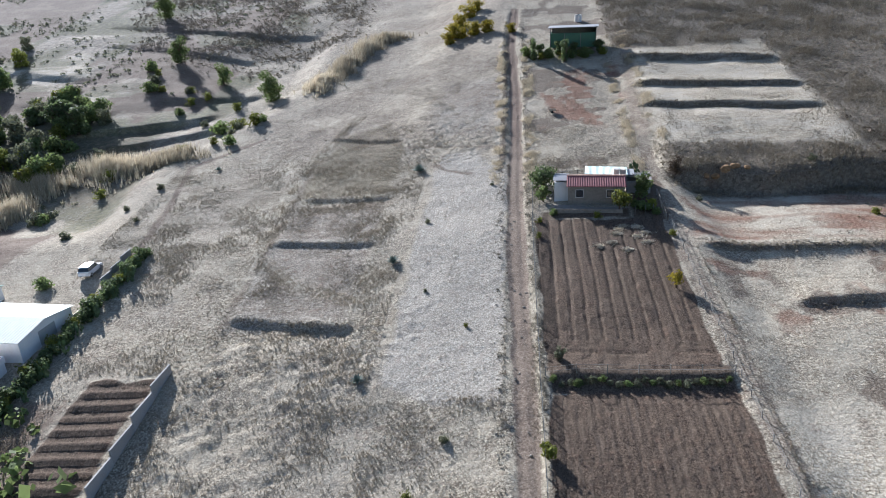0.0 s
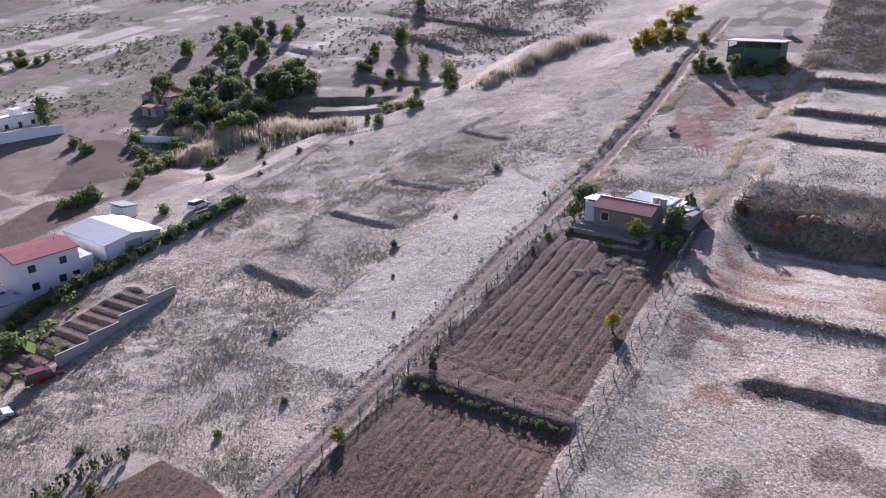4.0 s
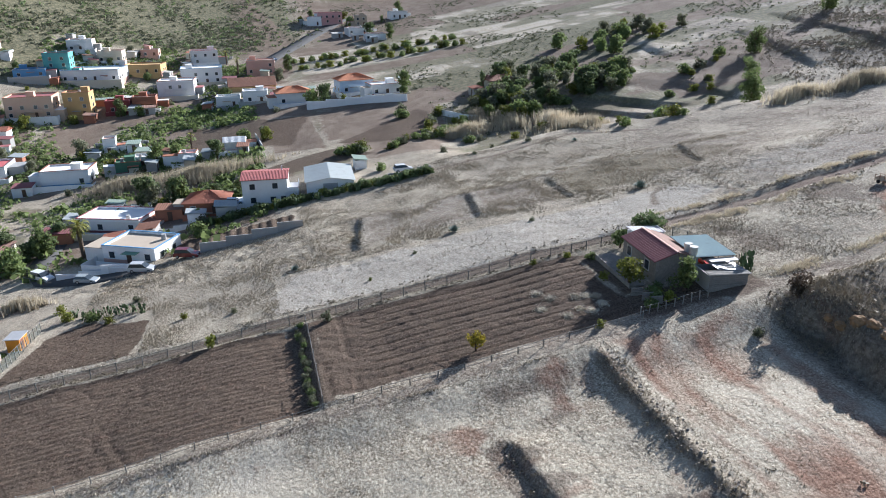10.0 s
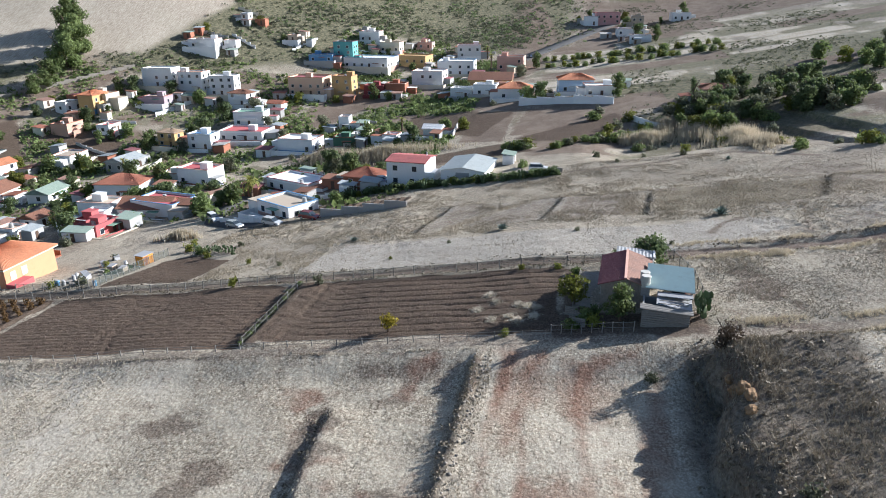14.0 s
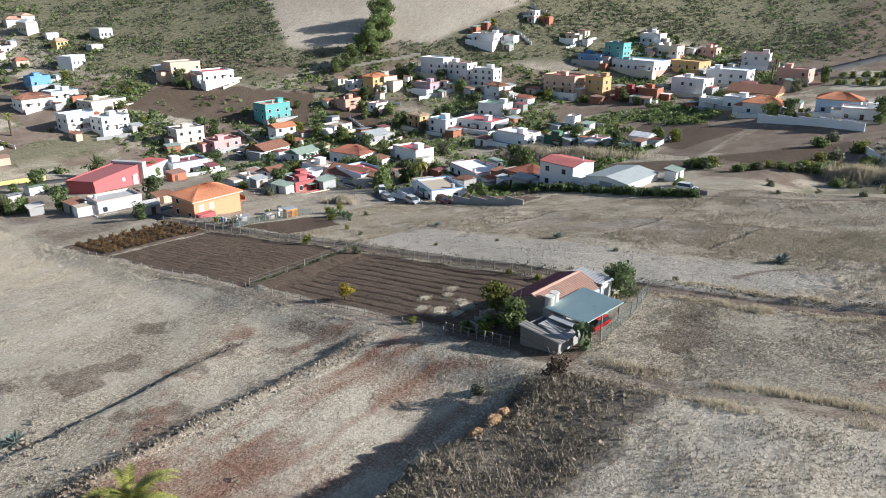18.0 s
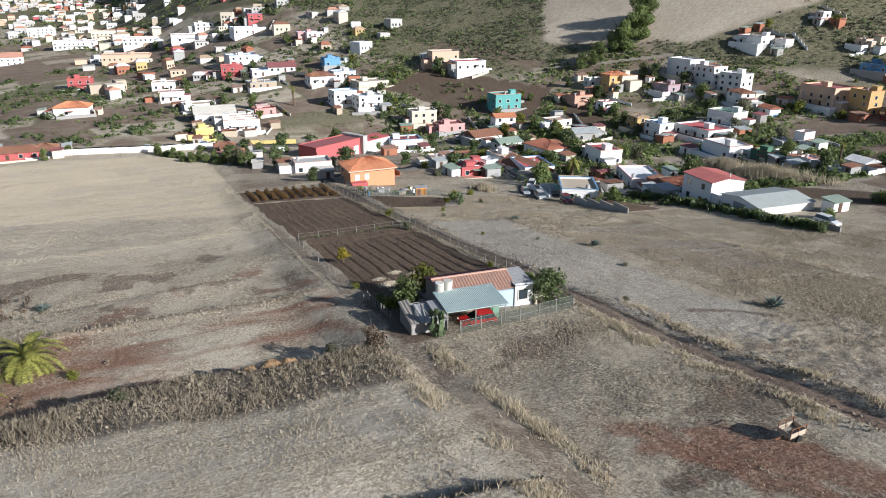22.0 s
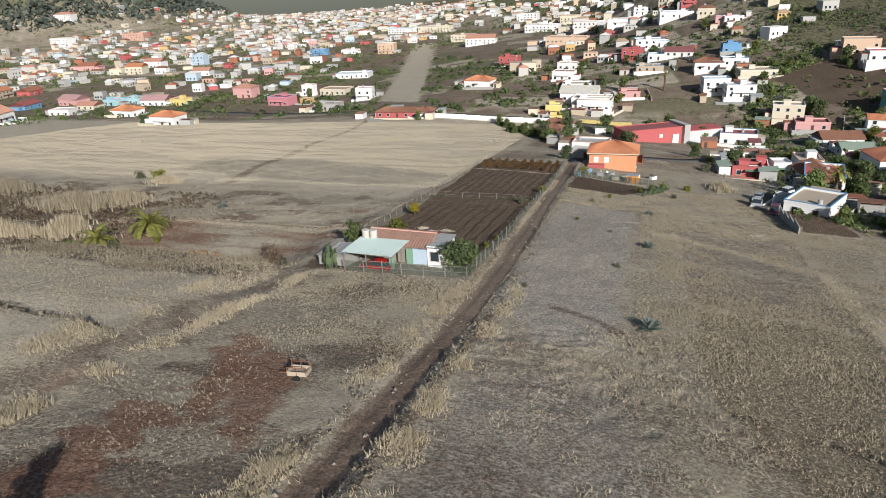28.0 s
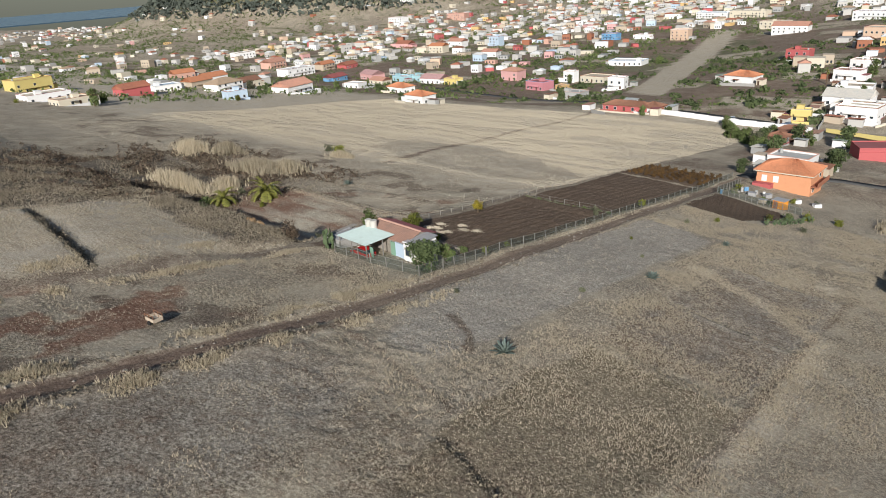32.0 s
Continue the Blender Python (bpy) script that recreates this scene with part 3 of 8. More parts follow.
    pale = np.maximum(pale, 0.7 * along(X, Y, [(-11.3, 4), (-11, 30), (-11, 60)], 2.4, 1.2) * (0.6 + 0.4 * vnoise(X, Y, 3, 97)))
    pale = np.maximum(pale, 0.7 * inside(X, Y, [(-36, -80), (-33, -42), (-34, -35), (-50, -27), (-57, -30), (-50, -80)][::-1], 3.0))
    ashen = np.maximum.reduce([inside(X, Y, [(-53, -36), (-36, -36), (-36, -3), (-53, 0)], 1.5), inside(X, Y, [(-33, 42), (-30, 28), (-19, 26), (-15.5, 40), (-18, 60), (-30, 60)], 3.0), 0.25 * sm(-15, -17, X) * sm(-0.1, 0.4, vnoise(X, Y, 13, 66) + 0.4 * vnoise(X, Y, 4, 67))])
    olive = np.maximum(inside(X, Y, [(-54, 4), (-37, 3), (-36, 12), (-37, 26), (-42, 40), (-54, 32)], 1.2), 0.25 * sm(0.2, 0.6, vnoise(X, Y, 10, 68) + 0.5 * vnoise(X, Y, 3, 69)) * sm(10, 20, Y) * sm(-84, -70, X))
    # yard and dividing bank get turned earth too: dark soil plus painted shade
    plots = np.maximum.reduce([0.8 * inside(X, Y, [(4, -12), (10, -12), (10.5, 4), (5, 4)], 1.2), 0.75 * inside(X, Y, [(-10, -11.5), (4, -11.5), (4, -8), (-10, -8)], 0.8)] + [0.9 * village_plots(X, Y)] + [f1, f2, vine, plot, crop, 0.8 * inside(X, Y, [(-10.4, -51), (9.4, -51), (9.4, -46.5), (-10.4, -46.5)])])
    ny, nx = X.shape
    me = bpy.data.meshes.new("ground")
    co = np.stack([X, Y, Z], -1).reshape(-1, 3)
    i = np.arange(ny * nx).reshape(ny, nx)
    quads = np.stack([i[:-1, :-1], i[:-1, 1:], i[1:, 1:], i[1:, :-1]], -1).reshape(-1, 4)
    me.vertices.add(len(co))
    me.vertices.foreach_set("co", co.ravel())
    me.loops.add(quads.size)
    me.loops.foreach_set("vertex_index", quads.ravel())
    me.polygons.add(len(quads))
    me.polygons.foreach_set("loop_start", np.arange(0, quads.size, 4))
    me.polygons.foreach_set("use_smooth", np.ones(len(quads), bool))
    me.update()
    for name, layers in (("cover_a", (np.maximum(tilled, soil), red, track, mown)), ("cover_b", (sc, green, ashen, olive)), ("cover_c", (brown, pale, plots, bare))):
        at = me.attributes.new(name, "FLOAT_COLOR", "POINT")
        at.data.foreach_set("color", np.stack(layers, -1).astype(np.float32).ravel())
    return me


def ground_mat():
    m, nt, b = nodes_of("hillside_ground", 0.95)
    b.inputs["Specular IOR Level"].default_value = 0.1
    v = coords(nt)
    split = []
    for key in ("cover_a", "cover_b", "cover_c"):
        at, sp = nt.nodes.new("ShaderNodeAttribute"), nt.nodes.new("ShaderNodeSeparateColor")
        at.attribute_name = key
        nt.links.new(at.outputs["Color"], sp.inputs[0])
        split.append([sp.outputs[0], sp.outputs[1], sp.outputs[2], at.outputs["Alpha"]])
    (tilled_, red_, track_, mown_), (scrub_, green_, ashen_, olive_), (brown_, pale_, plots_, bare_) = split
    grain, tuft, mid, broad, wide = (noise_tex(nt, s, d, r, v) for s, d, r in ((4.2, 5, 0.8), (1.7, 5, 0.7), (0.7, 5, 0.65), (0.16, 5, 0.62), (0.035, 3, 0.55)))
    across = noise_tex(nt, 1.5, 4, 0.66, coords(nt, (0.16, 1.9, 0.6)), 0.3)
    lengthways = noise_tex(nt, 1.5, 4, 0.66, coords(nt, (1.9, 0.14, 0.6)), 0.3)
    ragged = calc(nt, "ADD", calc(nt, "MULTIPLY", mid, 0.6), calc(nt, "MULTIPLY", tuft, 0.4))

    def worn(mask, gain=2.2, k=1.5):
        """A cover's share with a ragged edge: where it thins out, the ground shows through in patches."""
        u = calc(nt, "ADD", mask, calc(nt, "MULTIPLY", calc(nt, "SUBTRACT", ragged, 0.5), k))
        return calc(nt, "ADD", calc(nt, "MULTIPLY", calc(nt, "SUBTRACT", u, 0.5), gain), 0.5, True)

    def tone(dark, middle, light, by=grain, a=0.36, z=0.64):
        return ramp(nt, by, [(a, dark), (0.5, middle), (z, light)])

    def fade(fac, lo, hi, top):
        return ramp(nt, fac, [(lo, (0, 0, 0)), (hi, (top, top, top))])

    # withered grass: pale tips, dead stems, darker tussocks and bleached patches
    grass = tone((0.10, 0.08, 0.056), (0.33, 0.283, 0.208), (0.64, 0.568, 0.44), grain, 0.39, 0.61)
    grass = mix(nt, fade(tuft, 0.5, 0.60, 0.6), grass, (0.15, 0.121, 0.085))
    grass = mix(nt, fade(lengthways, 0.52, 0.64, 0.4), grass, (0.22, 0.192, 0.157))
    grass = mix(nt, fade(broad, 0.47, 0.60, 0.5), grass, (0.50, 0.44, 0.333))
    grass = mix(nt, fade(wide, 0.45, 0.62, 0.4), grass, (0.30, 0.264, 0.208))
    ashen = tone((0.115, 0.10, 0.08), (0.295, 0.268, 0.226), (0.50, 0.464, 0.40), grain, 0.38, 0.62)
    ashen = mix(nt, fade(tuft, 0.5, 0.61, 0.55), ashen, (0.15, 0.134, 0.113))
    c = mix(nt, calc(nt, "MULTIPLY", ashen_, 0.7), grass, ashen)
    olive = tone((0.065, 0.053, 0.033), (0.175, 0.146, 0.096), (0.33, 0.285, 0.195), grain, 0.38, 0.62)
    olive = mix(nt, fade(tuft, 0.5, 0.64, 0.5), olive, (0.10, 0.083, 0.055))
    c = mix(nt, calc(nt, "MULTIPLY", worn(olive_), 0.75), c, olive)
    mown = tone((0.18, 0.158, 0.125), (0.375, 0.342, 0.287), (0.59, 0.55, 0.472), grain, 0.38, 0.62)
    mown = mix(nt, fade(lengthways, 0.50, 0.60, 0.55), mown, (0.30, 0.272, 0.232))
    mown = mix(nt, fade(broad, 0.46, 0.62, 0.5), mown, ashen)
    c = mix(nt, calc(nt, "MULTIPLY", worn(mown_), 0.82), c, mown)
    straw = tone((0.27, 0.22, 0.156), (0.53, 0.462, 0.348), (0.74, 0.668, 0.53), grain, 0.38, 0.62)
    straw = mix(nt, fade(across, 0.52, 0.62, 0.6), straw, (0.27, 0.222, 0.163))
    straw = mix(nt, fade(broad, 0.47, 0.6, 0.55), straw, (0.50, 0.455, 0.38))
    c = mix(nt, calc(nt, "MULTIPLY", pale_, 0.85), c, straw)
    brown = tone((0.065, 0.049, 0.036), (0.15, 0.117, 0.088), (0.29, 0.235, 0.18), grain, 0.38, 0.62)
    c = mix(nt, calc(nt, "MULTIPLY", worn(brown_), 0.8), c, brown)
    # scrub: grey-brown dead shrubs
    scrub = tone((0.05, 0.041, 0.032), (0.13, 0.109, 0.084), (0.25, 0.215, 0.168), tuft)
    c = mix(nt, calc(nt, "MULTIPLY", worn(scrub_), 0.85), c, scrub)
    green = tone((0.045, 0.047, 0.025), (0.105, 0.105, 0.055), (0.22, 0.20, 0.12), mid)
    c = mix(nt, calc(nt, "MULTIPLY", worn(green_), 0.85), c, green)
    soil = tone((0.085, 0.061, 0.045), (0.165, 0.122, 0.091), (0.26, 0.20, 0.153))
    soil = mix(nt, fade(broad, 0.46, 0.6, 0.5), soil, (0.25, 0.20, 0.152))
    c = mix(nt, calc(nt, "MULTIPLY", worn(tilled_), 0.9), c, soil)
    c = mix(nt, calc(nt, "MULTIPLY", bare_, 0.85), c, tone((0.30, 0.255, 0.195), (0.42, 0.365, 0.285), (0.54, 0.48, 0.385), across))
    turned = tone((0.038, 0.027, 0.019), (0.092, 0.066, 0.047), (0.19, 0.142, 0.103))
    turned = mix(nt, fade(lengthways, 0.5, 0.62, 0.5), turned, (0.155, 0.12, 0.09))
    turned = mix(nt, fade(broad, 0.45, 0.62, 0.45), turned, (0.10, 0.074, 0.052))
    c = mix(nt, calc(nt, "MULTIPLY", worn(plots_, 3.0, 0.8), 0.93), c, turned)
    redc = tone((0.105, 0.052, 0.033), (0.215, 0.114, 0.075), (0.36, 0.225, 0.16))
    c = mix(nt, calc(nt, "MULTIPLY", worn(red_, 1.1, 1.7), 0.85), c, redc)
    dirt = tone((0.10, 0.072, 0.054), (0.175, 0.132, 0.102), (0.27, 0.215, 0.17))
    c = mix(nt, calc(nt, "MULTIPLY", worn(track_, 2.6, 1.0), 0.85), c, dirt)
    nt.links.new(c, b.inputs["Base Color"])
    h = calc(nt, "ADD", calc(nt, "MULTIPLY", grain, 0.45), calc(nt, "ADD", tuft, calc(nt, "MULTIPLY", mid, 0.5)))
    bump(nt, b, h, 0.9, 0.16)
    return m


ground = tagged(new("ground", build_ground()), "dry terraced hillside with withered grass, ploughed plots and red earth", "ground", kind="structure")
MAT["ground"] = ground_mat()
ground.data.materials.append(MAT["ground"])

# ---------------------------------------------------------------- houses of the village
def window_mesh(name, w, h):
    bm = bmesh.new()
    t, d = 0.09, 0.07
    for b in ((-w / 2 - t, -w / 2, -d, 0.02, -h / 2 - t, h / 2 + t), (w / 2, w / 2 + t, -d, 0.02, -h / 2 - t, h / 2 + t),
              (-w / 2, w / 2, -d, 0.02, h / 2, h / 2 + t), (-w / 2, w / 2, -d - 0.04, 0.02, -h / 2 - t, -h / 2), (-0.03, 0.03, -d * 0.7, 0.02, -h / 2, h / 2)):
        box(bm, *b)
    me = bpy.data.meshes.new(name)
    bm.to_mesh(me)
    bm.free()
    me.materials.append(MAT["frame"])
    return me


def plate_mesh(name, w, h, mat, y=-0.02, t=0.03):
    bm = solid((-w / 2, w / 2, y - t, y + t, -h / 2, h / 2))
    me = bpy.data.meshes.new(name)
    bm.to_mesh(me)
    bm.free()
    me.materials.append(mat)
    return me


WIN, PANE = window_mesh("window_frame", 1.1, 1.2), plate_mesh("pane", 1.1, 1.2, MAT["glass"])
DOOR = plate_mesh("door", 1.0, 2.05, MAT["darkwood"])


def openings(parent, w, d, h, rng, z0=0.0, sides=(0, 1, 2, 3), doors=True):
    """Windows with frames on each storey of the given sides (0 front, then round), and a door in front."""
    storeys = max(1, int(round(h / 2.6)))
    for s in sides:
        run, off = (w, d / 2) if s % 2 == 0 else (d, w / 2)
        n = max(1, int(run / 3.4))
        for k in range(storeys):
            for j in range(n):
                u = (j + 0.5) / n * run - run / 2 + rng.uniform(-0.3, 0.3)
                z = z0 + k * 2.55 + 1.4
                if z + 0.7 > h + z0 or rng.random() < 0.22:
                    continue
                m = pose(0, 0, 0, 0, 0, 90 * s) @ pose(u, -off, z)
                if doors and k == 0 and s == 0 and j == n // 2:
                    ob = new("door", DOOR)
                    ob.parent, ob.matrix_local = parent, pose(0, 0, 0, 0, 0, 90 * s) @ pose(u, -off, z0 + 1.03)
                    continue
                ob = new("window", WIN)
                ob.parent, ob.matrix_local = parent, m
                pn = new("pane", PANE)
                pn.parent = ob


def roof_flat(parent, w, d, h, wall, col, rng):
    t = 0.18
    part("parapet", solid((-w / 2 - 0.04, w / 2 + 0.04, -d / 2 - 0.04, -d / 2 + t, h, h + 0.55), (-w / 2 - 0.04, w / 2 + 0.04, d / 2 - t, d / 2 + 0.04, h, h + 0.55),
                          (-w / 2 - 0.04, -w / 2 + t, -d / 2 + t, d / 2 - t, h, h + 0.55), (w / 2 - t, w / 2 + 0.04, -d / 2 + t, d / 2 - t, h, h + 0.55)), MAT[wall], parent)
    trim = rng.choice(("maroon", "rust", "salmon", "grey", "white", "blue"))
    o = 0.09
    part("coping", solid((-w / 2 - o, w / 2 + o, -d / 2 - o, -d / 2 + t, h + 0.55, h + 0.68), (-w / 2 - o, w / 2 + o, d / 2 - t, d / 2 + o, h + 0.55, h + 0.68),
                         (-w / 2 - o, -w / 2 + t, -d / 2 + t, d / 2 - t, h + 0.55, h + 0.68), (w / 2 - t, w / 2 + o, -d / 2 + t, d / 2 - t, h + 0.55, h + 0.68)), MAT[trim], parent, trim + " painted coping")
    part("roof", solid((-w / 2 + t, w / 2 - t, -d / 2 + t, d / 2 - t, h, h + 0.12)), MAT[col], parent, col + " flat roof terrace" if col != wall else "")
    if w > 6 and rng.random() < 0.6:
        a, b = rng.uniform(-w / 2 + 2, w / 2 - 2), rng.uniform(-d / 4, d / 4)
        part("stair_hut", solid((a - 1.3, a + 1.3, b - 1.2, b + 1.2, h + 0.12, h + 1.9), (a - 1.45, a + 1.45, b - 1.35, b + 1.35, h + 1.9, h + 2.02)), MAT[wall], parent)
    if rng.random() < 0.6:
        a, b = rng.uniform(-w / 2 + 1, w / 2 - 1), rng.uniform(-d / 2 + 1, d / 2 - 1)
        bm = bmesh.new()
        bmesh.ops.create_cone(bm, cap_ends=True, segments=12, radius1=0.5, radius2=0.46, depth=1.1, matrix=Matrix.Translation((a, b, h + 0.67)))
        part("water_tank", bm, MAT["grey"], parent, "small roof water tank")


def tile_ridges(bm, a, b, c, d, step=0.32):
    """Tile or sheet waves in one skin over the slope a-b (eave) to d-c (ridge), run from the eave up."""
    n = max(2, int((b - a).length / step)) * 2
    nrm = (b - a).cross(d - a).normalized()
    if nrm.z < 0:
        nrm = -nrm
    prev = None
    for i in range(n + 1):
        up = nrm * (0.07 if i % 2 else 0.012)
        pair = (bm.verts.new(a.lerp(b, i / n) + up), bm.verts.new(d.lerp(c, i / n) + up))
        if prev:
            bm.faces.new((prev[0], pair[0], pair[1], prev[1]))
        prev = pair


def roof_pitched(parent, w, d, h, kind, col, ridges=True):
    o, rise = 0.45, min(w, d) * 0.22
    W, D = w / 2 + o, d / 2 + o
    bm = bmesh.new()
    lx, ly = (1, 0) if w >= d else (0, 1)
    run = abs(W - D) if kind == "hip" else (W if lx else D)
    e = [Vector(p) for p in ((-W, -D, h), (W, -D, h), (W, D, h), (-W, D, h))]
    r0, r1 = Vector((-run * lx, -run * ly, h + rise)), Vector((run * lx, run * ly, h + rise))
    if lx:
        faces = [(e[0], e[1], r1, r0), (e[2], e[3], r0, r1), (e[1], e[2], r1, r1), (e[3], e[0], r0, r0)]
    else:
        faces = [(e[1], e[2], r1, r0), (e[3], e[0], r0, r1), (e[2], e[3], r1, r1), (e[0], e[1], r0, r0)]
    for a, b, c, q in faces:
        up = [a, b, c] if c == q else [a, b, c, q]
        top = [bm.verts.new(p + Vector((0, 0, 0.14))) for p in up]
        low = [bm.verts.new(p) for p in up]
        bm.faces.new(top)
        bm.faces.new(low[::-1])
        for i in range(len(up)):
            j = (i + 1) % len(up)
            bm.faces.new((low[i], low[j], top[j], top[i]))
        if ridges:
            z = Vector((0, 0, 0.14))
            tile_ridges(bm, a + z, b + z, c + z, q + z)
    part("roof", bm, ROOF[col], parent, col + " tiled roof")
    if kind == "gable":
        return rise
    return rise


DESCR = {"flat": "flat-roofed", "gable": "gable-roofed", "hip": "hip-roofed"}
_rng = random.Random(7)
PLACES = []


def town_house(x, y, rz, w, d, h, wall, roof, col):
    far = math.hypot(x, y) > 330
    h = max(2.6, h * 0.76)
    PLACES.append((x, y, max(w, d) * 0.6))
    zs = [zat(x + a * w / 2, y + b * d / 2) for a in (-1, 1) for b in (-1, 1)]
    z = sum(zs) / 4 - 0.1
    st = {1: "single-storey", 2: "two-storey", 3: "three-storey", 4: "four-storey"}[min(4, max(1, int(round(h / 2.6))))]
    ob = thing("house", x, y, rz, z, f"{st} {DESCR[roof]} house with {wall} rendered walls and {col} roof", "house", "houses of the village")
    low = min(zs) - z - 1.0
    bm = solid((-w / 2, w / 2, -d / 2, d / 2, low, h))
    if roof == "gable":
        rise = min(w, d) * 0.22
        if w >= d:
            tri = [(-w / 2, -d / 2, h), (-w / 2, d / 2, h), (-w / 2, 0, h + rise)], [(w / 2, -d / 2, h), (w / 2, d / 2, h), (w / 2, 0, h + rise)]
        else:
            tri = [(-w / 2, -d / 2, h), (w / 2, -d / 2, h), (0, -d / 2, h + rise)], [(-w / 2, d / 2, h), (w / 2, d / 2, h), (0, d / 2, h + rise)]
        for t in tri:
            bm.faces.new([bm.verts.new(p) for p in t])
    part("wall", bm, MAT[wall], ob)
    if roof == "flat":
        roof_flat(ob, w, d, h, wall, col, _rng)
    else:
        roof_pitched(ob, w, d, h, roof, col, not far)
    openings(ob, w, d, h, _rng, sides=(0, 1, 3) if not far else (0,))
    if _rng.random() < 0.65:
        s, aw, ad, ah = _rng.choice((-1, 1)), _rng.uniform(2.2, 4.5), d * _rng.uniform(0.4, 0.85), min(h - 0.3, _rng.uniform(2.3, 3.0))
        x0, x1 = sorted((s * w / 2, s * (w / 2 + aw)))
        y0 = _rng.uniform(-d / 2, d / 2 - ad)
        part("annex", solid((x0, x1, y0, y0 + ad, low, ah)), MAT[wall if _rng.random() < 0.6 else "grey"], ob)
        part("annex_roof", solid((x0 - 0.1, x1 + 0.1, y0 - 0.1, y0 + ad + 0.1, ah, ah + 0.12)), MAT[_rng.choice(("tan", "grey", "maroon", "rust", "white"))], ob)
    if not far and _rng.random() < 0.6:
        g, q = _rng.uniform(2.5, 4.5), 0.09
        part("yard_wall", solid((-w / 2 - 1.5, w / 2 + 1.5, -d / 2 - g - q, -d / 2 - g + q, low - 0.5, 0.9), (-w / 2 - 1.5 - q, -w / 2 - 1.5 + q, -d / 2 - g + q, -d / 2, low - 0.5, 0.9), (w / 2 + 1.5 - q, w / 2 + 1.5 + q, -d / 2 - g + q, -d / 2, low - 0.5, 0.9)), MAT[_rng.choice(("white", "white", "grey", "cream"))], ob)
    if not far:
        band = _rng.choice(("maroon", "grey", "salmon", "blue", "tan", "rust"))
        part("plinth", solid((-w / 2 - 0.03, w / 2 + 0.03, -d / 2 - 0.03, -d / 2, low, 0.55), (-w / 2 - 0.03, w / 2 + 0.03, d / 2, d / 2 + 0.03, low, 0.55), (w / 2, w / 2 + 0.03, -d / 2, d / 2, low, 0.55)), MAT[band], ob, band + " painted plinth")
        for side in (-1, 1):
            part("terrace_wall", solid((-w / 2, w / 2, side * (d / 2 + 2.2) - 0.08, side * (d / 2 + 2.2) + 0.08, low, 0.8)), MAT[wall], ob)
        if _rng.random() < 0.5:
            a = _rng.uniform(-w / 4, w / 4)
            part("awning", solid((a - 1.5, a + 1.5, -d / 2 - 1.6, -d / 2 - 0.04, 2.25, 2.33)), MAT[_rng.choice(("rust", "tan", "grey", "green"))], ob)
    if h > 4.2 and _rng.random() < 0.6:
        part("balcony", solid((-w * 0.3, w * 0.3, -d / 2 - 1.1, -d / 2, 2.4, 2.55), (-w * 0.3, w * 0.3, -d / 2 - 1.1, -d / 2 - 1.0, 2.55, 3.4)), MAT[wall], ob)
    return ob



town_house(-14.6, -139.8, 175, 10.7, 7.5, 3.9, 'white', 'flat', 'grey')
town_house(-62.4, -187.9, 173, 12.2, 8.6, 4.9, 'white', 'flat', 'maroon')
town_house(-88.8, -205.2, 178, 11.5, 8.0, 3.5, 'pink', 'flat', 'maroon')
town_house(-83.1, -220.8, 174, 11.2, 7.8, 7.0, 'cream', 'flat', 'tan')
town_house(-107.8, -192.3, 172, 8.8, 6.1, 6.5, 'white', 'gable', 'orange')
town_house(-119.6, -213.6, 178, 12.4, 8.7, 8.2, 'teal', 'flat', 'orange')
town_house(-92.8, -181.5, -172, 12.7, 8.9, 2.8, 'white', 'gable', 'brown')
town_house(-93.4, -162.8, -175, 9.6, 6.7, 3.5, 'white', 'gable', 'green')
town_house(-126.5, -180.9, -175, 10.2, 7.1, 2.9, 'white', 'flat', 'tan')
town_house(-123.6, -157.8, 175, 10.1, 7.1, 3.8, 'grey', 'gable', 'grey')
town_house(-99.3, -145.0, -179, 9.2, 6.5, 4.0, 'white', 'gable', 'brown')
town_house(-66.1, -143.3, 176, 5.3, 5.0, 3.1, 'white', 'gable', 'brown')
town_house(-55.0, -140.2, 174, 4.1, 5.0, 2.6, 'white', 'flat', 'tan')
town_house(-56.8, -118.1, 173, 7.0, 5.0, 2.6, 'red', 'flat', 'maroon')
town_house(-6.6, -243.5, 175, 16.4, 11.5, 5.4, 'white', 'flat', 'cream')
town_house(-21.9, -261.5, -172, 9.6, 6.7, 2.6, 'pink', 'flat', 'maroon')
town_house(-59.3, -262.0, -174, 11.4, 8.0, 7.8, 'white', 'flat', 'white')
town_house(-68.4, -252.2, -174, 12.0, 8.4, 6.7, 'white', 'flat', 'white')
town_house(-70.0, -321.0, -175, 9.0, 6.3, 5.3, 'blue', 'flat', 'white')
town_house(-119.4, -281.1, 174, 14.5, 10.2, 8.1, 'peach', 'flat', 'tan')
town_house(-126.8, -266.9, 177, 15.8, 11.1, 4.8, 'white', 'flat', 'red')
town_house(-58.1, -298.2, -178, 13.4, 9.4, 5.2, 'white', 'hip', 'brown')
town_house(-69.9, -298.6, -176, 11.9, 8.3, 4.1, 'white', 'flat', 'white')
town_house(-30.2, -311.7, -174, 13.6, 9.5, 2.9, 'tan', 'flat', 'tan')
town_house(-77.5, -277.1, -173, 16.1, 11.3, 2.9, 'cream', 'flat', 'tan')
town_house(-45.5, -334.2, 173, 14.5, 10.2, 3.2, 'white', 'gable', 'maroon')
town_house(-35.0, -366.6, -178, 11.7, 8.2, 3.9, 'white', 'flat', 'white')
town_house(-148.6, -198.0, -177, 9.6, 6.7, 2.6, 'orange', 'flat', 'brown')
town_house(-153.0, -183.9, -180, 7.2, 5.1, 3.1, 'white', 'flat', 'red')
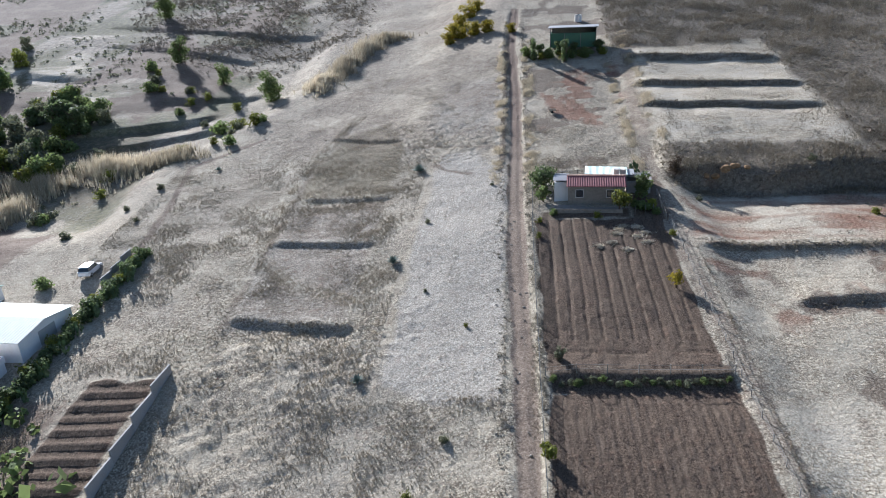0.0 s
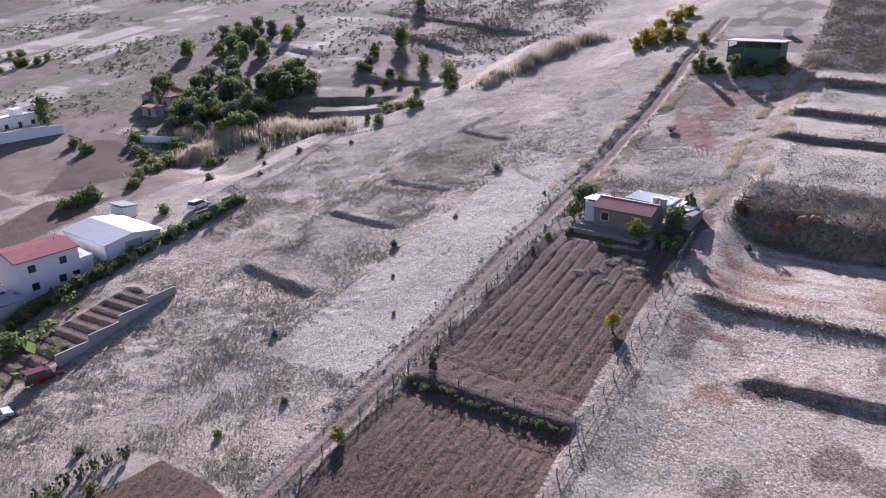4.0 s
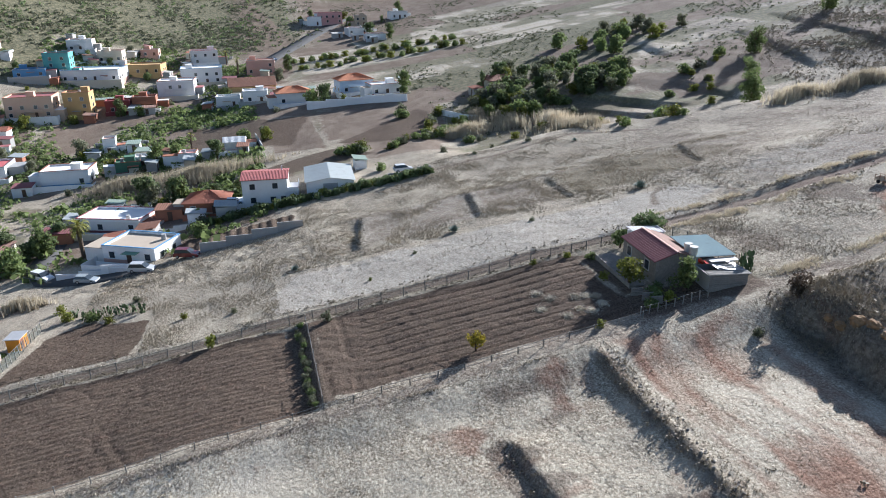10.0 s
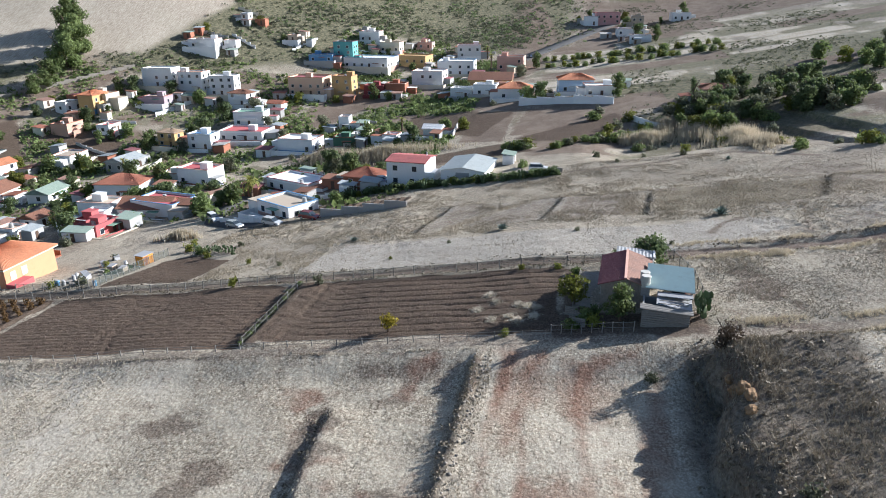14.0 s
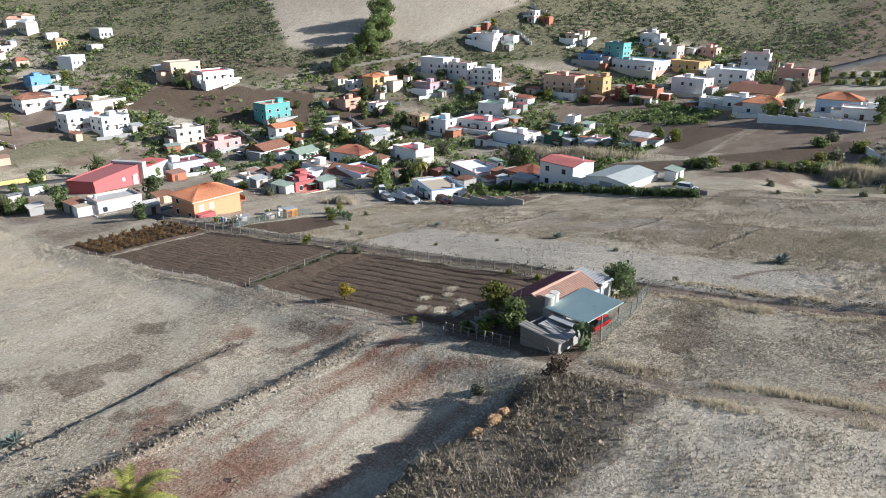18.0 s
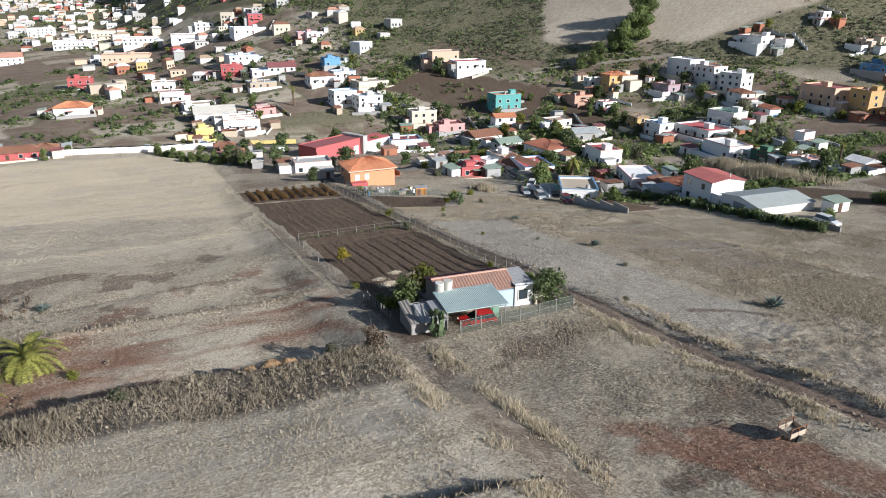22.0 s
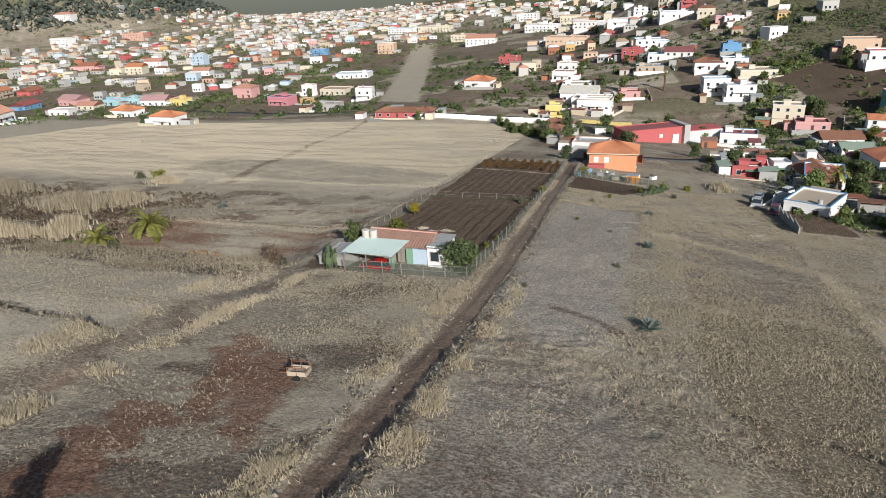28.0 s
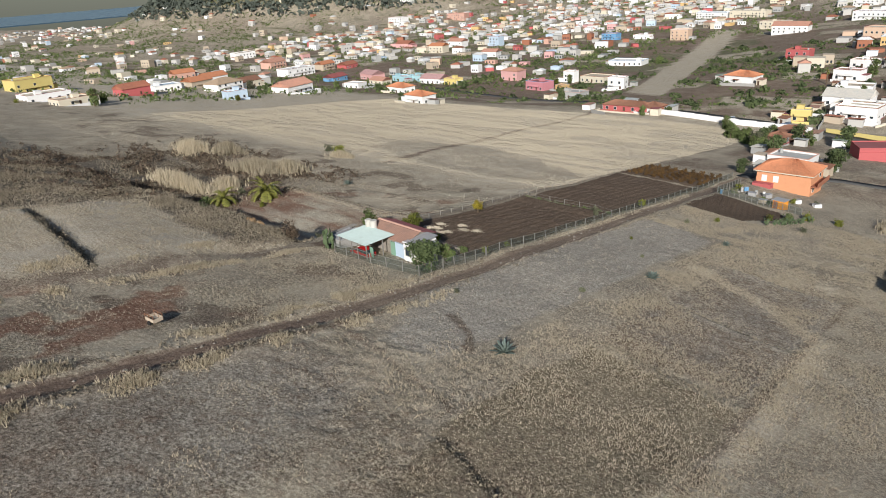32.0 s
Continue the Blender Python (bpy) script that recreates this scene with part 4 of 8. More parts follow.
town_house(-162.6, -207.4, 174, 7.8, 5.4, 4.0, 'white', 'flat', 'grey')
town_house(-167.7, -199.8, 180, 9.3, 6.5, 7.7, 'ochre', 'hip', 'orange')
town_house(3.5, -199.2, 173, 7.1, 5.0, 3.6, 'brown', 'hip', 'brown')
town_house(-65.8, -124.7, -172, 4.4, 5.0, 4.2, 'white', 'flat', 'white')
town_house(-74.0, -121.2, -173, 7.0, 5.0, 2.6, 'white', 'gable', 'brown')
town_house(-72.8, -104.0, -179, 4.7, 5.0, 2.6, 'tan', 'gable', 'brown')
town_house(-72.7, -382.1, 176, 13.4, 9.4, 3.0, 'pink', 'flat', 'magenta')
town_house(-196.6, -187.2, 97, 12.7, 8.9, 9.4, 'white', 'flat', 'white')
town_house(-198.4, -173.2, 91, 10.9, 7.6, 10.1, 'white', 'flat', 'orange')
town_house(-200.1, -160.3, 97, 10.7, 7.5, 9.9, 'white', 'flat', 'white')
town_house(-237.0, -187.9, 96, 13.0, 9.1, 4.5, 'white', 'flat', 'white')
town_house(-244.4, -178.0, 90, 6.1, 5.0, 3.4, 'white', 'flat', 'white')
town_house(-273.2, -183.4, 88, 4.1, 5.0, 3.1, 'white', 'flat', 'white')
town_house(-267.2, -155.7, 92, 5.0, 5.0, 3.4, 'tan', 'flat', 'tan')
town_house(-213.5, -127.3, 89, 15.6, 10.9, 9.2, 'peach', 'flat', 'maroon')
town_house(-215.1, -112.2, 84, 9.1, 6.3, 11.0, 'ochre', 'flat', 'orange')
town_house(-259.7, -126.3, 86, 10.0, 7.0, 11.0, 'teal', 'flat', 'teal')
town_house(-252.6, -135.8, 96, 11.6, 8.1, 3.6, 'blue', 'flat', 'blue')
town_house(-257.6, -112.9, 82, 22.7, 14.0, 5.4, 'white', 'flat', 'white')
town_house(-270.9, -94.6, 82, 15.6, 10.9, 4.5, 'ochre', 'flat', 'ochre')
town_house(-255.2, -70.2, 92, 16.9, 11.8, 7.8, 'white', 'flat', 'white')
town_house(-236.2, -79.2, 86, 14.0, 9.8, 7.6, 'white', 'flat', 'white')
town_house(-218.2, -99.5, 91, 8.7, 6.1, 5.2, 'darkred', 'flat', 'darkred')
town_house(-219.7, -90.2, 89, 8.6, 6.0, 5.7, 'rust', 'flat', 'brown')
town_house(-258.6, -45.0, 87, 12.2, 8.5, 7.2, 'salmon', 'flat', 'salmon')
town_house(-289.1, -70.1, 99, 11.8, 8.3, 7.3, 'white', 'flat', 'red')
town_house(-295.7, -94.2, 85, 7.9, 5.6, 3.7, 'salmon', 'flat', 'tan')
town_house(-291.7, -122.8, 88, 10.8, 7.5, 5.8, 'white', 'flat', 'white')
town_house(-283.1, -109.4, 85, 10.4, 7.3, 5.6, 'cream', 'flat', 'tan')
town_house(-225.1, -50.0, 92, 17.8, 12.5, 3.2, 'ochre', 'gable', 'brown')
town_house(-206.1, -59.1, 86, 8.6, 6.0, 4.4, 'white', 'flat', 'grey')
town_house(-203.5, -49.2, 87, 9.0, 6.3, 5.0, 'white', 'flat', 'white')
town_house(-165.7, -95.4, 94, 3.7, 5.0, 5.7, 'white', 'flat', 'salmon')
town_house(-145.5, -141.1, 87, 9.0, 6.3, 6.5, 'white', 'flat', 'blue')
town_house(-156.5, -130.1, 91, 16.6, 11.6, 4.0, 'white', 'flat', 'red')
town_house(-172.9, -135.8, 97, 11.6, 8.1, 6.1, 'white', 'flat', 'green')
town_house(-146.9, -154.9, 83, 7.3, 5.1, 6.6, 'ochre', 'hip', 'tan')
town_house(-192.8, -149.6, 82, 8.8, 6.2, 6.4, 'white', 'hip', 'brown')
town_house(-140.7, -102.7, 85, 12.6, 8.8, 5.0, 'white', 'flat', 'white')
town_house(-140.0, -86.9, 95, 6.7, 5.0, 3.7, 'darkgreen', 'flat', 'darkgreen')
town_house(-143.2, -83.1, 92, 4.5, 5.0, 3.1, 'white', 'flat', 'white')
town_house(-138.1, -70.3, 85, 4.8, 5.0, 2.6, 'white', 'flat', 'pink')
town_house(-141.2, -57.2, 87, 5.7, 5.0, 2.6, 'white', 'gable', 'white')
town_house(-191.8, -133.6, 84, 6.4, 5.0, 2.6, 'white', 'gable', 'rust')
town_house(-182.1, -180.8, 89, 9.2, 6.4, 3.8, 'mauve', 'flat', 'tan')
town_house(-105.3, -119.8, 82, 10.8, 7.6, 5.6, 'white', 'flat', 'red')
town_house(-189.5, -36.2, 94, 12.5, 8.7, 5.2, 'white', 'hip', 'orange')
town_house(-189.2, -14.1, 97, 12.4, 8.7, 6.0, 'paleblue', 'hip', 'orange')
town_house(-176.9, -5.2, 98, 11.3, 7.9, 4.1, 'white', 'flat', 'white')
town_house(-149.4, 28.9, 94, 9.7, 6.8, 4.0, 'cream', 'hip', 'brown')
town_house(-368.2, -0.9, 98, 14.5, 10.2, 7.3, 'pink', 'flat', 'salmon')
town_house(-364.7, -9.4, 81, 8.3, 5.8, 5.8, 'white', 'flat', 'white')
town_house(-354.5, 16.2, 86, 7.1, 5.0, 6.9, 'tan', 'flat', 'tan')
town_house(-362.6, 40.1, 98, 10.3, 7.2, 4.6, 'white', 'flat', 'white')
town_house(-330.3, 11.3, 95, 14.2, 10.0, 3.9, 'white', 'flat', 'white')
town_house(-305.7, 15.4, 88, 10.7, 7.5, 2.6, 'white', 'flat', 'grey')
town_house(-95.2, -138.2, 98, 12.9, 9.0, 5.3, 'white', 'hip', 'rust')
town_house(-73.6, -129.9, 92, 9.0, 6.3, 5.1, 'white', 'flat', 'tan')
town_house(-73.5, -115.7, 96, 12.8, 8.9, 2.6, 'white', 'gable', 'brown')
town_house(-59.7, -121.4, 86, 7.4, 5.2, 2.6, 'red', 'flat', 'red')
town_house(-172.8, -200.3, 88, 11.5, 8.1, 5.0, 'cream', 'flat', 'tan')
town_house(-106.9, -128.6, 98, 8.2, 5.7, 3.1, 'white', 'flat', 'tan')
town_house(57.0, -382.9, 177, 12.7, 8.9, 7.3, 'red', 'flat', 'rust')
town_house(57.1, -297.7, 171, 14.6, 10.2, 4.9, 'white', 'hip', 'orange')
town_house(13.7, -312.1, 172, 11.6, 8.1, 5.9, 'white', 'flat', 'orange')
town_house(15.4, -347.8, 174, 11.7, 8.2, 4.6, 'white', 'flat', 'tan')
town_house(4.1, -283.4, -175, 14.0, 9.8, 3.4, 'white', 'flat', 'tan')
town_house(0.0, -257.4, 178, 16.8, 11.8, 5.1, 'white', 'gable', 'cream')
town_house(-8.4, -238.5, 176, 14.5, 10.1, 5.9, 'white', 'flat', 'cream')
town_house(-20.9, -347.2, 173, 11.7, 8.2, 7.2, 'red', 'flat', 'pink')
town_house(-29.1, -367.7, -171, 16.4, 11.4, 6.9, 'white', 'flat', 'white')
town_house(-34.9, -334.1, 179, 11.4, 8.0, 3.7, 'white', 'flat', 'white')
town_house(31.4, -485.5, 172, 31.0, 14.0, 5.5, 'peach', 'flat', 'cream')
town_house(19.3, -547.8, 174, 25.8, 14.0, 7.1, 'white', 'flat', 'white')
town_house(116.5, -560.0, -177, 26.7, 14.0, 7.7, 'white', 'gable', 'salmon')
town_house(146.1, -612.6, 174, 22.6, 14.0, 7.3, 'cream', 'flat', 'tan')
town_house(69.0, -614.3, 172, 31.9, 14.0, 8.0, 'white', 'flat', 'white')
town_house(47.5, -660.4, 180, 20.4, 14.0, 8.7, 'cream', 'flat', 'tan')
town_house(103.3, -737.2, 175, 22.7, 14.0, 9.8, 'white', 'flat', 'white')
town_house(8.1, -224.5, -171, 6.9, 5.0, 5.7, 'yellow', 'flat', 'yellow')
town_house(2.2, -181.2, 173, 6.0, 5.0, 3.4, 'brown', 'hip', 'brown')
town_house(-23.0, -496.4, -179, 13.2, 9.2, 6.3, 'white', 'flat', 'white')
town_house(-44.9, -436.1, -175, 21.2, 14.0, 4.7, 'white', 'flat', 'white')
town_house(-10.3, -483.6, 178, 23.1, 14.0, 5.7, 'white', 'flat', 'white')
town_house(-75.1, -378.9, -171, 10.7, 7.5, 2.6, 'white', 'flat', 'magenta')
town_house(-53.4, -455.9, 180, 9.9, 6.9, 6.9, 'red', 'flat', 'red')
town_house(202.0, -704.9, 175, 37.1, 14.0, 7.8, 'cream', 'flat', 'cream')
town_house(210.5, -313.2, 178, 13.3, 9.3, 8.1, 'pink', 'hip', 'salmon')
town_house(171.9, -287.5, 172, 13.7, 9.6, 6.0, 'rose', 'flat', 'maroon')
town_house(169.4, -317.8, 179, 7.7, 5.4, 8.4, 'white', 'flat', 'white')
town_house(153.0, -321.9, 175, 17.0, 11.9, 4.2, 'cream', 'flat', 'tan')
town_house(172.5, -396.4, -173, 23.8, 14.0, 3.7, 'white', 'flat', 'white')
town_house(120.2, -287.3, -174, 9.2, 6.4, 8.1, 'white', 'flat', 'white')
town_house(125.9, -251.8, 180, 12.7, 8.9, 4.1, 'grey', 'flat', 'grey')
town_house(157.2, -289.4, 172, 6.4, 5.0, 2.8, 'ochre', 'flat', 'orange')
town_house(174.7, -188.5, 176, 13.0, 9.1, 5.6, 'white', 'hip', 'orange')
town_house(231.6, -230.6, 175, 14.1, 9.9, 4.8, 'white', 'hip', 'orange')
town_house(237.1, -283.7, 175, 10.5, 7.3, 4.9, 'yellow', 'flat', 'orange')
town_house(274.0, -289.4, 175, 12.9, 9.0, 4.4, 'cyan', 'flat', 'tan')
town_house(254.6, -284.7, -173, 16.0, 11.2, 4.4, 'white', 'gable', 'pink')
town_house(282.9, -283.1, 174, 12.9, 9.1, 4.2, 'cyan', 'flat', 'white')
town_house(314.8, -283.2, 172, 15.4, 10.8, 5.2, 'pink', 'gable', 'pink')
town_house(275.8, -233.3, -172, 11.8, 8.3, 4.0, 'white', 'flat', 'white')
town_house(286.5, -264.8, -179, 12.6, 8.9, 3.6, 'cream', 'gable', 'salmon')
town_house(308.3, -413.2, -171, 13.8, 9.7, 5.4, 'white', 'gable', 'salmon')
town_house(357.6, -483.3, 178, 11.9, 8.3, 11.0, 'paleblue', 'flat', 'white')
town_house(383.0, -429.3, -173, 15.2, 10.6, 8.3, 'cream', 'gable', 'orange')
town_house(401.4, -428.6, -177, 11.6, 8.1, 5.4, 'cream', 'flat', 'tan')
town_house(395.4, -470.7, -175, 16.1, 11.3, 7.6, 'white', 'gable', 'salmon')
town_house(199.4, -539.1, -176, 15.2, 10.7, 11.0, 'peach', 'flat', 'salmon')
town_house(266.2, -538.2, 180, 14.5, 10.2, 6.6, 'blue', 'flat', 'white')
town_house(240.4, -709.6, 173, 35.3, 14.0, 6.7, 'white', 'flat', 'white')
town_house(237.8, -544.6, 175, 14.4, 10.1, 4.1, 'white', 'flat', 'white')
town_house(333.3, -263.9, -83, 14.5, 10.1, 3.9, 'blue', 'gable', 'red')
town_house(389.4, -323.2, -83, 14.6, 10.2, 4.2, 'red', 'gable', 'rust')
town_house(628.0, -738.5, -172, 30.3, 14.0, 11.0, 'salmon', 'flat', 'salmon')
town_house(687.9, -676.0, 177, 28.1, 14.0, 11.0, 'white', 'flat', 'white')
town_house(762.9, -769.4, -177, 26.8, 14.0, 11.0, 'white', 'hip', 'salmon')
town_house(460.8, -463.0, -175, 16.9, 11.8, 5.4, 'pink', 'gable', 'rust')
town_house(312.0, -455.7, -177, 7.4, 5.2, 4.3, 'red', 'gable', 'red')
town_house(351.0, -69.4, -84, 19.5, 13.7, 8.5, 'yellow', 'flat', 'yellow')
town_house(282.6, -53.5, -89, 19.0, 13.3, 4.4, 'white', 'flat', 'cream')
town_house(254.6, -54.5, -87, 14.5, 10.2, 3.7, 'cream', 'flat', 'tan')
town_house(298.5, -100.9, -87, 15.1, 10.6, 5.5, 'red', 'gable', 'rust')
town_house(321.6, -130.1, -94, 15.3, 10.7, 4.2, 'white', 'flat', 'paleblue')
town_house(331.0, -155.3, -82, 15.0, 10.5, 5.9, 'tan', 'gable', 'orange')
town_house(300.5, -155.1, -82, 18.1, 12.6, 6.2, 'white', 'hip', 'tan')
town_house(247.9, -130.0, -98, 10.5, 7.3, 5.3, 'paleblue', 'flat', 'white')
town_house(265.3, -177.5, -82, 19.3, 13.5, 5.8, 'white', 'gable', 'salmon')
town_house(319.5, -182.3, -82, 15.1, 10.6, 5.4, 'cream', 'gable', 'brown')
town_house(398.6, -277.7, -87, 27.1, 14.0, 7.5, 'white', 'flat', 'white')
town_house(402.7, -310.1, -83, 14.1, 9.9, 6.7, 'tan', 'gable', 'orange')
town_house(595.3, -354.9, -97, 22.1, 14.0, 7.6, 'white', 'flat', 'tan')
town_house(472.5, -307.6, -82, 18.4, 12.9, 7.2, 'salmon', 'gable', 'salmon')
town_house(389.8, -199.4, -87, 17.3, 12.1, 5.1, 'white', 'gable', 'orange')
town_house(452.8, -209.8, -98, 16.6, 11.6, 5.2, 'salmon', 'gable', 'orange')
# ---------------------------------------------------------------- plants
MAT["leaf"] = foliage("green_leaves", (0.06, 0.085, 0.03), (0.25, 0.31, 0.11), glow=0.45)
MAT["leaf_dark"] = foliage("dark_leaves", (0.048, 0.07, 0.03), (0.19, 0.24, 0.10), glow=0.45)
MAT["leaf_light"] = foliage("yellowish_leaves", (0.07, 0.085, 0.015), (0.26, 0.27, 0.05))
MAT["leaf_grey"] = foliage("grey_green_leaves", (0.07, 0.078, 0.048), (0.22, 0.225, 0.135))
MAT["leaf_yellow"] = foliage("yellow_blossom", (0.09, 0.08, 0.012), (0.45, 0.36, 0.04))
# mountain forest: cloud shade and haze are put into its dark colour
MAT["shade_forest"] = foliage("forest_with_cloud_shade", (0.035, 0.042, 0.035), (0.10, 0.115, 0.09), 0.05, glow=0.1)
MAT["cactus"] = foliage("cactus_pads", (0.05, 0.085, 0.04), (0.15, 0.20, 0.10))
MAT["straw"] = foliage("withered_grass", (0.19, 0.157, 0.11), (0.52, 0.452, 0.335), glow=0.08)
MAT["stubble"] = foliage("pale_stubble", (0.34, 0.292, 0.215), (0.72, 0.645, 0.50), glow=0.0)
MAT["reed"] = foliage("dry_reed", (0.30, 0.25, 0.17), (0.66, 0.58, 0.43))
MAT["shrub"] = foliage("dead_shrub", (0.085, 0.068, 0.047), (0.44, 0.375, 0.27), glow=0.12)
MAT["bramble"] = foliage("brown_bramble", (0.045, 0.032, 0.022), (0.19, 0.14, 0.095), glow=0.15)
MAT["agave"] = foliage("blue_agave", (0.10, 0.14, 0.12), (0.32, 0.38, 0.33))
MAT["palm"] = foliage("palm_fronds", (0.05, 0.066, 0.018), (0.40, 0.39, 0.09), glow=0.2)
MAT["vine"] = foliage("withered_vine_leaves", (0.06, 0.03, 0.012), (0.20, 0.12, 0.04))
MAT["bark"] = surface("bark", (0.13, 0.095, 0.065), 0.95, vary=0.5, fine=12, relief=0.5)


def mesh_of(name, verts, faces, mat, smooth=False):
    """One mesh from arrays of corners and of faces with equal corner counts."""
    verts, faces = np.asarray(verts, float).reshape(-1, 3), np.asarray(faces, int)
    k = faces.shape[1]
    me = bpy.data.meshes.new(name)
    me.vertices.add(len(verts))
    me.vertices.foreach_set("co", verts.ravel())
    me.loops.add(faces.size)
    me.loops.foreach_set("vertex_index", faces.ravel())
    me.polygons.add(len(faces))
    me.polygons.foreach_set("loop_start", np.arange(0, faces.size, k))
    if smooth:
        me.polygons.foreach_set("use_smooth", np.ones(len(faces), bool))
    me.update()
    me.materials.append(mat)
    return me


def leaf_cloud(rng, clumps, count, size):
    """Leaf sprays as small bent quads, thickest near the skin of each clump (x, y, z, rx, ry, rz)."""
    w = np.array([c[3] * c[4] + c[4] * c[5] + c[3] * c[5] for c in clumps])
    pick = rng.choice(len(clumps), count, p=w / w.sum())
    c = np.array(clumps)[pick]
    d = rng.normal(size=(count, 3))
    d /= np.linalg.norm(d, axis=1)[:, None]
    r = rng.uniform(0.55, 1.08, (count, 1))
    p = c[:, :3] + d * r * c[:, 3:6]
    n = d + rng.normal(size=(count, 3)) * 0.55
    n /= np.linalg.norm(n, axis=1)[:, None]
    a = np.cross(n, rng.normal(size=(count, 3)))
    a /= np.linalg.norm(a, axis=1)[:, None]
    b = np.cross(n, a)
    s = size * rng.uniform(0.55, 1.35, (count, 1))
    v = np.stack([p - a * s, p - b * s * 0.6 + n * s * 0.2, p + a * s, p + b * s * 0.6 - n * s * 0.1], 1)
    return v.reshape(-1, 3), np.arange(count * 4).reshape(-1, 4)


def trunk_mesh(rng, height, radius, limbs, mat):
    """A tapered, slightly bent trunk that forks into limbs."""
    bm = bmesh.new()

    def tube(p0, p1, r0, r1, seg=7):
        ax = (p1 - p0).normalized()
        u = ax.orthogonal().normalized()
        w = ax.cross(u)
        rings = []
        for p, r in ((p0, r0), (p0.lerp(p1, 0.5) + u * r0 * 0.35, (r0 + r1) / 2), (p1, r1)):
            rings.append([bm.verts.new(p + (u * math.cos(k / seg * 2 * math.pi) + w * math.sin(k / seg * 2 * math.pi)) * r) for k in range(seg)])
        for a, b in zip(rings[:-1], rings[1:]):
            for k in range(seg):
                bm.faces.new((a[k], a[(k + 1) % seg], b[(k + 1) % seg], b[k]))
        bm.faces.new(rings[-1])
    top = Vector((rng.uniform(-0.1, 0.1) * height, rng.uniform(-0.1, 0.1) * height, height * 0.55))
    tube(Vector((0, 0, -0.4)), top, radius, radius * 0.65)
    for _ in range(limbs):
        a, l = rng.uniform(0, 2 * math.pi), rng.uniform(0.3, 0.5) * height
        tube(top - Vector((0, 0, height * 0.08)), top + Vector((math.cos(a) * l * 0.7, math.sin(a) * l * 0.7, l * rng.uniform(0.6, 1.0))), radius * 0.5, radius * 0.12, 5)
    me = bpy.data.meshes.new("trunk")
    bm.to_mesh(me)
    bm.free()
    me.materials.append(mat)
    return me


def tree_proto(seed, height, spread, leaf, label, leaves=900, size=0.3, low=0.35, limbs=5, category="tree", name="tree", round_=0.75):
    rng = np.random.default_rng(seed)
    ob = tagged(new(name), label, category)
    tk = new("trunk", trunk_mesh(rng, height, 0.035 * height + 0.05, limbs, MAT["bark"]))
    tk.parent = ob
    clumps = []
    for k in range(9):
        a, q = rng.uniform(0, 2 * math.pi), rng.uniform(0.1, 0.75) * spread / 2
        z = height * rng.uniform(low + 0.08, 0.88)
        s = spread * rng.uniform(0.18, 0.3) * (1.15 - 0.5 * max(0, z / height - 0.6))
        clumps.append((math.cos(a) * q, math.sin(a) * q, z, s, s, s * round_))
    for k in range(5 if low < 0.12 else 0):
        a = rng.uniform(0, 2 * math.pi)
        clumps.append((math.cos(a) * spread * 0.26, math.sin(a) * spread * 0.26, height * 0.17, spread * 0.21, spread * 0.21, height * 0.17))
    clumps.append((0, 0, height * (low + 1) / 2, spread * 0.33, spread * 0.33, height * (1 - low) * 0.42))
    v, f = leaf_cloud(rng, clumps, leaves, size)
    cr = new("crown", mesh_of("crown", v, f, MAT[leaf]))
    cr.parent = ob
    return ob


FAR_AWAY = []


def plant(proto, x, y, scale=1.0, turn=0.0, label="", group="", sz=None, dz=0.0):
    """Set a copy of a plant on the ground; the first one set is the plant itself."""
    m = Matrix.Translation((x, y, zat(x, y) + dz)) @ Matrix.Rotation(radians(turn), 4, "Z") @ Matrix.Diagonal((scale, scale, sz or scale, 1))
    if proto not in FAR_AWAY:
        FAR_AWAY.append(proto)
        proto.matrix_basis = m
        if group:
            proto["group"] = group
        if label:
            proto["label"] = label
        return proto
    keep = proto.matrix_basis.copy()
    proto.matrix_basis = Matrix.Identity(4)
    ob = copy_thing(proto, m)
    proto.matrix_basis = keep
    if label:
        ob["label"] = label
    elif "label" in proto:
        ob["label"] = proto["base_label"] if "base_label" in proto else proto["label"]
    if group:
        ob["group"] = group
    return ob


VILLAGE_TREES = [tree_proto(11, 5.0, 4.6, "leaf", "round leafy green garden tree among the village houses", 1200, 0.3, low=0.08),
                 tree_proto(12, 6.5, 5.0, "leaf_dark", "dark green broad-crowned tree among the village houses", 1300, 0.33, low=0.08),
                 tree_proto(13, 4.0, 3.6, "leaf_light", "small yellowish green fruit tree in a village garden", 900, 0.25, low=0.1),
                 tree_proto(14, 7.5, 4.2, "leaf", "tall narrow green tree beside the village houses", 1200, 0.3, low=0.06),
                 tree_proto(15, 4.5, 5.0, "leaf_grey", "grey-green spreading tree in dry garden ground", 1100, 0.28, low=0.06)]
SHRUBS = [tree_proto(21, 1.9, 2.6, "leaf", "dense green garden shrub", 380, 0.22, low=0.05, limbs=3, category="shrub", name="shrub"),
          tree_proto(22, 1.5, 2.4, "leaf_grey", "low grey-green shrub on dry ground", 320, 0.2, low=0.03, limbs=3, category="shrub", name="shrub"),
          tree_proto(23, 1.8, 2.2, "leaf_light", "bright yellowish green shrub", 320, 0.2, low=0.05, limbs=3, category="shrub", name="shrub")]


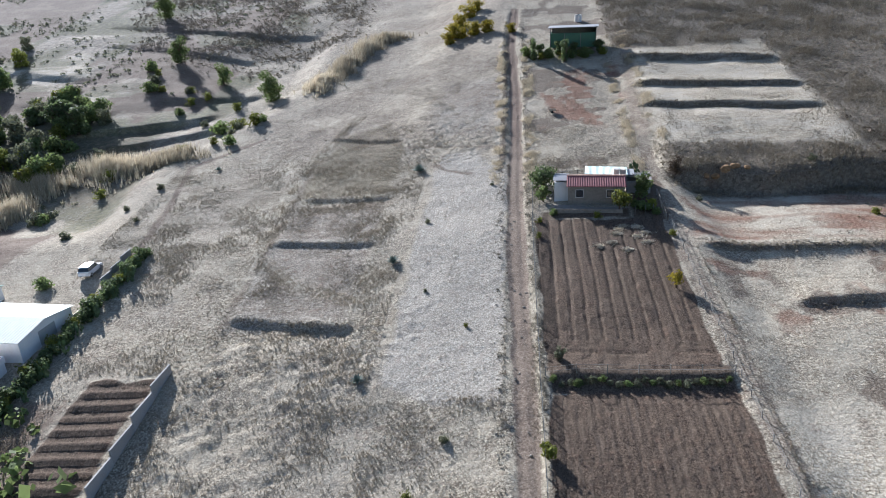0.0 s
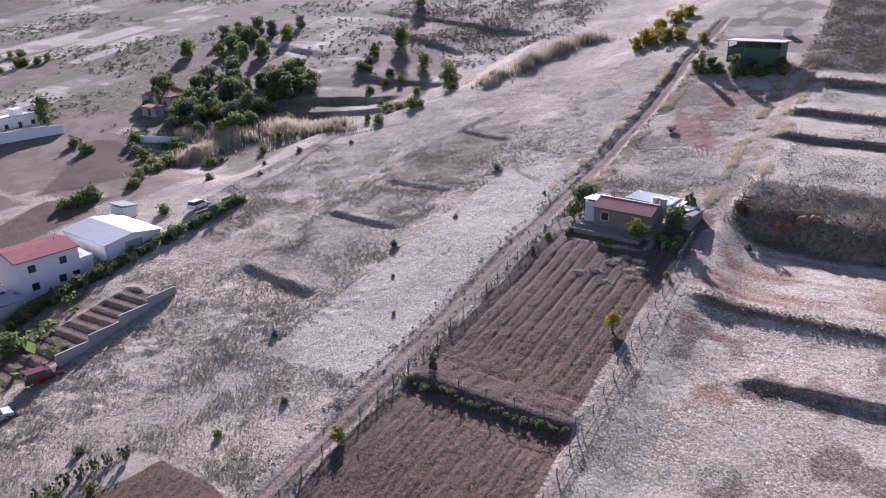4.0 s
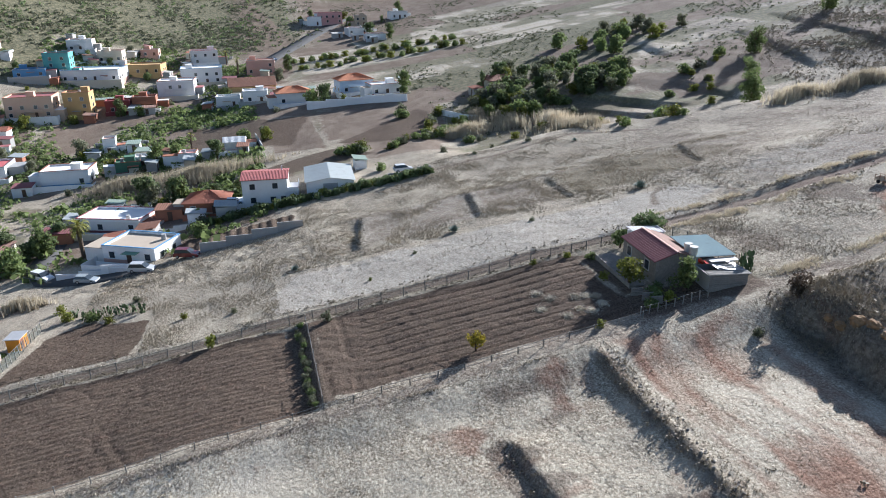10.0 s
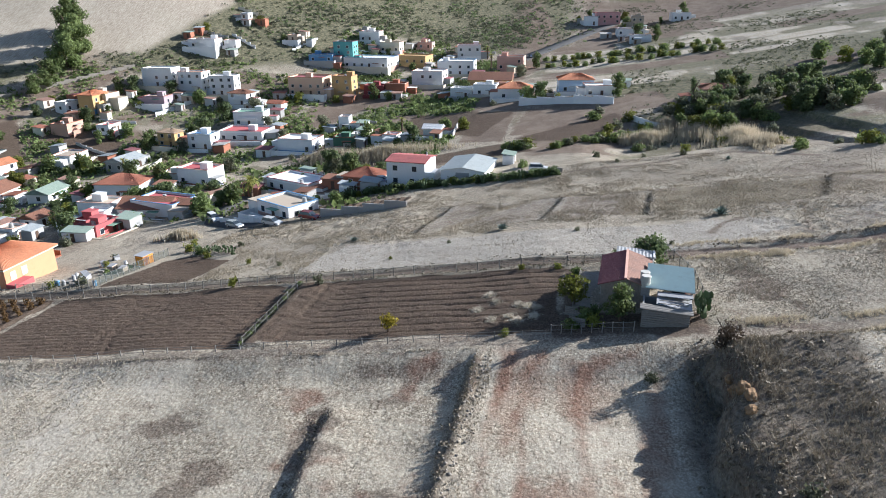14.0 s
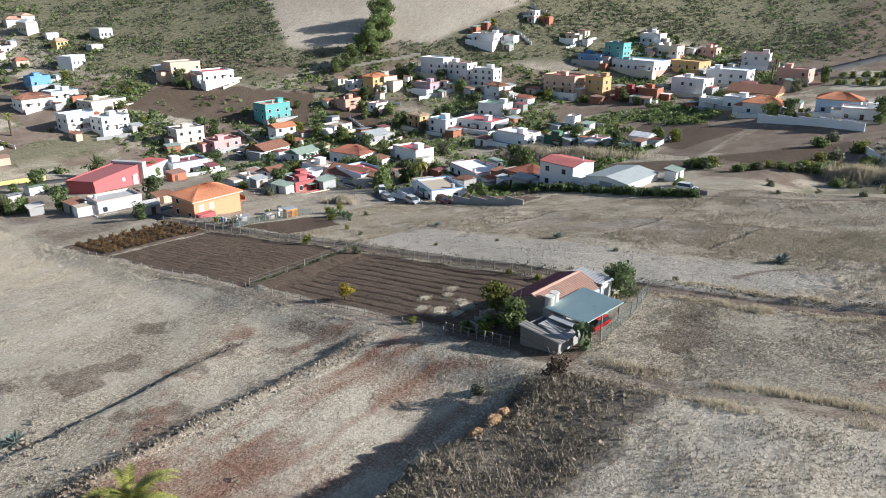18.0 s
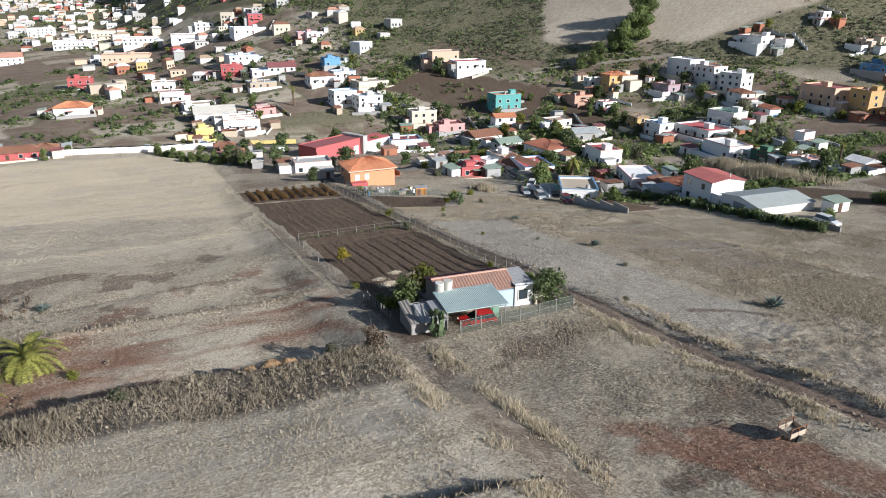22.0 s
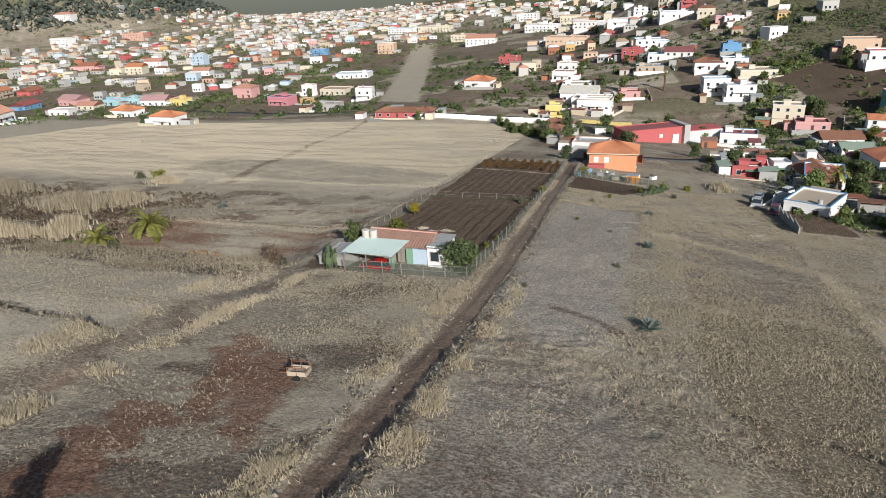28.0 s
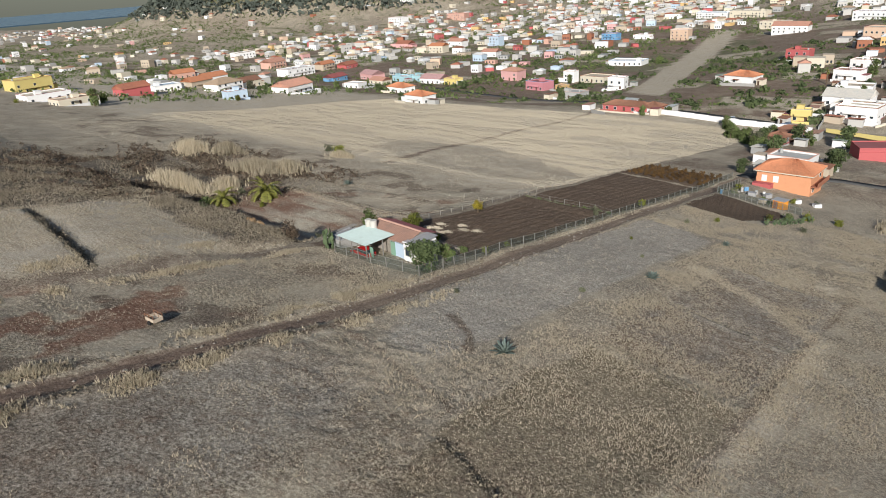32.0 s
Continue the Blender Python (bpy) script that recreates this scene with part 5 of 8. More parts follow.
def palm_proto(seed, trunk_h, reach, fronds, label):
    rng = np.random.default_rng(seed)
    ob = tagged(new("palm_tree"), label, "palm")
    bm = bmesh.new()
    seg, n = 10, max(4, int(trunk_h / 0.22))
    prev = None
    for k in range(n + 1):
        r = 0.38 * (1.05 + (0.10 if k % 2 else -0.04)) * (1.25 if k == 0 else 1)
        ring = [bm.verts.new((r * math.cos(j / seg * 2 * math.pi), r * math.sin(j / seg * 2 * math.pi), -0.4 + (trunk_h + 0.5) * k / n)) for j in range(seg)]
        if prev:
            for j in range(seg):
                bm.faces.new((prev[j], prev[(j + 1) % seg], ring[(j + 1) % seg], ring[j]))
        prev = ring
    bm.faces.new(prev)
    part("trunk", bm, MAT["bark"], ob)
    for k in range(fronds):
        a, lift = k * 2.399963, radians(rng.uniform(-25, 78) if k else 80)
        L = reach * rng.uniform(0.85, 1.1)
        out = np.array([math.cos(a), math.sin(a), 0.0])
        side = np.array([-math.sin(a), math.cos(a), 0.0])
        pts, p, ang = [], np.array([0, 0, trunk_h + 0.1]), lift
        steps = 12
        for s in range(steps + 1):
            pts.append(p.copy())
            p = p + (out * math.cos(ang) + np.array([0, 0, 1.0]) * math.sin(ang)) * L / steps
            ang -= radians(7.0 + 3.0 * s / steps)
        v, f = [], []
        for s in range(steps):
            w = reach * 0.12 * math.sin(math.pi * min(1, (s + 1.2) / (steps + 1.6))) + 0.05
            d = pts[s + 1] - pts[s]
            for sg in (-1, 1):
                for q in (0.1, 0.55):
                    base = pts[s] + d * q
                    i = len(v)
                    v += [base, base + d * 0.5, base + d * 0.9 + side * sg * w + np.array([0, 0, w * 0.12])]
                    f.append((i, i + 1, i + 2))
            i = len(v)
            v += [pts[s] - side * 0.04, pts[s] + side * 0.04, pts[s + 1]]
            f.append((i, i + 1, i + 2))
        fr = new("frond", mesh_of("frond", v, f, MAT["palm"]))
        fr.parent = ob
    return ob


def agave_proto(seed, size, leaves, label):
    rng = np.random.default_rng(seed)
    ob = tagged(new("agave"), label, "agave")
    for k in range(leaves):
        a, lift = k * 2.399963, radians(18 + 62 * (k / leaves))
        L, w = size * rng.uniform(0.8, 1.1), size * 0.13
        out, side = Vector((math.cos(a), math.sin(a), 0)), Vector((-math.sin(a), math.cos(a), 0))
        up = Vector((0, 0, 1))
        bm = bmesh.new()
        prev = None
        for s, (t, ww) in enumerate(((0, 0.6), (0.3, 1.0), (0.65, 0.7), (1.0, 0.04))):
            p = out * (0.08 + L * t * math.cos(lift)) + up * (0.05 + L * t * math.sin(lift) - 0.12 * L * t * t)
            nrm = (up * math.cos(lift) - out * math.sin(lift))
            ring = [bm.verts.new(p + side * w * ww + nrm * w * 0.35 * ww), bm.verts.new(p - nrm * w * 0.25 * ww), bm.verts.new(p - side * w * ww + nrm * w * 0.35 * ww)]
            if prev:
                for j in range(3):
                    bm.faces.new((prev[j], prev[(j + 1) % 3], ring[(j + 1) % 3], ring[j]))
            prev = ring
        part("leaf", bm, MAT["agave"], ob)
    return ob


def blade_field(name, pts, h, lean, width, mat, label, category, seed, blades=3):
    """Many upright blades or stems in tufts, as one mesh."""
    rng = np.random.default_rng(seed)
    n = len(pts)
    base = np.repeat(pts, blades, 0) + np.c_[rng.normal(0, width * 1.6, (n * blades, 2)), np.zeros(n * blades)]
    hh = np.repeat(h, blades)[:, None] * rng.uniform(0.6, 1.15, (n * blades, 1))
    a = rng.uniform(0, 2 * np.pi, n * blades)
    side = np.c_[np.cos(a), np.sin(a), np.zeros_like(a)] * width
    tip = base + np.c_[rng.normal(0, lean, (n * blades, 2)) * hh, hh[:, 0]]
    v = np.stack([base - side - [0, 0, 0.05], base + side - [0, 0, 0.05], tip], 1).reshape(-1, 3)
    ob = new(name, mesh_of(name, v, np.arange(len(v)).reshape(-1, 3), mat))
    return tagged(ob, label, category, kind="stuff")


def scatter(rng, n, x0, x1, y0, y1, keep):
    """Random places within a rectangle where keep(x, y) is above a random number."""
    x, y = rng.uniform(x0, x1, n), rng.uniform(y0, y1, n)
    ok = keep(x, y) > rng.random(n)
    return np.c_[x[ok], y[ok], height(x[ok], y[ok])]


def box_of(x, y, a, b, c, d):
    return ((x > a) & (x < b) & (y > c) & (y < d)).astype(float)


# ---------------------------------------------------------------- farmhouse and yard
MAT["tin"] = surface("pale_green_corrugated_metal", (0.55, 0.66, 0.62), 0.45, 0.1, vary=0.12, fine=2.0, stains=0.3)
MAT["tin_grey"] = surface("weathered_zinc_sheet", (0.42, 0.42, 0.42), 0.5, 0.3, vary=0.3, fine=2.0, stains=0.6)
MAT["plank"] = surface("grey_weathered_planks", (0.27, 0.25, 0.22), 0.9, vary=0.4, fine=4, relief=0.4)
MAT["stone"] = surface("rubble_masonry", (0.30, 0.27, 0.23), 0.95, vary=0.6, fine=3.5, coarse=1.2, relief=0.8, stains=0.6)
MAT["post"] = surface("fence_post", (0.22, 0.21, 0.19), 0.8)
MAT["rubber"] = surface("tyre_rubber", (0.02, 0.02, 0.02), 0.8)
MAT["tankgrey"] = surface("fibre_cement_tank", (0.55, 0.53, 0.48), 0.8, stains=0.5)
MAT["rustmetal"] = surface("rusty_metal", (0.22, 0.10, 0.05), 0.8, vary=0.5)
MAT["earth"] = surface("ochre_earth_face", (0.30, 0.19, 0.10), 0.95, vary=0.6, fine=1.5, relief=0.9)


def net_mat():
    m, nt, b = nodes_of("green_fence_netting", 0.7)
    b.inputs["Base Color"].default_value = (0.07, 0.095, 0.08, 1)
    t = nt.nodes.new("ShaderNodeBsdfTransparent")
    mx = nt.nodes.new("ShaderNodeMixShader")
    mx.inputs[0].default_value = 0.34
    nt.links.new(t.outputs[0], mx.inputs[1])
    nt.links.new(b.outputs[0], mx.inputs[2])
    nt.links.new(mx.outputs[0], nt.nodes["Material Output"].inputs["Surface"])
    return m


MAT["net"] = net_mat()


def sheet_roof(parent, name, corners, thick, mat, step, label=""):
    """A corrugated sheet over four corners: eave start, eave end, far end, far start."""
    a, b, c, d = (Vector(p) for p in corners)
    bm = bmesh.new()
    dz = Vector((0, 0, thick))
    vs = [bm.verts.new(p) for p in (a, b, c, d, a + dz, b + dz, c + dz, d + dz)]
    for f in ((3, 2, 1, 0), (4, 5, 6, 7), (0, 1, 5, 4), (1, 2, 6, 5), (2, 3, 7, 6), (3, 0, 4, 7)):
        bm.faces.new([vs[i] for i in f])
    tile_ridges(bm, a + dz, b + dz, c + dz, d + dz, step)
    return part(name, bm, mat, parent, label)


def farmhouse():
    ob = thing("farmhouse", 0, 0, -4, 0.0, "low rubble-walled farmhouse with red tiled gable roof and white end room", "house")
    w0, w1, s0, s1, e, r = -5.0, 3.8, -6.7, -1.5, 2.15, 3.0
    bm = solid((w0, w1, s0, s1, -2.0, e))
    for x in (w0, w1):
        bm.faces.new([bm.verts.new(p) for p in ((x, s0, e), (x, s1, e), (x, (s0 + s1) / 2, r))])
    part("wall", bm, MAT["stone"], ob, "rubble stone walls")
    mid = (s0 + s1) / 2
    for nm, ys, k in (("roof_slope", s0 - 0.35, -1), ("roof_slope", s1 + 0.35, 1)):
        a, b = Vector((w0 - 0.25, ys, e - 0.08)), Vector((w1 + 0.25, ys, e - 0.08))
        c, d = Vector((w1 + 0.25, mid, r + 0.05)), Vector((w0 - 0.25, mid, r + 0.05))
        bm = bmesh.new()
        dz = Vector((0, 0, 0.09))
        vs = [bm.verts.new(p) for p in (a, b, c, d, a + dz, b + dz, c + dz, d + dz)]
        for f in ((3, 2, 1, 0), (4, 5, 6, 7), (0, 1, 5, 4), (1, 2, 6, 5), (2, 3, 7, 6), (3, 0, 4, 7)):
            bm.faces.new([vs[i] for i in f])
        tile_ridges(bm, a + dz, b + dz, c + dz, d + dz, 0.36)
        part(nm, bm, ROOF["maroon" if k < 0 else "dusty"], ob, "red clay tile slope")
    part("ridge", solid((w0 - 0.25, w1 + 0.25, mid - 0.14, mid + 0.14, r + 0.1, r + 0.24)), MAT["salmon"], ob, "mortared pale ridge")
    for u in (-3.2, 1.6):
        wn_ = new("window", WIN)
        wn_.parent, wn_.matrix_local = ob, pose(u, s0, 0.9)
        pn = new("pane", PANE)
        pn.parent = wn_
    # white end room
    part("end_room", solid((-7.2, -5.0, -5.2, -1.0, -1.2, 2.3), (-7.25, -4.95, -1.06, -0.9, 2.3, 2.55)), MAT["white"], ob, "white rendered end room")
    sheet_roof(ob, "end_roof", ((-7.4, -0.8, 2.34), (-7.4, -5.4, 2.62), (-4.9, -5.4, 2.62), (-4.9, -0.8, 2.34)), 0.06, MAT["tin_grey"], 0.4, "grey sheet roof")
    wn_ = new("window", WIN)
    wn_.parent, wn_.matrix_local = ob, pose(-6.0, -0.98, 1.2, 0, 0, 180)
    pn = new("pane", PANE)
    pn.parent = wn_
    part("porch_wall", solid((-4.9, -2.9, -1.4, -1.15, -0.6, 1.9)), MAT["paleblue"], ob, "pale blue porch wall")
    part("door", solid((-3.0, -2.1, -1.16, -1.05, -0.2, 1.85)), MAT["green"], ob, "green painted door")
    # terrace in front of the stone wall
    part("patio", solid((-7.2, 3.4, -9.6, -6.7, -2.2, -1.0)), MAT["stone"], ob, "worn stone patio")
    part("parapet", solid((-7.2, 3.4, -9.75, -9.6, -2.2, -0.7)), MAT["stone"], ob, "low patio wall")
    return ob


def carport():
    ob = thing("carport", 1.25, 0.6, -6, 0.0, "lean-to carport with pale green corrugated metal roof on posts", "carport")
    sheet_roof(ob, "roof", ((-3.45, 2.6, 2.55), (3.5, 2.6, 2.42), (3.5, -2.5, 2.52), (-3.45, -2.5, 2.68)), 0.06, MAT["tin"], 0.19, "pale green corrugated sheet")
    for x, y in ((-3.2, 2.3), (0.2, 2.4), (3.3, 2.3), (-3.2, -0.5), (3.3, -0.5)):
        part("post", solid((x - 0.06, x + 0.06, y - 0.06, y + 0.06, -0.8, 2.44)), MAT["post"], ob)
    part("beam", solid((-3.3, 3.4, 2.25, 2.37, 2.3, 2.42)), MAT["post"], ob)
    part("door_leaf", solid((-3.0, -2.2, 1.0, 1.08, -0.3, 1.7)), MAT["green"], ob, "bright green sheet door")
    part("side_roof", solid((3.5, 4.6, -1.2, 2.4, 2.2, 2.27)), MAT["tin_grey"], ob, "grey sheet strip")
    return ob


def lean_shed():
    ob = thing("shed", 6.4, 0.0, -6, 0.0, "low block shed with weathered sheet and plank roof", "shed")
    part("wall", solid((-1.9, 1.9, -2.6, -2.4, -0.9, 1.55), (-1.9, 1.9, 2.0, 2.2, -0.9, 1.45), (1.72, 1.9, -2.4, 2.0, -0.9, 1.55), (-1.9, -1.72, -2.4, 2.0, -0.9, 1.5)), MAT["concrete"], ob, "grey block walls")
    for k in range(9):
        z = -0.7 + k * 0.25
        part("plank", solid((1.92, 1.98, -2.6, 2.2, z, z + 0.2)), MAT["plank"], ob)
    sheet_roof(ob, "roof", ((-2.0, 2.4, 1.5), (1.0, 2.4, 1.55), (1.0, -1.2, 1.95), (-2.0, -1.2, 1.95)), 0.05, MAT["tin_grey"], 0.5, "grey zinc sheets")
    sheet_roof(ob, "plank_roof", ((1.0, 2.5, 1.6), (2.15, 2.5, 1.55), (2.15, -2.8, 1.75), (1.0, -2.8, 1.85)), 0.05, MAT["plank"], 0.35, "dark fibre sheets")
    for k in range(4):
        part("batten", solid((-1.6 + k * 0.8, -1.5 + k * 0.8, -1.0, 2.0, 2.0, 2.06)), MAT["plank"], ob)
    return ob


def drum_tank(x, y, z):
    ob = thing("water_tank", x, y, 0, z, "round grey water tank standing on the roof edge", "tank", "tanks on the farmhouse")
    bm = bmesh.new()
    bmesh.ops.create_cone(bm, cap_ends=True, segments=18, radius1=0.48, radius2=0.5, depth=1.25, matrix=Matrix.Translation((0, 0, 0.62)))
    part("drum", bm, MAT["tankgrey"], ob)
    bm = bmesh.new()
    bmesh.ops.create_cone(bm, cap_ends=True, segments=18, radius1=0.54, radius2=0.5, depth=0.09, matrix=Matrix.Translation((0, 0, 1.29)))
    part("lid", bm, MAT["tankgrey"], ob)
    part("stand", solid((-0.45, 0.45, -0.45, 0.45, -0.9, 0.0)), MAT["concrete"], ob)
    return ob


CAR_PAINT = {}


def car(x, y, rz, colour, label, suv=False, z=None):
    if colour not in CAR_PAINT:
        m, nt, b = nodes_of("car_paint", 0.25, 0.0)
        b.inputs["Base Color"].default_value = (*colour, 1)
        b.inputs["Coat Weight"].default_value = 0.6
        CAR_PAINT[colour] = m
    ob = thing("car", x, y, rz, z, label, "car")
    L, W, hb, ht = (4.5, 1.85, 0.98, 1.68) if suv else (4.1, 1.7, 0.86, 1.42)
    prof = [(-L / 2, 0.35), (-L / 2 + 0.05, hb), (-L / 2 + 0.15, hb + 0.05), (L / 2 - 1.15, hb + 0.02), (L / 2 - 0.1, hb - 0.18), (L / 2, 0.5), (L / 2 - 0.05, 0.3)]
    bm = bmesh.new()

    def loft(points, w0, w1, zb):
        a = [bm.verts.new((px, -(w0 if pz <= zb else w1) / 2, pz)) for px, pz in points]
        b_ = [bm.verts.new((px, (w0 if pz <= zb else w1) / 2, pz)) for px, pz in points]
        bm.faces.new(a)
        bm.faces.new(b_[::-1])
        for i in range(len(points)):
            j = (i + 1) % len(points)
            bm.faces.new((a[j], a[i], b_[i], b_[j]))
    loft(prof, W, W * 0.95, 0.7)
    body = part("body", bm, CAR_PAINT[colour], ob)
    body.data.update()
    bm = bmesh.new()
    loft([(-L / 2 + 0.15, hb), (-L / 2 + 0.45, ht - 0.05), (L / 2 - 1.95, ht - 0.04), (L / 2 - 1.1, hb)], W * 0.94, W * 0.76, hb + 0.1)
    part("glasshouse", bm, MAT["glass"], ob, "dark glass")
    part("roof", solid((-L / 2 + 0.4, L / 2 - 1.9, -W * 0.39, W * 0.39, ht - 0.06, ht)), CAR_PAINT[colour], ob)
    for px in (-L / 2 + 0.3, -0.15, L / 2 - 1.75):
        part("pillar", solid((px, px + 0.1, -W * 0.47, W * 0.47, hb, hb + 0.08)), CAR_PAINT[colour], ob)
    for px in (-L / 2 + 0.75, L / 2 - 0.8):
        for py in (-1, 1):
            bm = bmesh.new()
            bmesh.ops.create_cone(bm, cap_ends=True, segments=14, radius1=0.32, radius2=0.32, depth=0.2, matrix=Matrix.Translation((px, py * (W / 2 - 0.08), 0.32)) @ Matrix.Rotation(math.pi / 2, 4, "X"))
            wh = part("wheel", bm, MAT["rubber"], ob)
            bm = bmesh.new()
            bmesh.ops.create_cone(bm, cap_ends=True, segments=10, radius1=0.19, radius2=0.19, depth=0.22, matrix=Matrix.Translation((px, py * (W / 2 - 0.08), 0.32)) @ Matrix.Rotation(math.pi / 2, 4, "X"))
            part("rim", bm, MAT["tin_grey"], wh)
    for py in (-1, 1):
        part("headlight", solid((L / 2 - 0.12, L / 2 - 0.02, py * W * 0.36 - 0.16, py * W * 0.36 + 0.16, 0.58, 0.72)), MAT["white"], ob)
    return ob


def fence(line, label, spacing=2.6, h=1.3, net=True, mat="post", rails=2, group="fences"):
    """Posts along a line of places, with wires or netting between them."""
    x0, y0 = line[0]
    ob = thing("fence", x0, y0, 0, None, label, "fence", group)
    o = ob.matrix_world.translation
    pts = []
    for (ax, ay), (bx, by) in zip(line[:-1], line[1:]):
        n = max(1, int(math.hypot(bx - ax, by - ay) / spacing))
        pts += [(ax + (bx - ax) * k / n, ay + (by - ay) * k / n) for k in range(n)]
    pts.append(line[-1])
    rng = random.Random(len(pts))
    tops = []
    pm = None
    for x, y in pts:
        if pm is None:
            bm = solid((-0.045, 0.045, -0.045, 0.045, -0.4, h), (-0.055, 0.055, -0.055, 0.055, h, h + 0.04))
            p = part("post", bm, MAT[mat], ob)
            pm = p.data
        else:
            p = new("post", pm)
            p.parent = ob
        p.matrix_local = Matrix.Translation(Vector((x, y, zat(x, y))) - o) @ Matrix.Rotation(rng.uniform(-0.06, 0.06), 4, "X") @ Matrix.Rotation(rng.uniform(-0.06, 0.06), 4, "Y")
        tops.append(Vector((x, y, zat(x, y))) - o)
    bm = bmesh.new()
    for a, b in zip(tops[:-1], tops[1:]):
        d = (b - a).normalized()
        s = Vector((-d.y, d.x, 0)) * 0.014
        for k in range(rails):
            z = Vector((0, 0, h * (k + 1) / rails - 0.06))
            vs = [bm.verts.new(p) for p in (a + z - s, a + z + s, b + z + s, b + z - s, a + z - s + Vector((0, 0, 0.03)), a + z + s + Vector((0, 0, 0.03)), b + z + s + Vector((0, 0, 0.03)), b + z - s + Vector((0, 0, 0.03)))]
            for f in ((3, 2, 1, 0), (4, 5, 6, 7), (0, 1, 5, 4), (1, 2, 6, 5), (2, 3, 7, 6), (3, 0, 4, 7)):
                bm.faces.new([vs[i] for i in f])
    part("wire", bm, MAT["post"], ob)
    if net:
        bm = bmesh.new()
        for a, b in zip(tops[:-1], tops[1:]):
            d = (b - a).normalized()
            s = Vector((-d.y, d.x, 0)) * 0.01
            vs = [bm.verts.new(p) for p in (a - s, b - s, b - s + Vector((0, 0, h - 0.05)), a - s + Vector((0, 0, h - 0.05)))]
            bm.faces.new(vs)
        part("netting", bm, MAT["net"], ob, "thin green netting")
    return ob


farmhouse()
carport()
lean_shed()
drum_tank(2.6, -2.25, 2.35)
drum_tank(3.65, -2.2, 2.3)
car(0.9, 1.7, -6, (0.45, 0.02, 0.02), "small red hatchback parked under the carport roof", z=-0.15)


def kennel(x, y):
    ob = thing("kennel", x, y, 176, -0.35, "small white rendered dog kennel in the yard", "kennel")
    part("body", solid((-0.5, 0.5, -0.5, 0.5, 0, 0.95), (-0.6, 0.6, -0.6, 0.6, 0.95, 1.05)), MAT["cream"], ob)
    # dark plate in place of the shaded hole; the body behind is solid
    part("opening", solid((-0.2, 0.2, -0.53, -0.49, 0.1, 0.6)), MAT["darkwood"], ob)


kennel(-8.0, -0.6)


def trailer(x, y, rz):
    ob = thing("farm_trailer", x, y, rz, None, "small rusty farm trailer with white boarded sides standing in the grass", "trailer")
    part("bed", solid((-1.1, 1.1, -0.7, 0.7, 0.62, 0.7)), MAT["plank"], ob)
    for n_, b in (("side_board", (-1.1, 1.1, -0.74, -0.7, 0.62, 1.15)), ("side_board", (-1.1, 1.1, 0.7, 0.74, 0.62, 1.15)), ("tail_board", (-1.14, -1.1, -0.74, 0.74, 0.62, 1.15)), ("tail_board", (1.1, 1.14, -0.74, 0.74, 0.62, 1.15))):
        part(n_, solid(b), MAT["tan"], ob, "faded white board")
    for px in (-1.08, 0, 1.08):
        for py in (-0.7, 0.7):
            part("stake", solid((px - 0.04, px + 0.04, py - 0.04, py + 0.04, 0.5, 1.65)), MAT["rustmetal"], ob)
    for py in (-0.7, 0.7):
        part("rail", solid((-1.1, 1.1, py - 0.03, py + 0.03, 1.58, 1.65)), MAT["rustmetal"], ob)
    part("axle", solid((-0.05, 0.05, -0.85, 0.85, 0.33, 0.43)), MAT["rustmetal"], ob)
    part("drawbar", solid((1.1, 2.3, -0.06, 0.06, 0.5, 0.6)), MAT["rustmetal"], ob)
    for py in (-0.88, 0.88):
        bm = bmesh.new()
        bmesh.ops.create_cone(bm, cap_ends=True, segments=16, radius1=0.38, radius2=0.38, depth=0.2, matrix=Matrix.Translation((0, py, 0.38)) @ Matrix.Rotation(math.pi / 2, 4, "X"))
        part("wheel", bm, MAT["rubber"], ob)
    return ob


trailer(-6.1, 35.2, 4).matrix_world @= Matrix.Diagonal((0.7, 0.7, 0.72, 1))

# yard trees and shrubs
YARD = tree_proto(31, 4.2, 4.6, "leaf_dark", "dark green bushy tree beside the white end room", 1500, 0.22, low=0.15)
plant(YARD, -9.3, -0.4, 1.0)
plant(tree_proto(32, 4.6, 3.2, "leaf", "rounded green tree beside the low shed", 1200, 0.2, low=0.12), 6.3, -4.8, 1.0)
plant(tree_proto(33, 3.8, 3.6, "leaf_light", "yellowish green fig tree by the patio wall", 900, 0.2, low=0.3), 2.2, -9.8, 1.0)
plant(tree_proto(34, 2.8, 2.4, "leaf", "small green tree at the yard corner", 600, 0.2, low=0.2), -9.3, -4.6, 1.0)
for k, (x, y, s, i) in enumerate(((-7.9, -9.6, 0.6, 0), (-1.2, -11.2, 0.6, 2), (6.0, -8.6, 0.9, 0), (7.4, -7.4, 0.8, 2), (7.8, -10.0, 0.7, 0), (-10.2, -12.2, 0.5, 2), (-10.4, -17, 0.45, 2), (9.0, -17, 0.5, 2), (4.8, -7.6, 0.7, 0))):
    plant(SHRUBS[i], x, y, s, k * 50, "green shrub growing in the farmyard", "yard shrubs")
plant(tree_proto(35, 2.6, 2.0, "leaf_yellow", "young tree with yellow-green leaves at the field edge", 420, 0.17, low=0.25, limbs=3), 6.7, -30.8)
plant(tree_proto(36, 1.6, 1.6, "leaf_grey", "withered shrub by the fence corner", 300, 0.16, low=0.1, limbs=3, category="shrub", name="shrub"), -8.8, -45.4)
plant(tree_proto(37, 1.9, 1.7, "leaf_light", "small bright green tree beside the track fence", 300, 0.18, low=0.2, limbs=3), -10.9, -59.8)


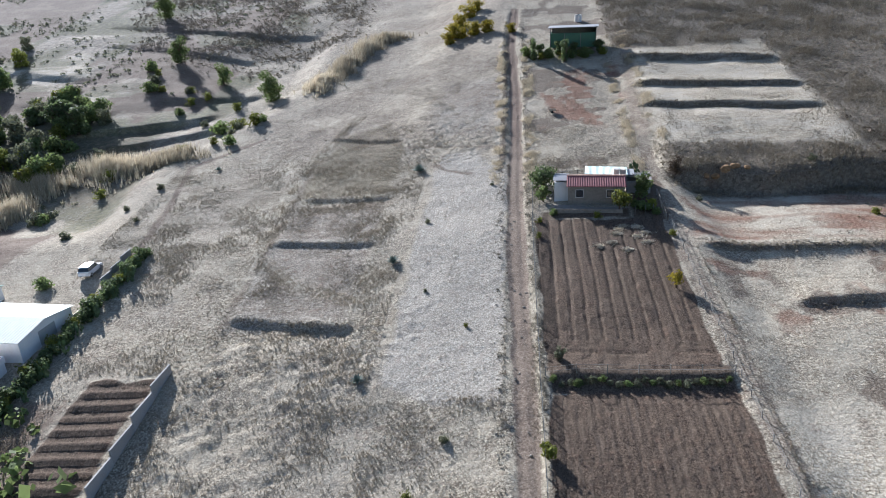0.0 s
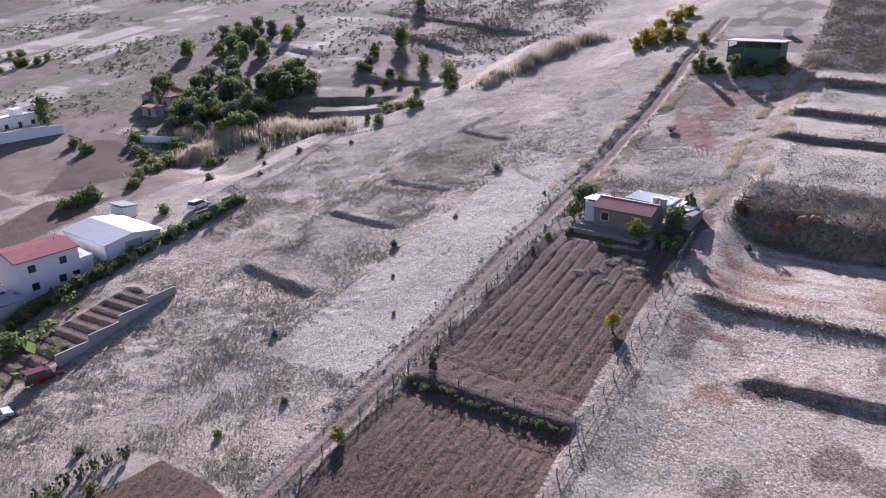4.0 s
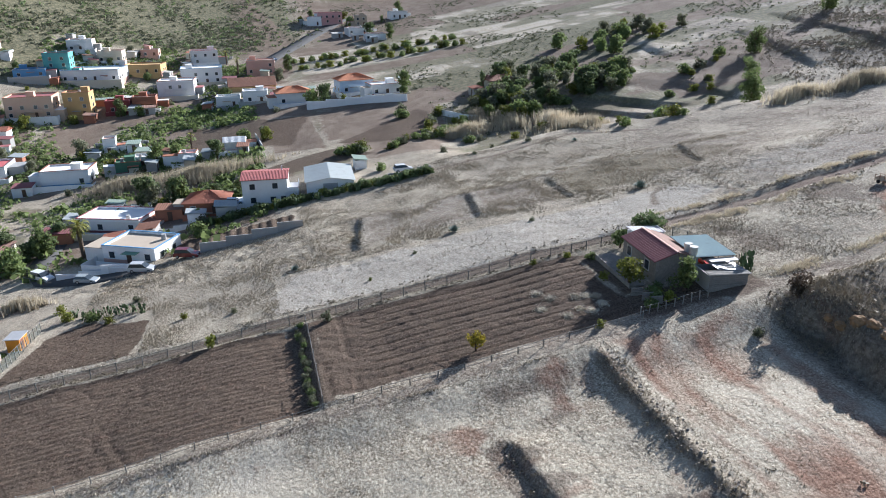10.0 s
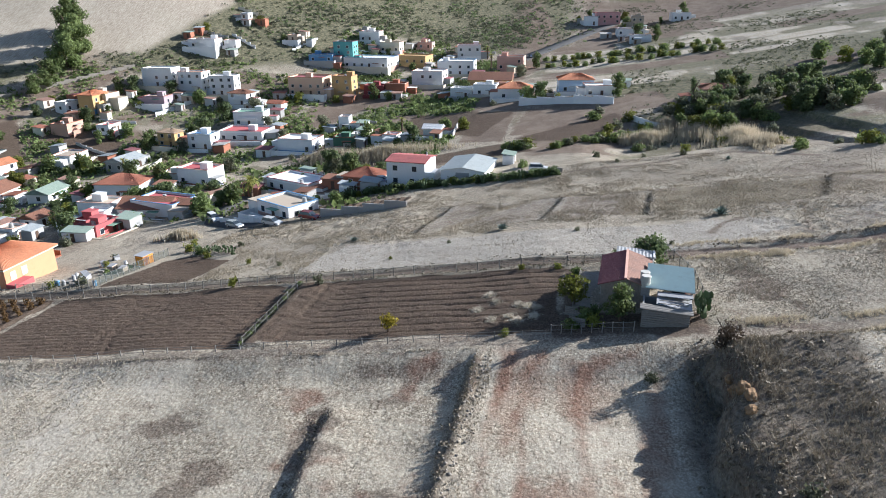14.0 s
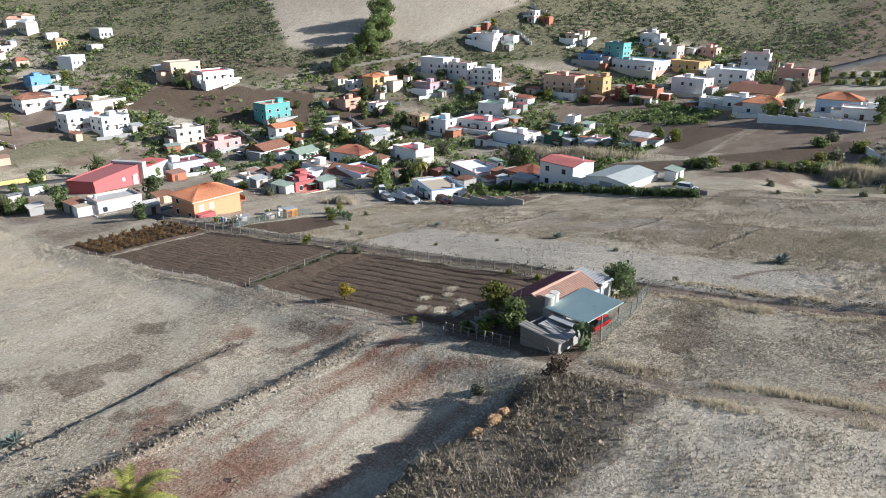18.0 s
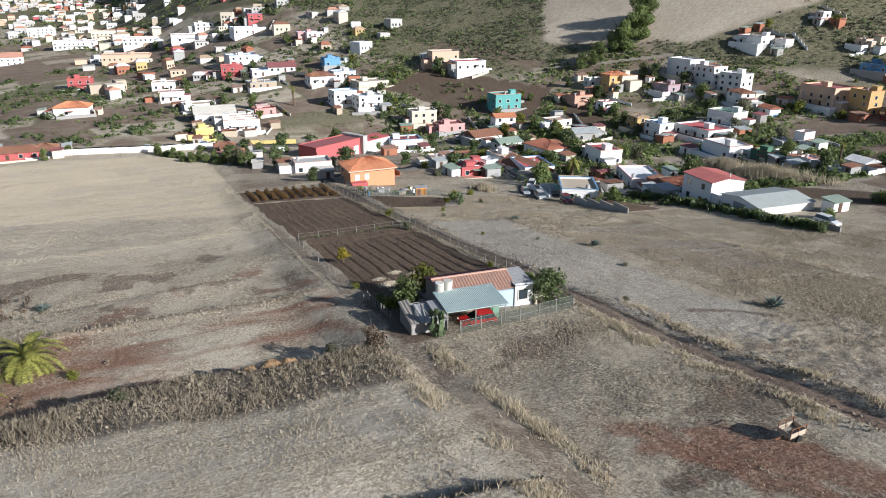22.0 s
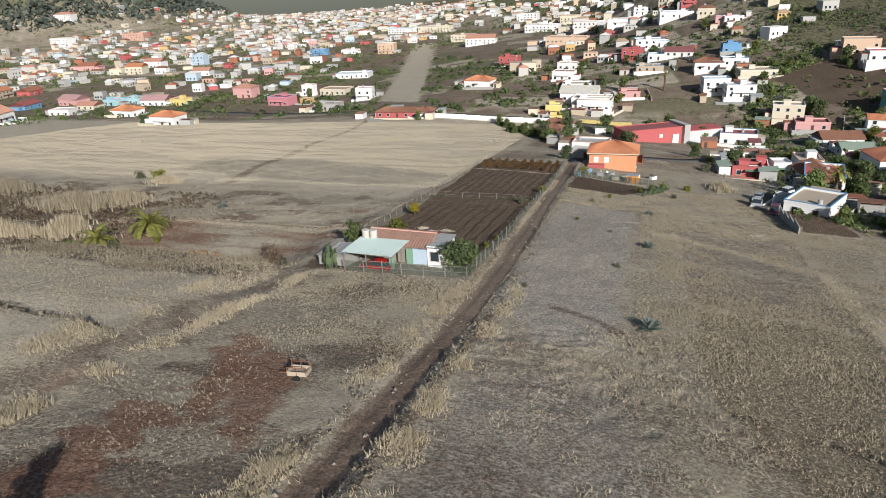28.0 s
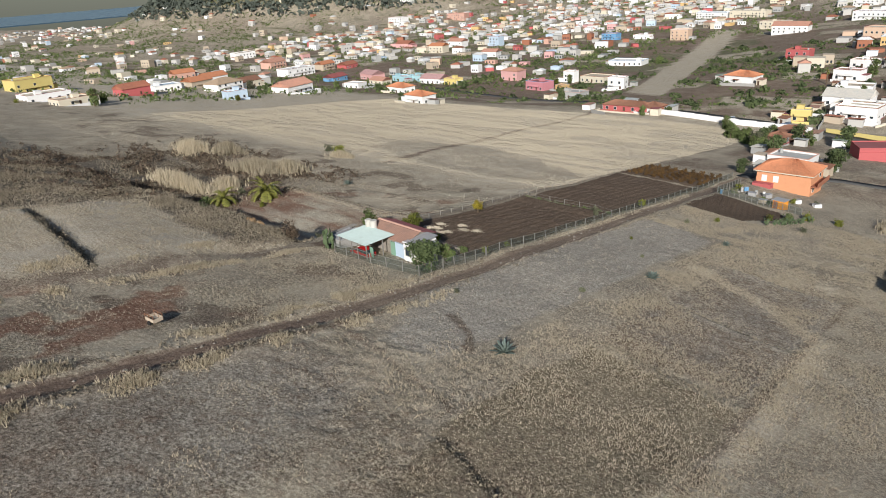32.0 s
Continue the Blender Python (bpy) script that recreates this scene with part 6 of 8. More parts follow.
def prickly_pear(x, y, s, seed, label="prickly pear cactus with pale flat pads"):
    rng = np.random.default_rng(seed)
    ob = thing("prickly_pear", x, y, rng.uniform(0, 360), None, label, "cactus", "prickly pears")
    n = 0
    for stem in range(6):
        p = Vector((rng.uniform(-0.5, 0.5), rng.uniform(-0.5, 0.5), 0)) * s
        a = rng.uniform(0, math.pi)
        for lev in range(4):
            r = 0.34 * s * rng.uniform(0.8, 1.15)
            bm = bmesh.new()
            m = Matrix.Translation(p + Vector((0, 0, r * 0.8))) @ Matrix.Rotation(a, 4, "Z") @ Matrix.Rotation(rng.uniform(-0.5, 0.5), 4, "Y") @ Matrix.Diagonal((r * 0.75, r * 0.16, r, 1))
            bmesh.ops.create_icosphere(bm, subdivisions=1, radius=1, matrix=m)
            part("pad", bm, MAT["cactus"], ob)
            p = p + Vector((rng.uniform(-0.3, 0.3) * s, rng.uniform(-0.3, 0.3) * s, r * 1.35))
            a += rng.uniform(0.5, 1.4)
    return ob


prickly_pear(6.3, 3.2, 1.5, 3, "tall prickly pear cactus against the shed wall")

# fences
fence([(-11.3, -11), (-11.2, -47), (-10.8, -89), (-10.2, -108)], "post and netting fence between the track and the ploughed plots", 3.0, 1.35)
fence([(9.4, -12), (10.1, -48), (11.6, -89), (12.2, -107)], "low wire fence along the eastern edge of the plots", 3.0, 0.8, False)
fence([(-10.6, -48.0), (9.4, -48.0)], "wire fence with stakes on the bank between the plots", 3.3, 1.1, False)
fence([(-11.2, -11), (-10.9, 2.4), (-3.2, 3.9), (4.0, 4.2)], "netting fence round the farmyard", 2.2, 1.5)
fence([(8.9, -12), (9.0, -3.5)], "plank and wire fence beside the yard path", 1.0, 1.1, False, "plank", 2)
for u in (4.6, 6.2, 7.5):
    w_ = thing("panel", u, -11.4 + 0.3 * u, 80, None, "leaning grey board panel by the yard fence", "panel", "yard panels")
    for k in range(5):
        part("board", solid((-0.7, 0.7, -0.03, 0.03, 0.02 + k * 0.22, 0.2 + k * 0.22)), MAT["plank"], w_)

# ---------------------------------------------------------------- lone plants in the fields
plant(tree_proto(38, 3.2, 2.6, "bramble", "dark bare bush beside the path above the red field", 900, 0.16, low=0.04, limbs=4, category="bush", name="bush"), 13.6, 4.6, 1.0)
AGAVE = agave_proto(41, 1.25, 30, "large blue-grey agave rosette alone in the dry field")
for x, y, s, t in ((-31.7, -22.0, 1.0, 0), (-31.9, 11.6, 1.25, 40), (46.0, -33.2, 1.1, 80), (-31.9, -47.8, 0.8, 10), (52, -18, 0.8, 70), (-75, 20, 0.7, 30)):
    plant(AGAVE, x, y, s, t, group="agaves")
PALM = palm_proto(51, 1.4, 4.2, 54, "young date palm with arching yellowish green fronds beside the red field")
plant(PALM, 45.2, -11.8, 1.0, 0, group="palms")
plant(PALM, 49.3, -5.0, 0.85, 120, "short date palm with arching fronds at the scrub edge", "palms")
plant(palm_proto(52, 6.5, 3.0, 40, "tall date palm among the village houses"), -70.8, -86.5, 1.0, 0, group="palms")
VPALM = palm_proto(53, 7.0, 2.4, 26, "slender palm in a village garden")
for x, y, s in ((-37.7, -270, 1.1), (-112, -150, 0.8), (-262, -55, 0.9), (-285, -60, 0.8), (-150, -70, 0.7), (20, -300, 0.8)):
    plant(VPALM, x, y, s, x, group="village palms")
for k, (x, y, s, i) in enumerate(((-21, -57, 0.45, 1), (-24, -64, 0.5, 2), (-30, -75, 0.7, 2), (-32.5, -78, 0.9, 0), (-35, -82, 0.9, 2), (-40, -84, 0.8, 2), (-37, -72, 0.6, 1), (-18, 3, 0.35, 1), (-28, -10, 0.4, 1), (-26, -30, 0.3, 1), (-20, -38, 0.3, 2),
                                  (79.5, -58, 1.6, 2), (86, -60, 1.2, 1), (53, -3, 1.0, 0), (57, 2, 1.1, 1), (41, -8, 0.6, 2), (55, -12, 0.8, 1), (16, -2, 0.6, 1), (36, 6, 0.7, 1), (-84, 12, 0.7, 1), (-87, 4, 0.6, 1), (-82, -2, 0.5, 1))):
    plant(SHRUBS[i], x, y, s, k * 70, group="field shrubs")

# ---------------------------------------------------------------- row of houses below the western field
def white_two_storey():
    x, y, z = -83.2, -50.2, -11.3
    PLACES.append((x, y, 8))
    ob = thing("house", x, y, 84, z, "white two-storey house with shallow red tiled roof beside the hedge", "house")
    bm = solid((-4.8, 4.8, -4.2, 4.2, -2.5, 5.9), (4.8, 7.0, -3.8, 3.0, -2.5, 2.9))
    for x_ in (-4.8, 4.8):
        bm.faces.new([bm.verts.new(p) for p in ((x_, -4.2, 5.9), (x_, 4.2, 5.9), (x_, 0, 6.6))])
    part("wall", bm, MAT["white"], ob)
    for s in (-1, 1):
        bm = bmesh.new()
        a, b, c, d = Vector((-5.1, s * 4.5, 5.85)), Vector((5.1, s * 4.5, 5.85)), Vector((5.1, 0, 6.6)), Vector((-5.1, 0, 6.6))
        dz = Vector((0, 0, 0.12))
        vs = [bm.verts.new(p) for p in (a, b, c, d, a + dz, b + dz, c + dz, d + dz)]
        for f in ((3, 2, 1, 0), (4, 5, 6, 7), (0, 1, 5, 4), (1, 2, 6, 5), (2, 3, 7, 6), (3, 0, 4, 7)):
            bm.faces.new([vs[i] for i in f])
        tile_ridges(bm, a + dz, b + dz, c + dz, d + dz, 0.3)
        part("roof_slope", bm, ROOF["red"], ob, "dull red tiles")
    part("balcony", solid((4.8, 7.1, -3.9, 3.1, 2.9, 3.0), (4.8, 7.1, -3.95, -3.8, 3.0, 3.8), (6.95, 7.1, -3.8, 3.1, 3.0, 3.8)), MAT["white"], ob)
    for u, z_ in ((-2.6, 4.4), (2.2, 4.4), (-2.6, 1.4), (1.6, 1.4), (3.8, 1.4)):
        wn_ = new("window", WIN)
        wn_.parent, wn_.matrix_local = ob, pose(u, -4.2, z_)
        pn = new("pane", PANE)
        pn.parent = wn_
    part("terrace", solid((-9.2, -4.8, -4.6, 4.0, -2.5, 0.0), (-9.3, -4.8, -4.75, -4.6, -2.5, 0.9), (-9.35, -9.2, -4.6, 4.0, -2.5, 0.9)), MAT["white"], ob, "white walled car terrace")
    bm = bmesh.new()
    bmesh.ops.create_cone(bm, cap_ends=True, segments=12, radius1=0.15, radius2=0.12, depth=1.3, matrix=Matrix.Translation((3.6, 1.2, 6.8)))
    part("chimney", bm, MAT["white"], ob)
    car(-82.6, -57.2, 84, (0.35, 0.40, 0.48), "light blue car parked on the white house terrace", z=z + 0.0)


def warehouse():
    x, y, z = -84.2, -36.2, -9.4
    PLACES.append((x, y, 9))
    ob = thing("warehouse", x, y, 86, z, "long white warehouse with pale sheet-metal gable roof", "warehouse")
    w, d, e, r = 5.2, 7.0, 2.9, 3.7
    bm = solid((-w, w, -d, d, -2.0, e))
    for s in (-d, d):
        bm.faces.new([bm.verts.new(p) for p in ((-w, s, e), (w, s, e), (0, s, r))])
    part("wall", bm, MAT["white"], ob)
    for s in (-1, 1):
        sheet_roof(ob, "roof_slope", ((s * (w + 0.3), -d - 0.3, e - 0.05), (s * (w + 0.3), d + 0.3, e - 0.05), (0, d + 0.3, r + 0.03), (0, -d - 0.3, r + 0.03)), 0.07, MAT["tin_grey2"], 0.45, "pale grey-green sheets")
    part("gate", solid((-1.6, 1.6, -d - 0.05, -d, -0.2, 2.5)), MAT["grey"], ob)
    part("yard_wall", solid((w, w + 4.0, -d, -d + 0.2, -2, 1.5), (w + 3.8, w + 4.0, -d + 0.2, d - 4, -2, 1.5)), MAT["cream"], ob, "low cream yard wall")
    part("kerb_wall", solid((-w - 1.2, w + 2.5, -d - 2.6, -d - 2.4, -2, 0.5)), MAT["white"], ob, "low white forecourt wall")


MAT["tin_grey2"] = surface("pale_green_grey_sheet", (0.50, 0.53, 0.50), 0.5, 0.1, vary=0.15, fine=1.0, stains=0.4)
white_two_storey()
warehouse()


def special(x, y, rz, w, d, h, wall, roof, col, label, z=None, name="house"):
    """A house given its own words."""
    PLACES.append((x, y, max(w, d) * 0.6))
    ob = town_house(x, y, rz, w, d, h, wall, roof, col)
    ob.name = name
    ob["label"] = label
    del ob["group"]
    return ob


special(-87.5, -63.0, 80, 9.0, 8.0, 2.9, "rust", "hip", "rust", "brown timber house with red hipped tile roof")
special(-90.0, -82.5, 68, 14.5, 9.0, 3.4, "white", "flat", "white", "long white flat-roofed house with black door")
special(-64.5, -74.5, 62, 11.0, 8.5, 3.3, "white", "flat", "tan", "white flat-roofed house with arched gate at the village edge")
special(-74.0, -112.0, 80, 13, 9, 4.5, "white", "flat", "red", "white two-level house with red parapet bands")


def block_wall(pts, h, label, mat="concrete", step=1.8, thick=0.2, name="garden_wall"):
    """A wall that steps along a line of places, one bay after another."""
    x0, y0 = pts[0]
    ob = thing(name, x0, y0, 0, None, label, "wall")
    o = ob.matrix_world.translation
    for (ax, ay), (bx, by) in zip(pts[:-1], pts[1:]):
        L = math.hypot(bx - ax, by - ay)
        n = max(1, int(L / step))
        for k in range(n):
            cx, cy = ax + (bx - ax) * (k + 0.5) / n, ay + (by - ay) * (k + 0.5) / n
            z = max(zat(ax + (bx - ax) * k / n, ay + (by - ay) * k / n), zat(ax + (bx - ax) * (k + 1) / n, ay + (by - ay) * (k + 1) / n))
            p = part("bay", solid((-L / n / 2, L / n / 2, -thick / 2, thick / 2, -1.5, h)), MAT[mat], ob)
            p.matrix_local = Matrix.Translation(Vector((cx, cy, z)) - o) @ Matrix.Rotation(math.atan2(by - ay, bx - ax), 4, "Z")
    return ob


block_wall([(-56.2, -63.5), (-56.0, -44.6)], 1.15, "stepped grey concrete block wall between crop rows and field", step=4.4)
block_wall([(-76.6, -24), (-76.9, -14)], 0.9, "grey block wall beside the parked car", step=3.3)
block_wall([(83, -207), (60, -208), (24, -204.5), (-1, -207)], 2.0, "long white boundary wall beside the southern road", "white", 6.0)
block_wall([(-4, -213), (-25, -210)], 1.5, "yellow rendered garden wall", "yellow", 6.0)
block_wall([(-172, -33), (-166, -14), (-158, -1)], 2.2, "high white retaining wall below the blue villa", "white", 6.0)
block_wall([(-134, 3), (-126, 8), (-122, 12)], 1.6, "white gateway wall at the gully", "white", 3.0)
block_wall([(-59.5, -89), (-57.8, -81), (-56.4, -74)], 0.7, "low white wall behind the parked cars", "white", 4.0)
block_wall([(-150, -240), (-205, -205)], 1.2, "grey stone terrace wall below the vineyard", "stone", 5.0)

car(-80.8, -19.6, 95, (0.62, 0.63, 0.64), "white estate car parked beside the field track", True)
car(-53.4, -73.4, 75, (0.45, 0.46, 0.46), "silver estate car parked beside the low wall", True)
car(-55.0, -83.0, 72, (0.30, 0.33, 0.34), "grey-green saloon parked at the field edge")
car(-62.0, -92.0, 50, (0.7, 0.7, 0.7), "white van parked in the lane", True)
car(-55.6, -65.8, 75, (0.13, 0.015, 0.02), "dark red pickup car parked at the field edge", True)
car(-94.2, -74.0, 150, (0.05, 0.05, 0.06), "black car parked in the yard", True)
for k, (x, y, a) in enumerate(((-262, -46, 20), (-268, -44, 25), (-275, -41, 25), (-284, -38, 20), (-86, -190, 80), (-84, -200, 85), (-60, -128, 60), (10, -214, 10), (30, -212, 8), (-100, -112, 70))):
    car(x, y, a, ((0.6, 0.6, 0.6), (0.1, 0.1, 0.12), (0.3, 0.03, 0.03), (0.2, 0.25, 0.35))[k % 4], ("white", "black", "red", "blue")[k % 4] + " car parked along the village street")

# ---------------------------------------------------------------- orange house with its yard, and the red barn
def orange_house():
    x, y = -22.6, -110.5
    z = zat(x, y) - 0.2
    PLACES.append((x, y, 10))
    ob = thing("house", x, y, 180, z, "two-storey orange house with bright orange hipped tile roof", "house")
    part("wall", solid((-6, 6, -4.6, 4.6, -1.5, 4.9)), MAT["orange_wall"], ob)
    part("eave_band", solid((-6.6, 6.6, -5.2, 5.2, 4.75, 4.98)), MAT["cream"], ob, "cream eave band")
    roof_pitched(ob, 12.4, 9.6, 5.0, "hip", "orange")
    part("base_room", solid((-6.2, -2.0, -6.6, -4.6, -1.5, 2.2)), MAT["red"], ob, "dark red lower porch")
    part("balcony", solid((6.0, 7.6, -4.6, 4.0, 2.3, 2.5), (7.45, 7.6, -4.6, 4.0, 2.5, 3.4)), MAT["rust"], ob)
    for u in (-1.6, -4.2):
        part("shutter", solid((u - 0.6, u + 0.6, -4.66, -4.6, 2.4, 3.9)), MAT["white"], ob, "white rolled shutter")
    openings(ob, 12, 9.2, 4.9, random.Random(3), sides=(1, 3), doors=False)


MAT["orange_wall"] = surface("orange_render", (0.56, 0.27, 0.145), 0.85, vary=0.12)
orange_house()


def tool_shed(x, y):
    ob = thing("tool_shed", x, y, 170, None, "small orange sheet shed with flat grey roof", "shed")
    part("wall", solid((-1.2, 1.2, -0.9, 0.9, -0.4, 1.9)), MAT["yellow_orange"], ob)
    part("roof", solid((-1.4, 1.4, -1.1, 1.1, 1.9, 2.0)), MAT["tin_grey"], ob)
    part("door", solid((-1.0, -0.1, -0.94, -0.9, -0.2, 1.7)), MAT["rust"], ob)


MAT["yellow_orange"] = surface("orange_sheet", (0.68, 0.28, 0.03), 0.6, vary=0.15)
tool_shed(-28.2, -86.8)
_r = random.Random(9)
for k in range(26):
    x, y = _r.uniform(-33, -15.5), _r.uniform(-97, -87.5)
    kind = k % 4
    if kind == 0:
        ob = thing("pallet_stack", x, y, _r.uniform(0, 90), None, "stack of grey pallets in the cluttered yard", "pallets", "yard clutter")
        for j in range(3):
            part("pallet", solid((-0.6, 0.6, -0.5, 0.5, j * 0.16 - 0.05, j * 0.16 + 0.08)), MAT["plank"], ob)
    elif kind == 1:
        ob = thing("drum", x, y, 0, None, "plastic drum standing in the cluttered yard", "drum", "yard clutter")
        bm = bmesh.new()
        bmesh.ops.create_cone(bm, cap_ends=True, segments=12, radius1=0.33, radius2=0.3, depth=1.0, matrix=Matrix.Translation((0, 0, 0.45)))
        part("barrel", bm, MAT[("white", "blue", "grey")[k % 3]], ob)
        part("rim", solid((-0.2, 0.2, -0.2, 0.2, 0.95, 1.0)), MAT["grey"], ob)
    elif kind == 2:
        ob = thing("crate", x, y, _r.uniform(0, 90), None, "pale crate covered with a sheet in the yard", "crate", "yard clutter")
        part("box", solid((-0.8, 0.8, -0.5, 0.5, -0.2, 0.8)), MAT[("white", "tin_grey", "tan")[k % 3]], ob)
        part("lid", solid((-0.85, 0.85, -0.55, 0.55, 0.8, 0.85)), MAT["tin_grey"], ob)
    else:
        plant(SHRUBS[k % 3], x, y, _r.uniform(0.5, 1.0), k * 40, "green shrub among the yard clutter", "clutter shrubs")
fence([(-14.8, -87), (-33, -85)], "rough fence of posts along the cluttered yard", 1.3, 1.5)
fence([(-14.6, -88), (-14.4, -102)], "rough post fence beside the lane", 1.6, 1.5)


def red_barn():
    x, y = -31.5, -181
    PLACES.extend([(x, y, 16), (-13, -166, 12)])
    z = zat(x, y) - 0.5
    ob = thing("barn", x, y, 209, z, "long red rendered barn with stepped roof beside a grey-white annex", "barn")
    part("wall", solid((-11, 11, -4, 5, -2.5, 5.2), (-11, 4, -4.2, -4.0, -2.5, 4.2)), MAT["red"], ob)
    part("parapet", solid((-11.1, 11.1, -4.1, -3.9, 5.2, 5.6), (-11.1, 11.1, 4.9, 5.1, 5.2, 5.6), (-11.1, -10.9, -3.9, 4.9, 5.2, 5.6)), MAT["red"], ob)
    part("roof", solid((-10.9, 11.0, -3.9, 4.9, 5.2, 5.3)), MAT["maroon"], ob)
    part("shutter_door", solid((7.2, 9.6, -4.26, -4.2, -0.4, 3.0)), MAT["white"], ob, "white roller door")
    part("window", solid((2.0, 3.2, -4.26, -4.2, 2.2, 3.4)), MAT["white"], ob)
    part("annex_gable", solid((11.0, 13.2, -5.5, 5.5, -2.5, 6.2)), MAT["grey"], ob, "pale grey gable block")
    part("annex", solid((13.2, 27.0, -5.0, 3.5, -2.5, 3.6)), MAT["grey_white"], ob, "pale grey annex")
    part("annex_roof", solid((13.2, 27.2, -4.6, 3.2, 3.6, 3.8)), MAT["red"], ob, "red flat annex roof")


MAT["grey_white"] = surface("pale_grey_render", (0.55, 0.57, 0.57), 0.85, vary=0.12)
red_barn()
special(73, -211, 182, 20, 7.5, 3.0, "red", "hip", "brown", "low red house with brown tiled roofs beside the southern road")
special(62, -212, 178, 8, 7, 3.2, "rust", "hip", "brown", "small annex with brown tiled roof")

# ---------------------------------------------------------------- green shelter on the upper slope
def shelter():
    x, y = 1.0, 74.5
    z = zat(x, y) + 0.8
    ob = thing("shelter", x, y, -6, z, "dark green netting shelter with flat sheet roof on the upper slope", "shelter")
    part("roof", solid((-6.2, 6.4, -3.2, 3.2, 4.3, 4.45)), MAT["tin_grey"], ob)
    part("wall", solid((-5.6, 5.8, -2.8, -2.7, -0.5, 3.0), (-5.6, -5.5, -2.7, 2.7, -0.5, 3.0), (5.7, 5.8, -2.7, 2.7, -0.5, 4.2)), MAT["darkgreen"], ob, "green netting walls")
    for u in (-5.6, -2, 2, 5.8):
        part("post", solid((u - 0.08, u + 0.08, -2.95, -2.8, -0.5, 4.3)), MAT["post"], ob)
    part("back_wall", solid((-5.5, 5.7, 2.6, 2.75, -0.5, 4.2)), MAT["plank"], ob)
    t = thing("cistern", 4.0, 96, 0, None, "white plastic water cistern on the hillside", "tank")
    bm = bmesh.new()
    bmesh.ops.create_cone(bm, cap_ends=True, segments=16, radius1=1.0, radius2=0.95, depth=1.9, matrix=Matrix.Translation((0, 0, 0.8)))
    part("shell", bm, MAT["white"], t)
    part("cap", solid((-0.3, 0.3, -0.3, 0.3, 1.75, 1.9)), MAT["grey"], t)


shelter()
_r = random.Random(21)
SLIM = tree_proto(66, 7.0, 2.6, "leaf_dark", "tall slim dark tree in the garden before the shelter", 900, 0.25, low=0.1, limbs=3, round_=1.6)
for x, y, s in ((-9.3, 67.4, 0.8), (-1.7, 65.6, 0.8)):
    plant(SLIM, x, y, s, x * 30, group="shelter garden trees")
for k in range(16):
    u = k / 15
    x, y = -10.5 + 18 * u + _r.uniform(-0.8, 0.8), 69.6 - 1.5 * u + _r.uniform(-1.5, 1.5)
    plant((VILLAGE_TREES[0], SHRUBS[0], VILLAGE_TREES[1], SHRUBS[2])[k % 4], x, y, _r.uniform(0.4, 0.62) if k % 2 == 0 else _r.uniform(0.8, 1.2), k * 33, "green plant in the garden before the shelter", "shelter garden plants")
GORSE = tree_proto(61, 3.6, 5.5, "leaf_yellow", "large yellow-flowering broom bush on the upper field", 1500, 0.26, low=0.02, limbs=3, category="shrub", name="broom_bush")
for x, y, s in ((-33, 93.5, 0.85), (-29.5, 95.5, 0.8), (-32, 98, 1.0), (-25.5, 95, 0.95), (-21.5, 94.5, 0.85), (-30.5, 105, 1.0), (-28, 112, 1.0), (-26, 117, 0.9), (-15, 91.5, 0.6)):
    plant(GORSE, x, y, s, x * 20, group="broom bushes")

# ---------------------------------------------------------------- hedges, reeds and trees west of the field
HEDGE = tree_proto(62, 1.7, 2.4, "leaf_dark", "dense dark green hedge clump of cactus and shrubs", 420, 0.2, low=0.02, limbs=2, category="hedge", name="hedge_clump")
for k in range(48):
    t = k / 47
    x, y = -73.9 - 1.0 * math.sin(t * 3.0) + _r.uniform(-0.7, 0.7), -66 + 51 * t
    plant(HEDGE if k % 5 else SHRUBS[2], x, y, _r.uniform(0.7, 1.15), k * 41, "dark green clump of the hedge below the houses" if k % 5 else "yellow-flowering shrub in the hedge", "hedge below the houses")
for k in range(10):
    prickly_pear(-73.0 + _r.uniform(-1, 1), -62 + k * 4.4, _r.uniform(0.8, 1.2), 100 + k, "grey-green prickly pear in the hedge below the houses")
for k in range(9):
    prickly_pear(-31 - k * 0.6 + _r.uniform(-0.5, 0.5), -70.5 - k * 1.3, _r.uniform(0.5, 0.8), 140 + k, "small prickly pear at the edge of the brown plot")
for k in range(60):
    x, y = _r.uniform(-150, -86), _r.uniform(-12, 66)
    if x < -150 + (y + 12) * 0.2 or (x > -92 and y < 10) or x > -84 + max(0, y - 20) * 0.25 - 6 or (x > -122 and y > 40):
        continue
    plant(SHRUBS[k % 3], x, y, _r.uniform(0.9, 1.8), k * 37, group="gully shrubs")
for k in range(86):
    a, q = _r.uniform(0, 2 * math.pi), math.sqrt(_r.random())
    x, y = (-139 + 27 * q * math.cos(a), 42 + 23 * q * math.sin(a)) if k % 4 else (-128 + 16 * q * math.cos(a), 22 + 9 * q * math.sin(a))
    if any(math.hypot(x - u, y - w) < r for u, w, r in PLACES):
        continue
    plant(VILLAGE_TREES[(0, 1, 4, 0, 2, 4)[k % 6]], x, y, _r.uniform(0.75, 1.3), k * 61, "leafy tree of the grove round the brown-roofed house", "grove round the brown-roofed house")
for k in range(16):
    x, y = -178 + _r.gauss(0, 11), 86 + _r.gauss(0, 8)
    plant(VILLAGE_TREES[(0, 4, 2)[k % 3]], x, y, _r.uniform(0.8, 1.4), k * 67, "rounded tree in the row up the valley", "valley trees")
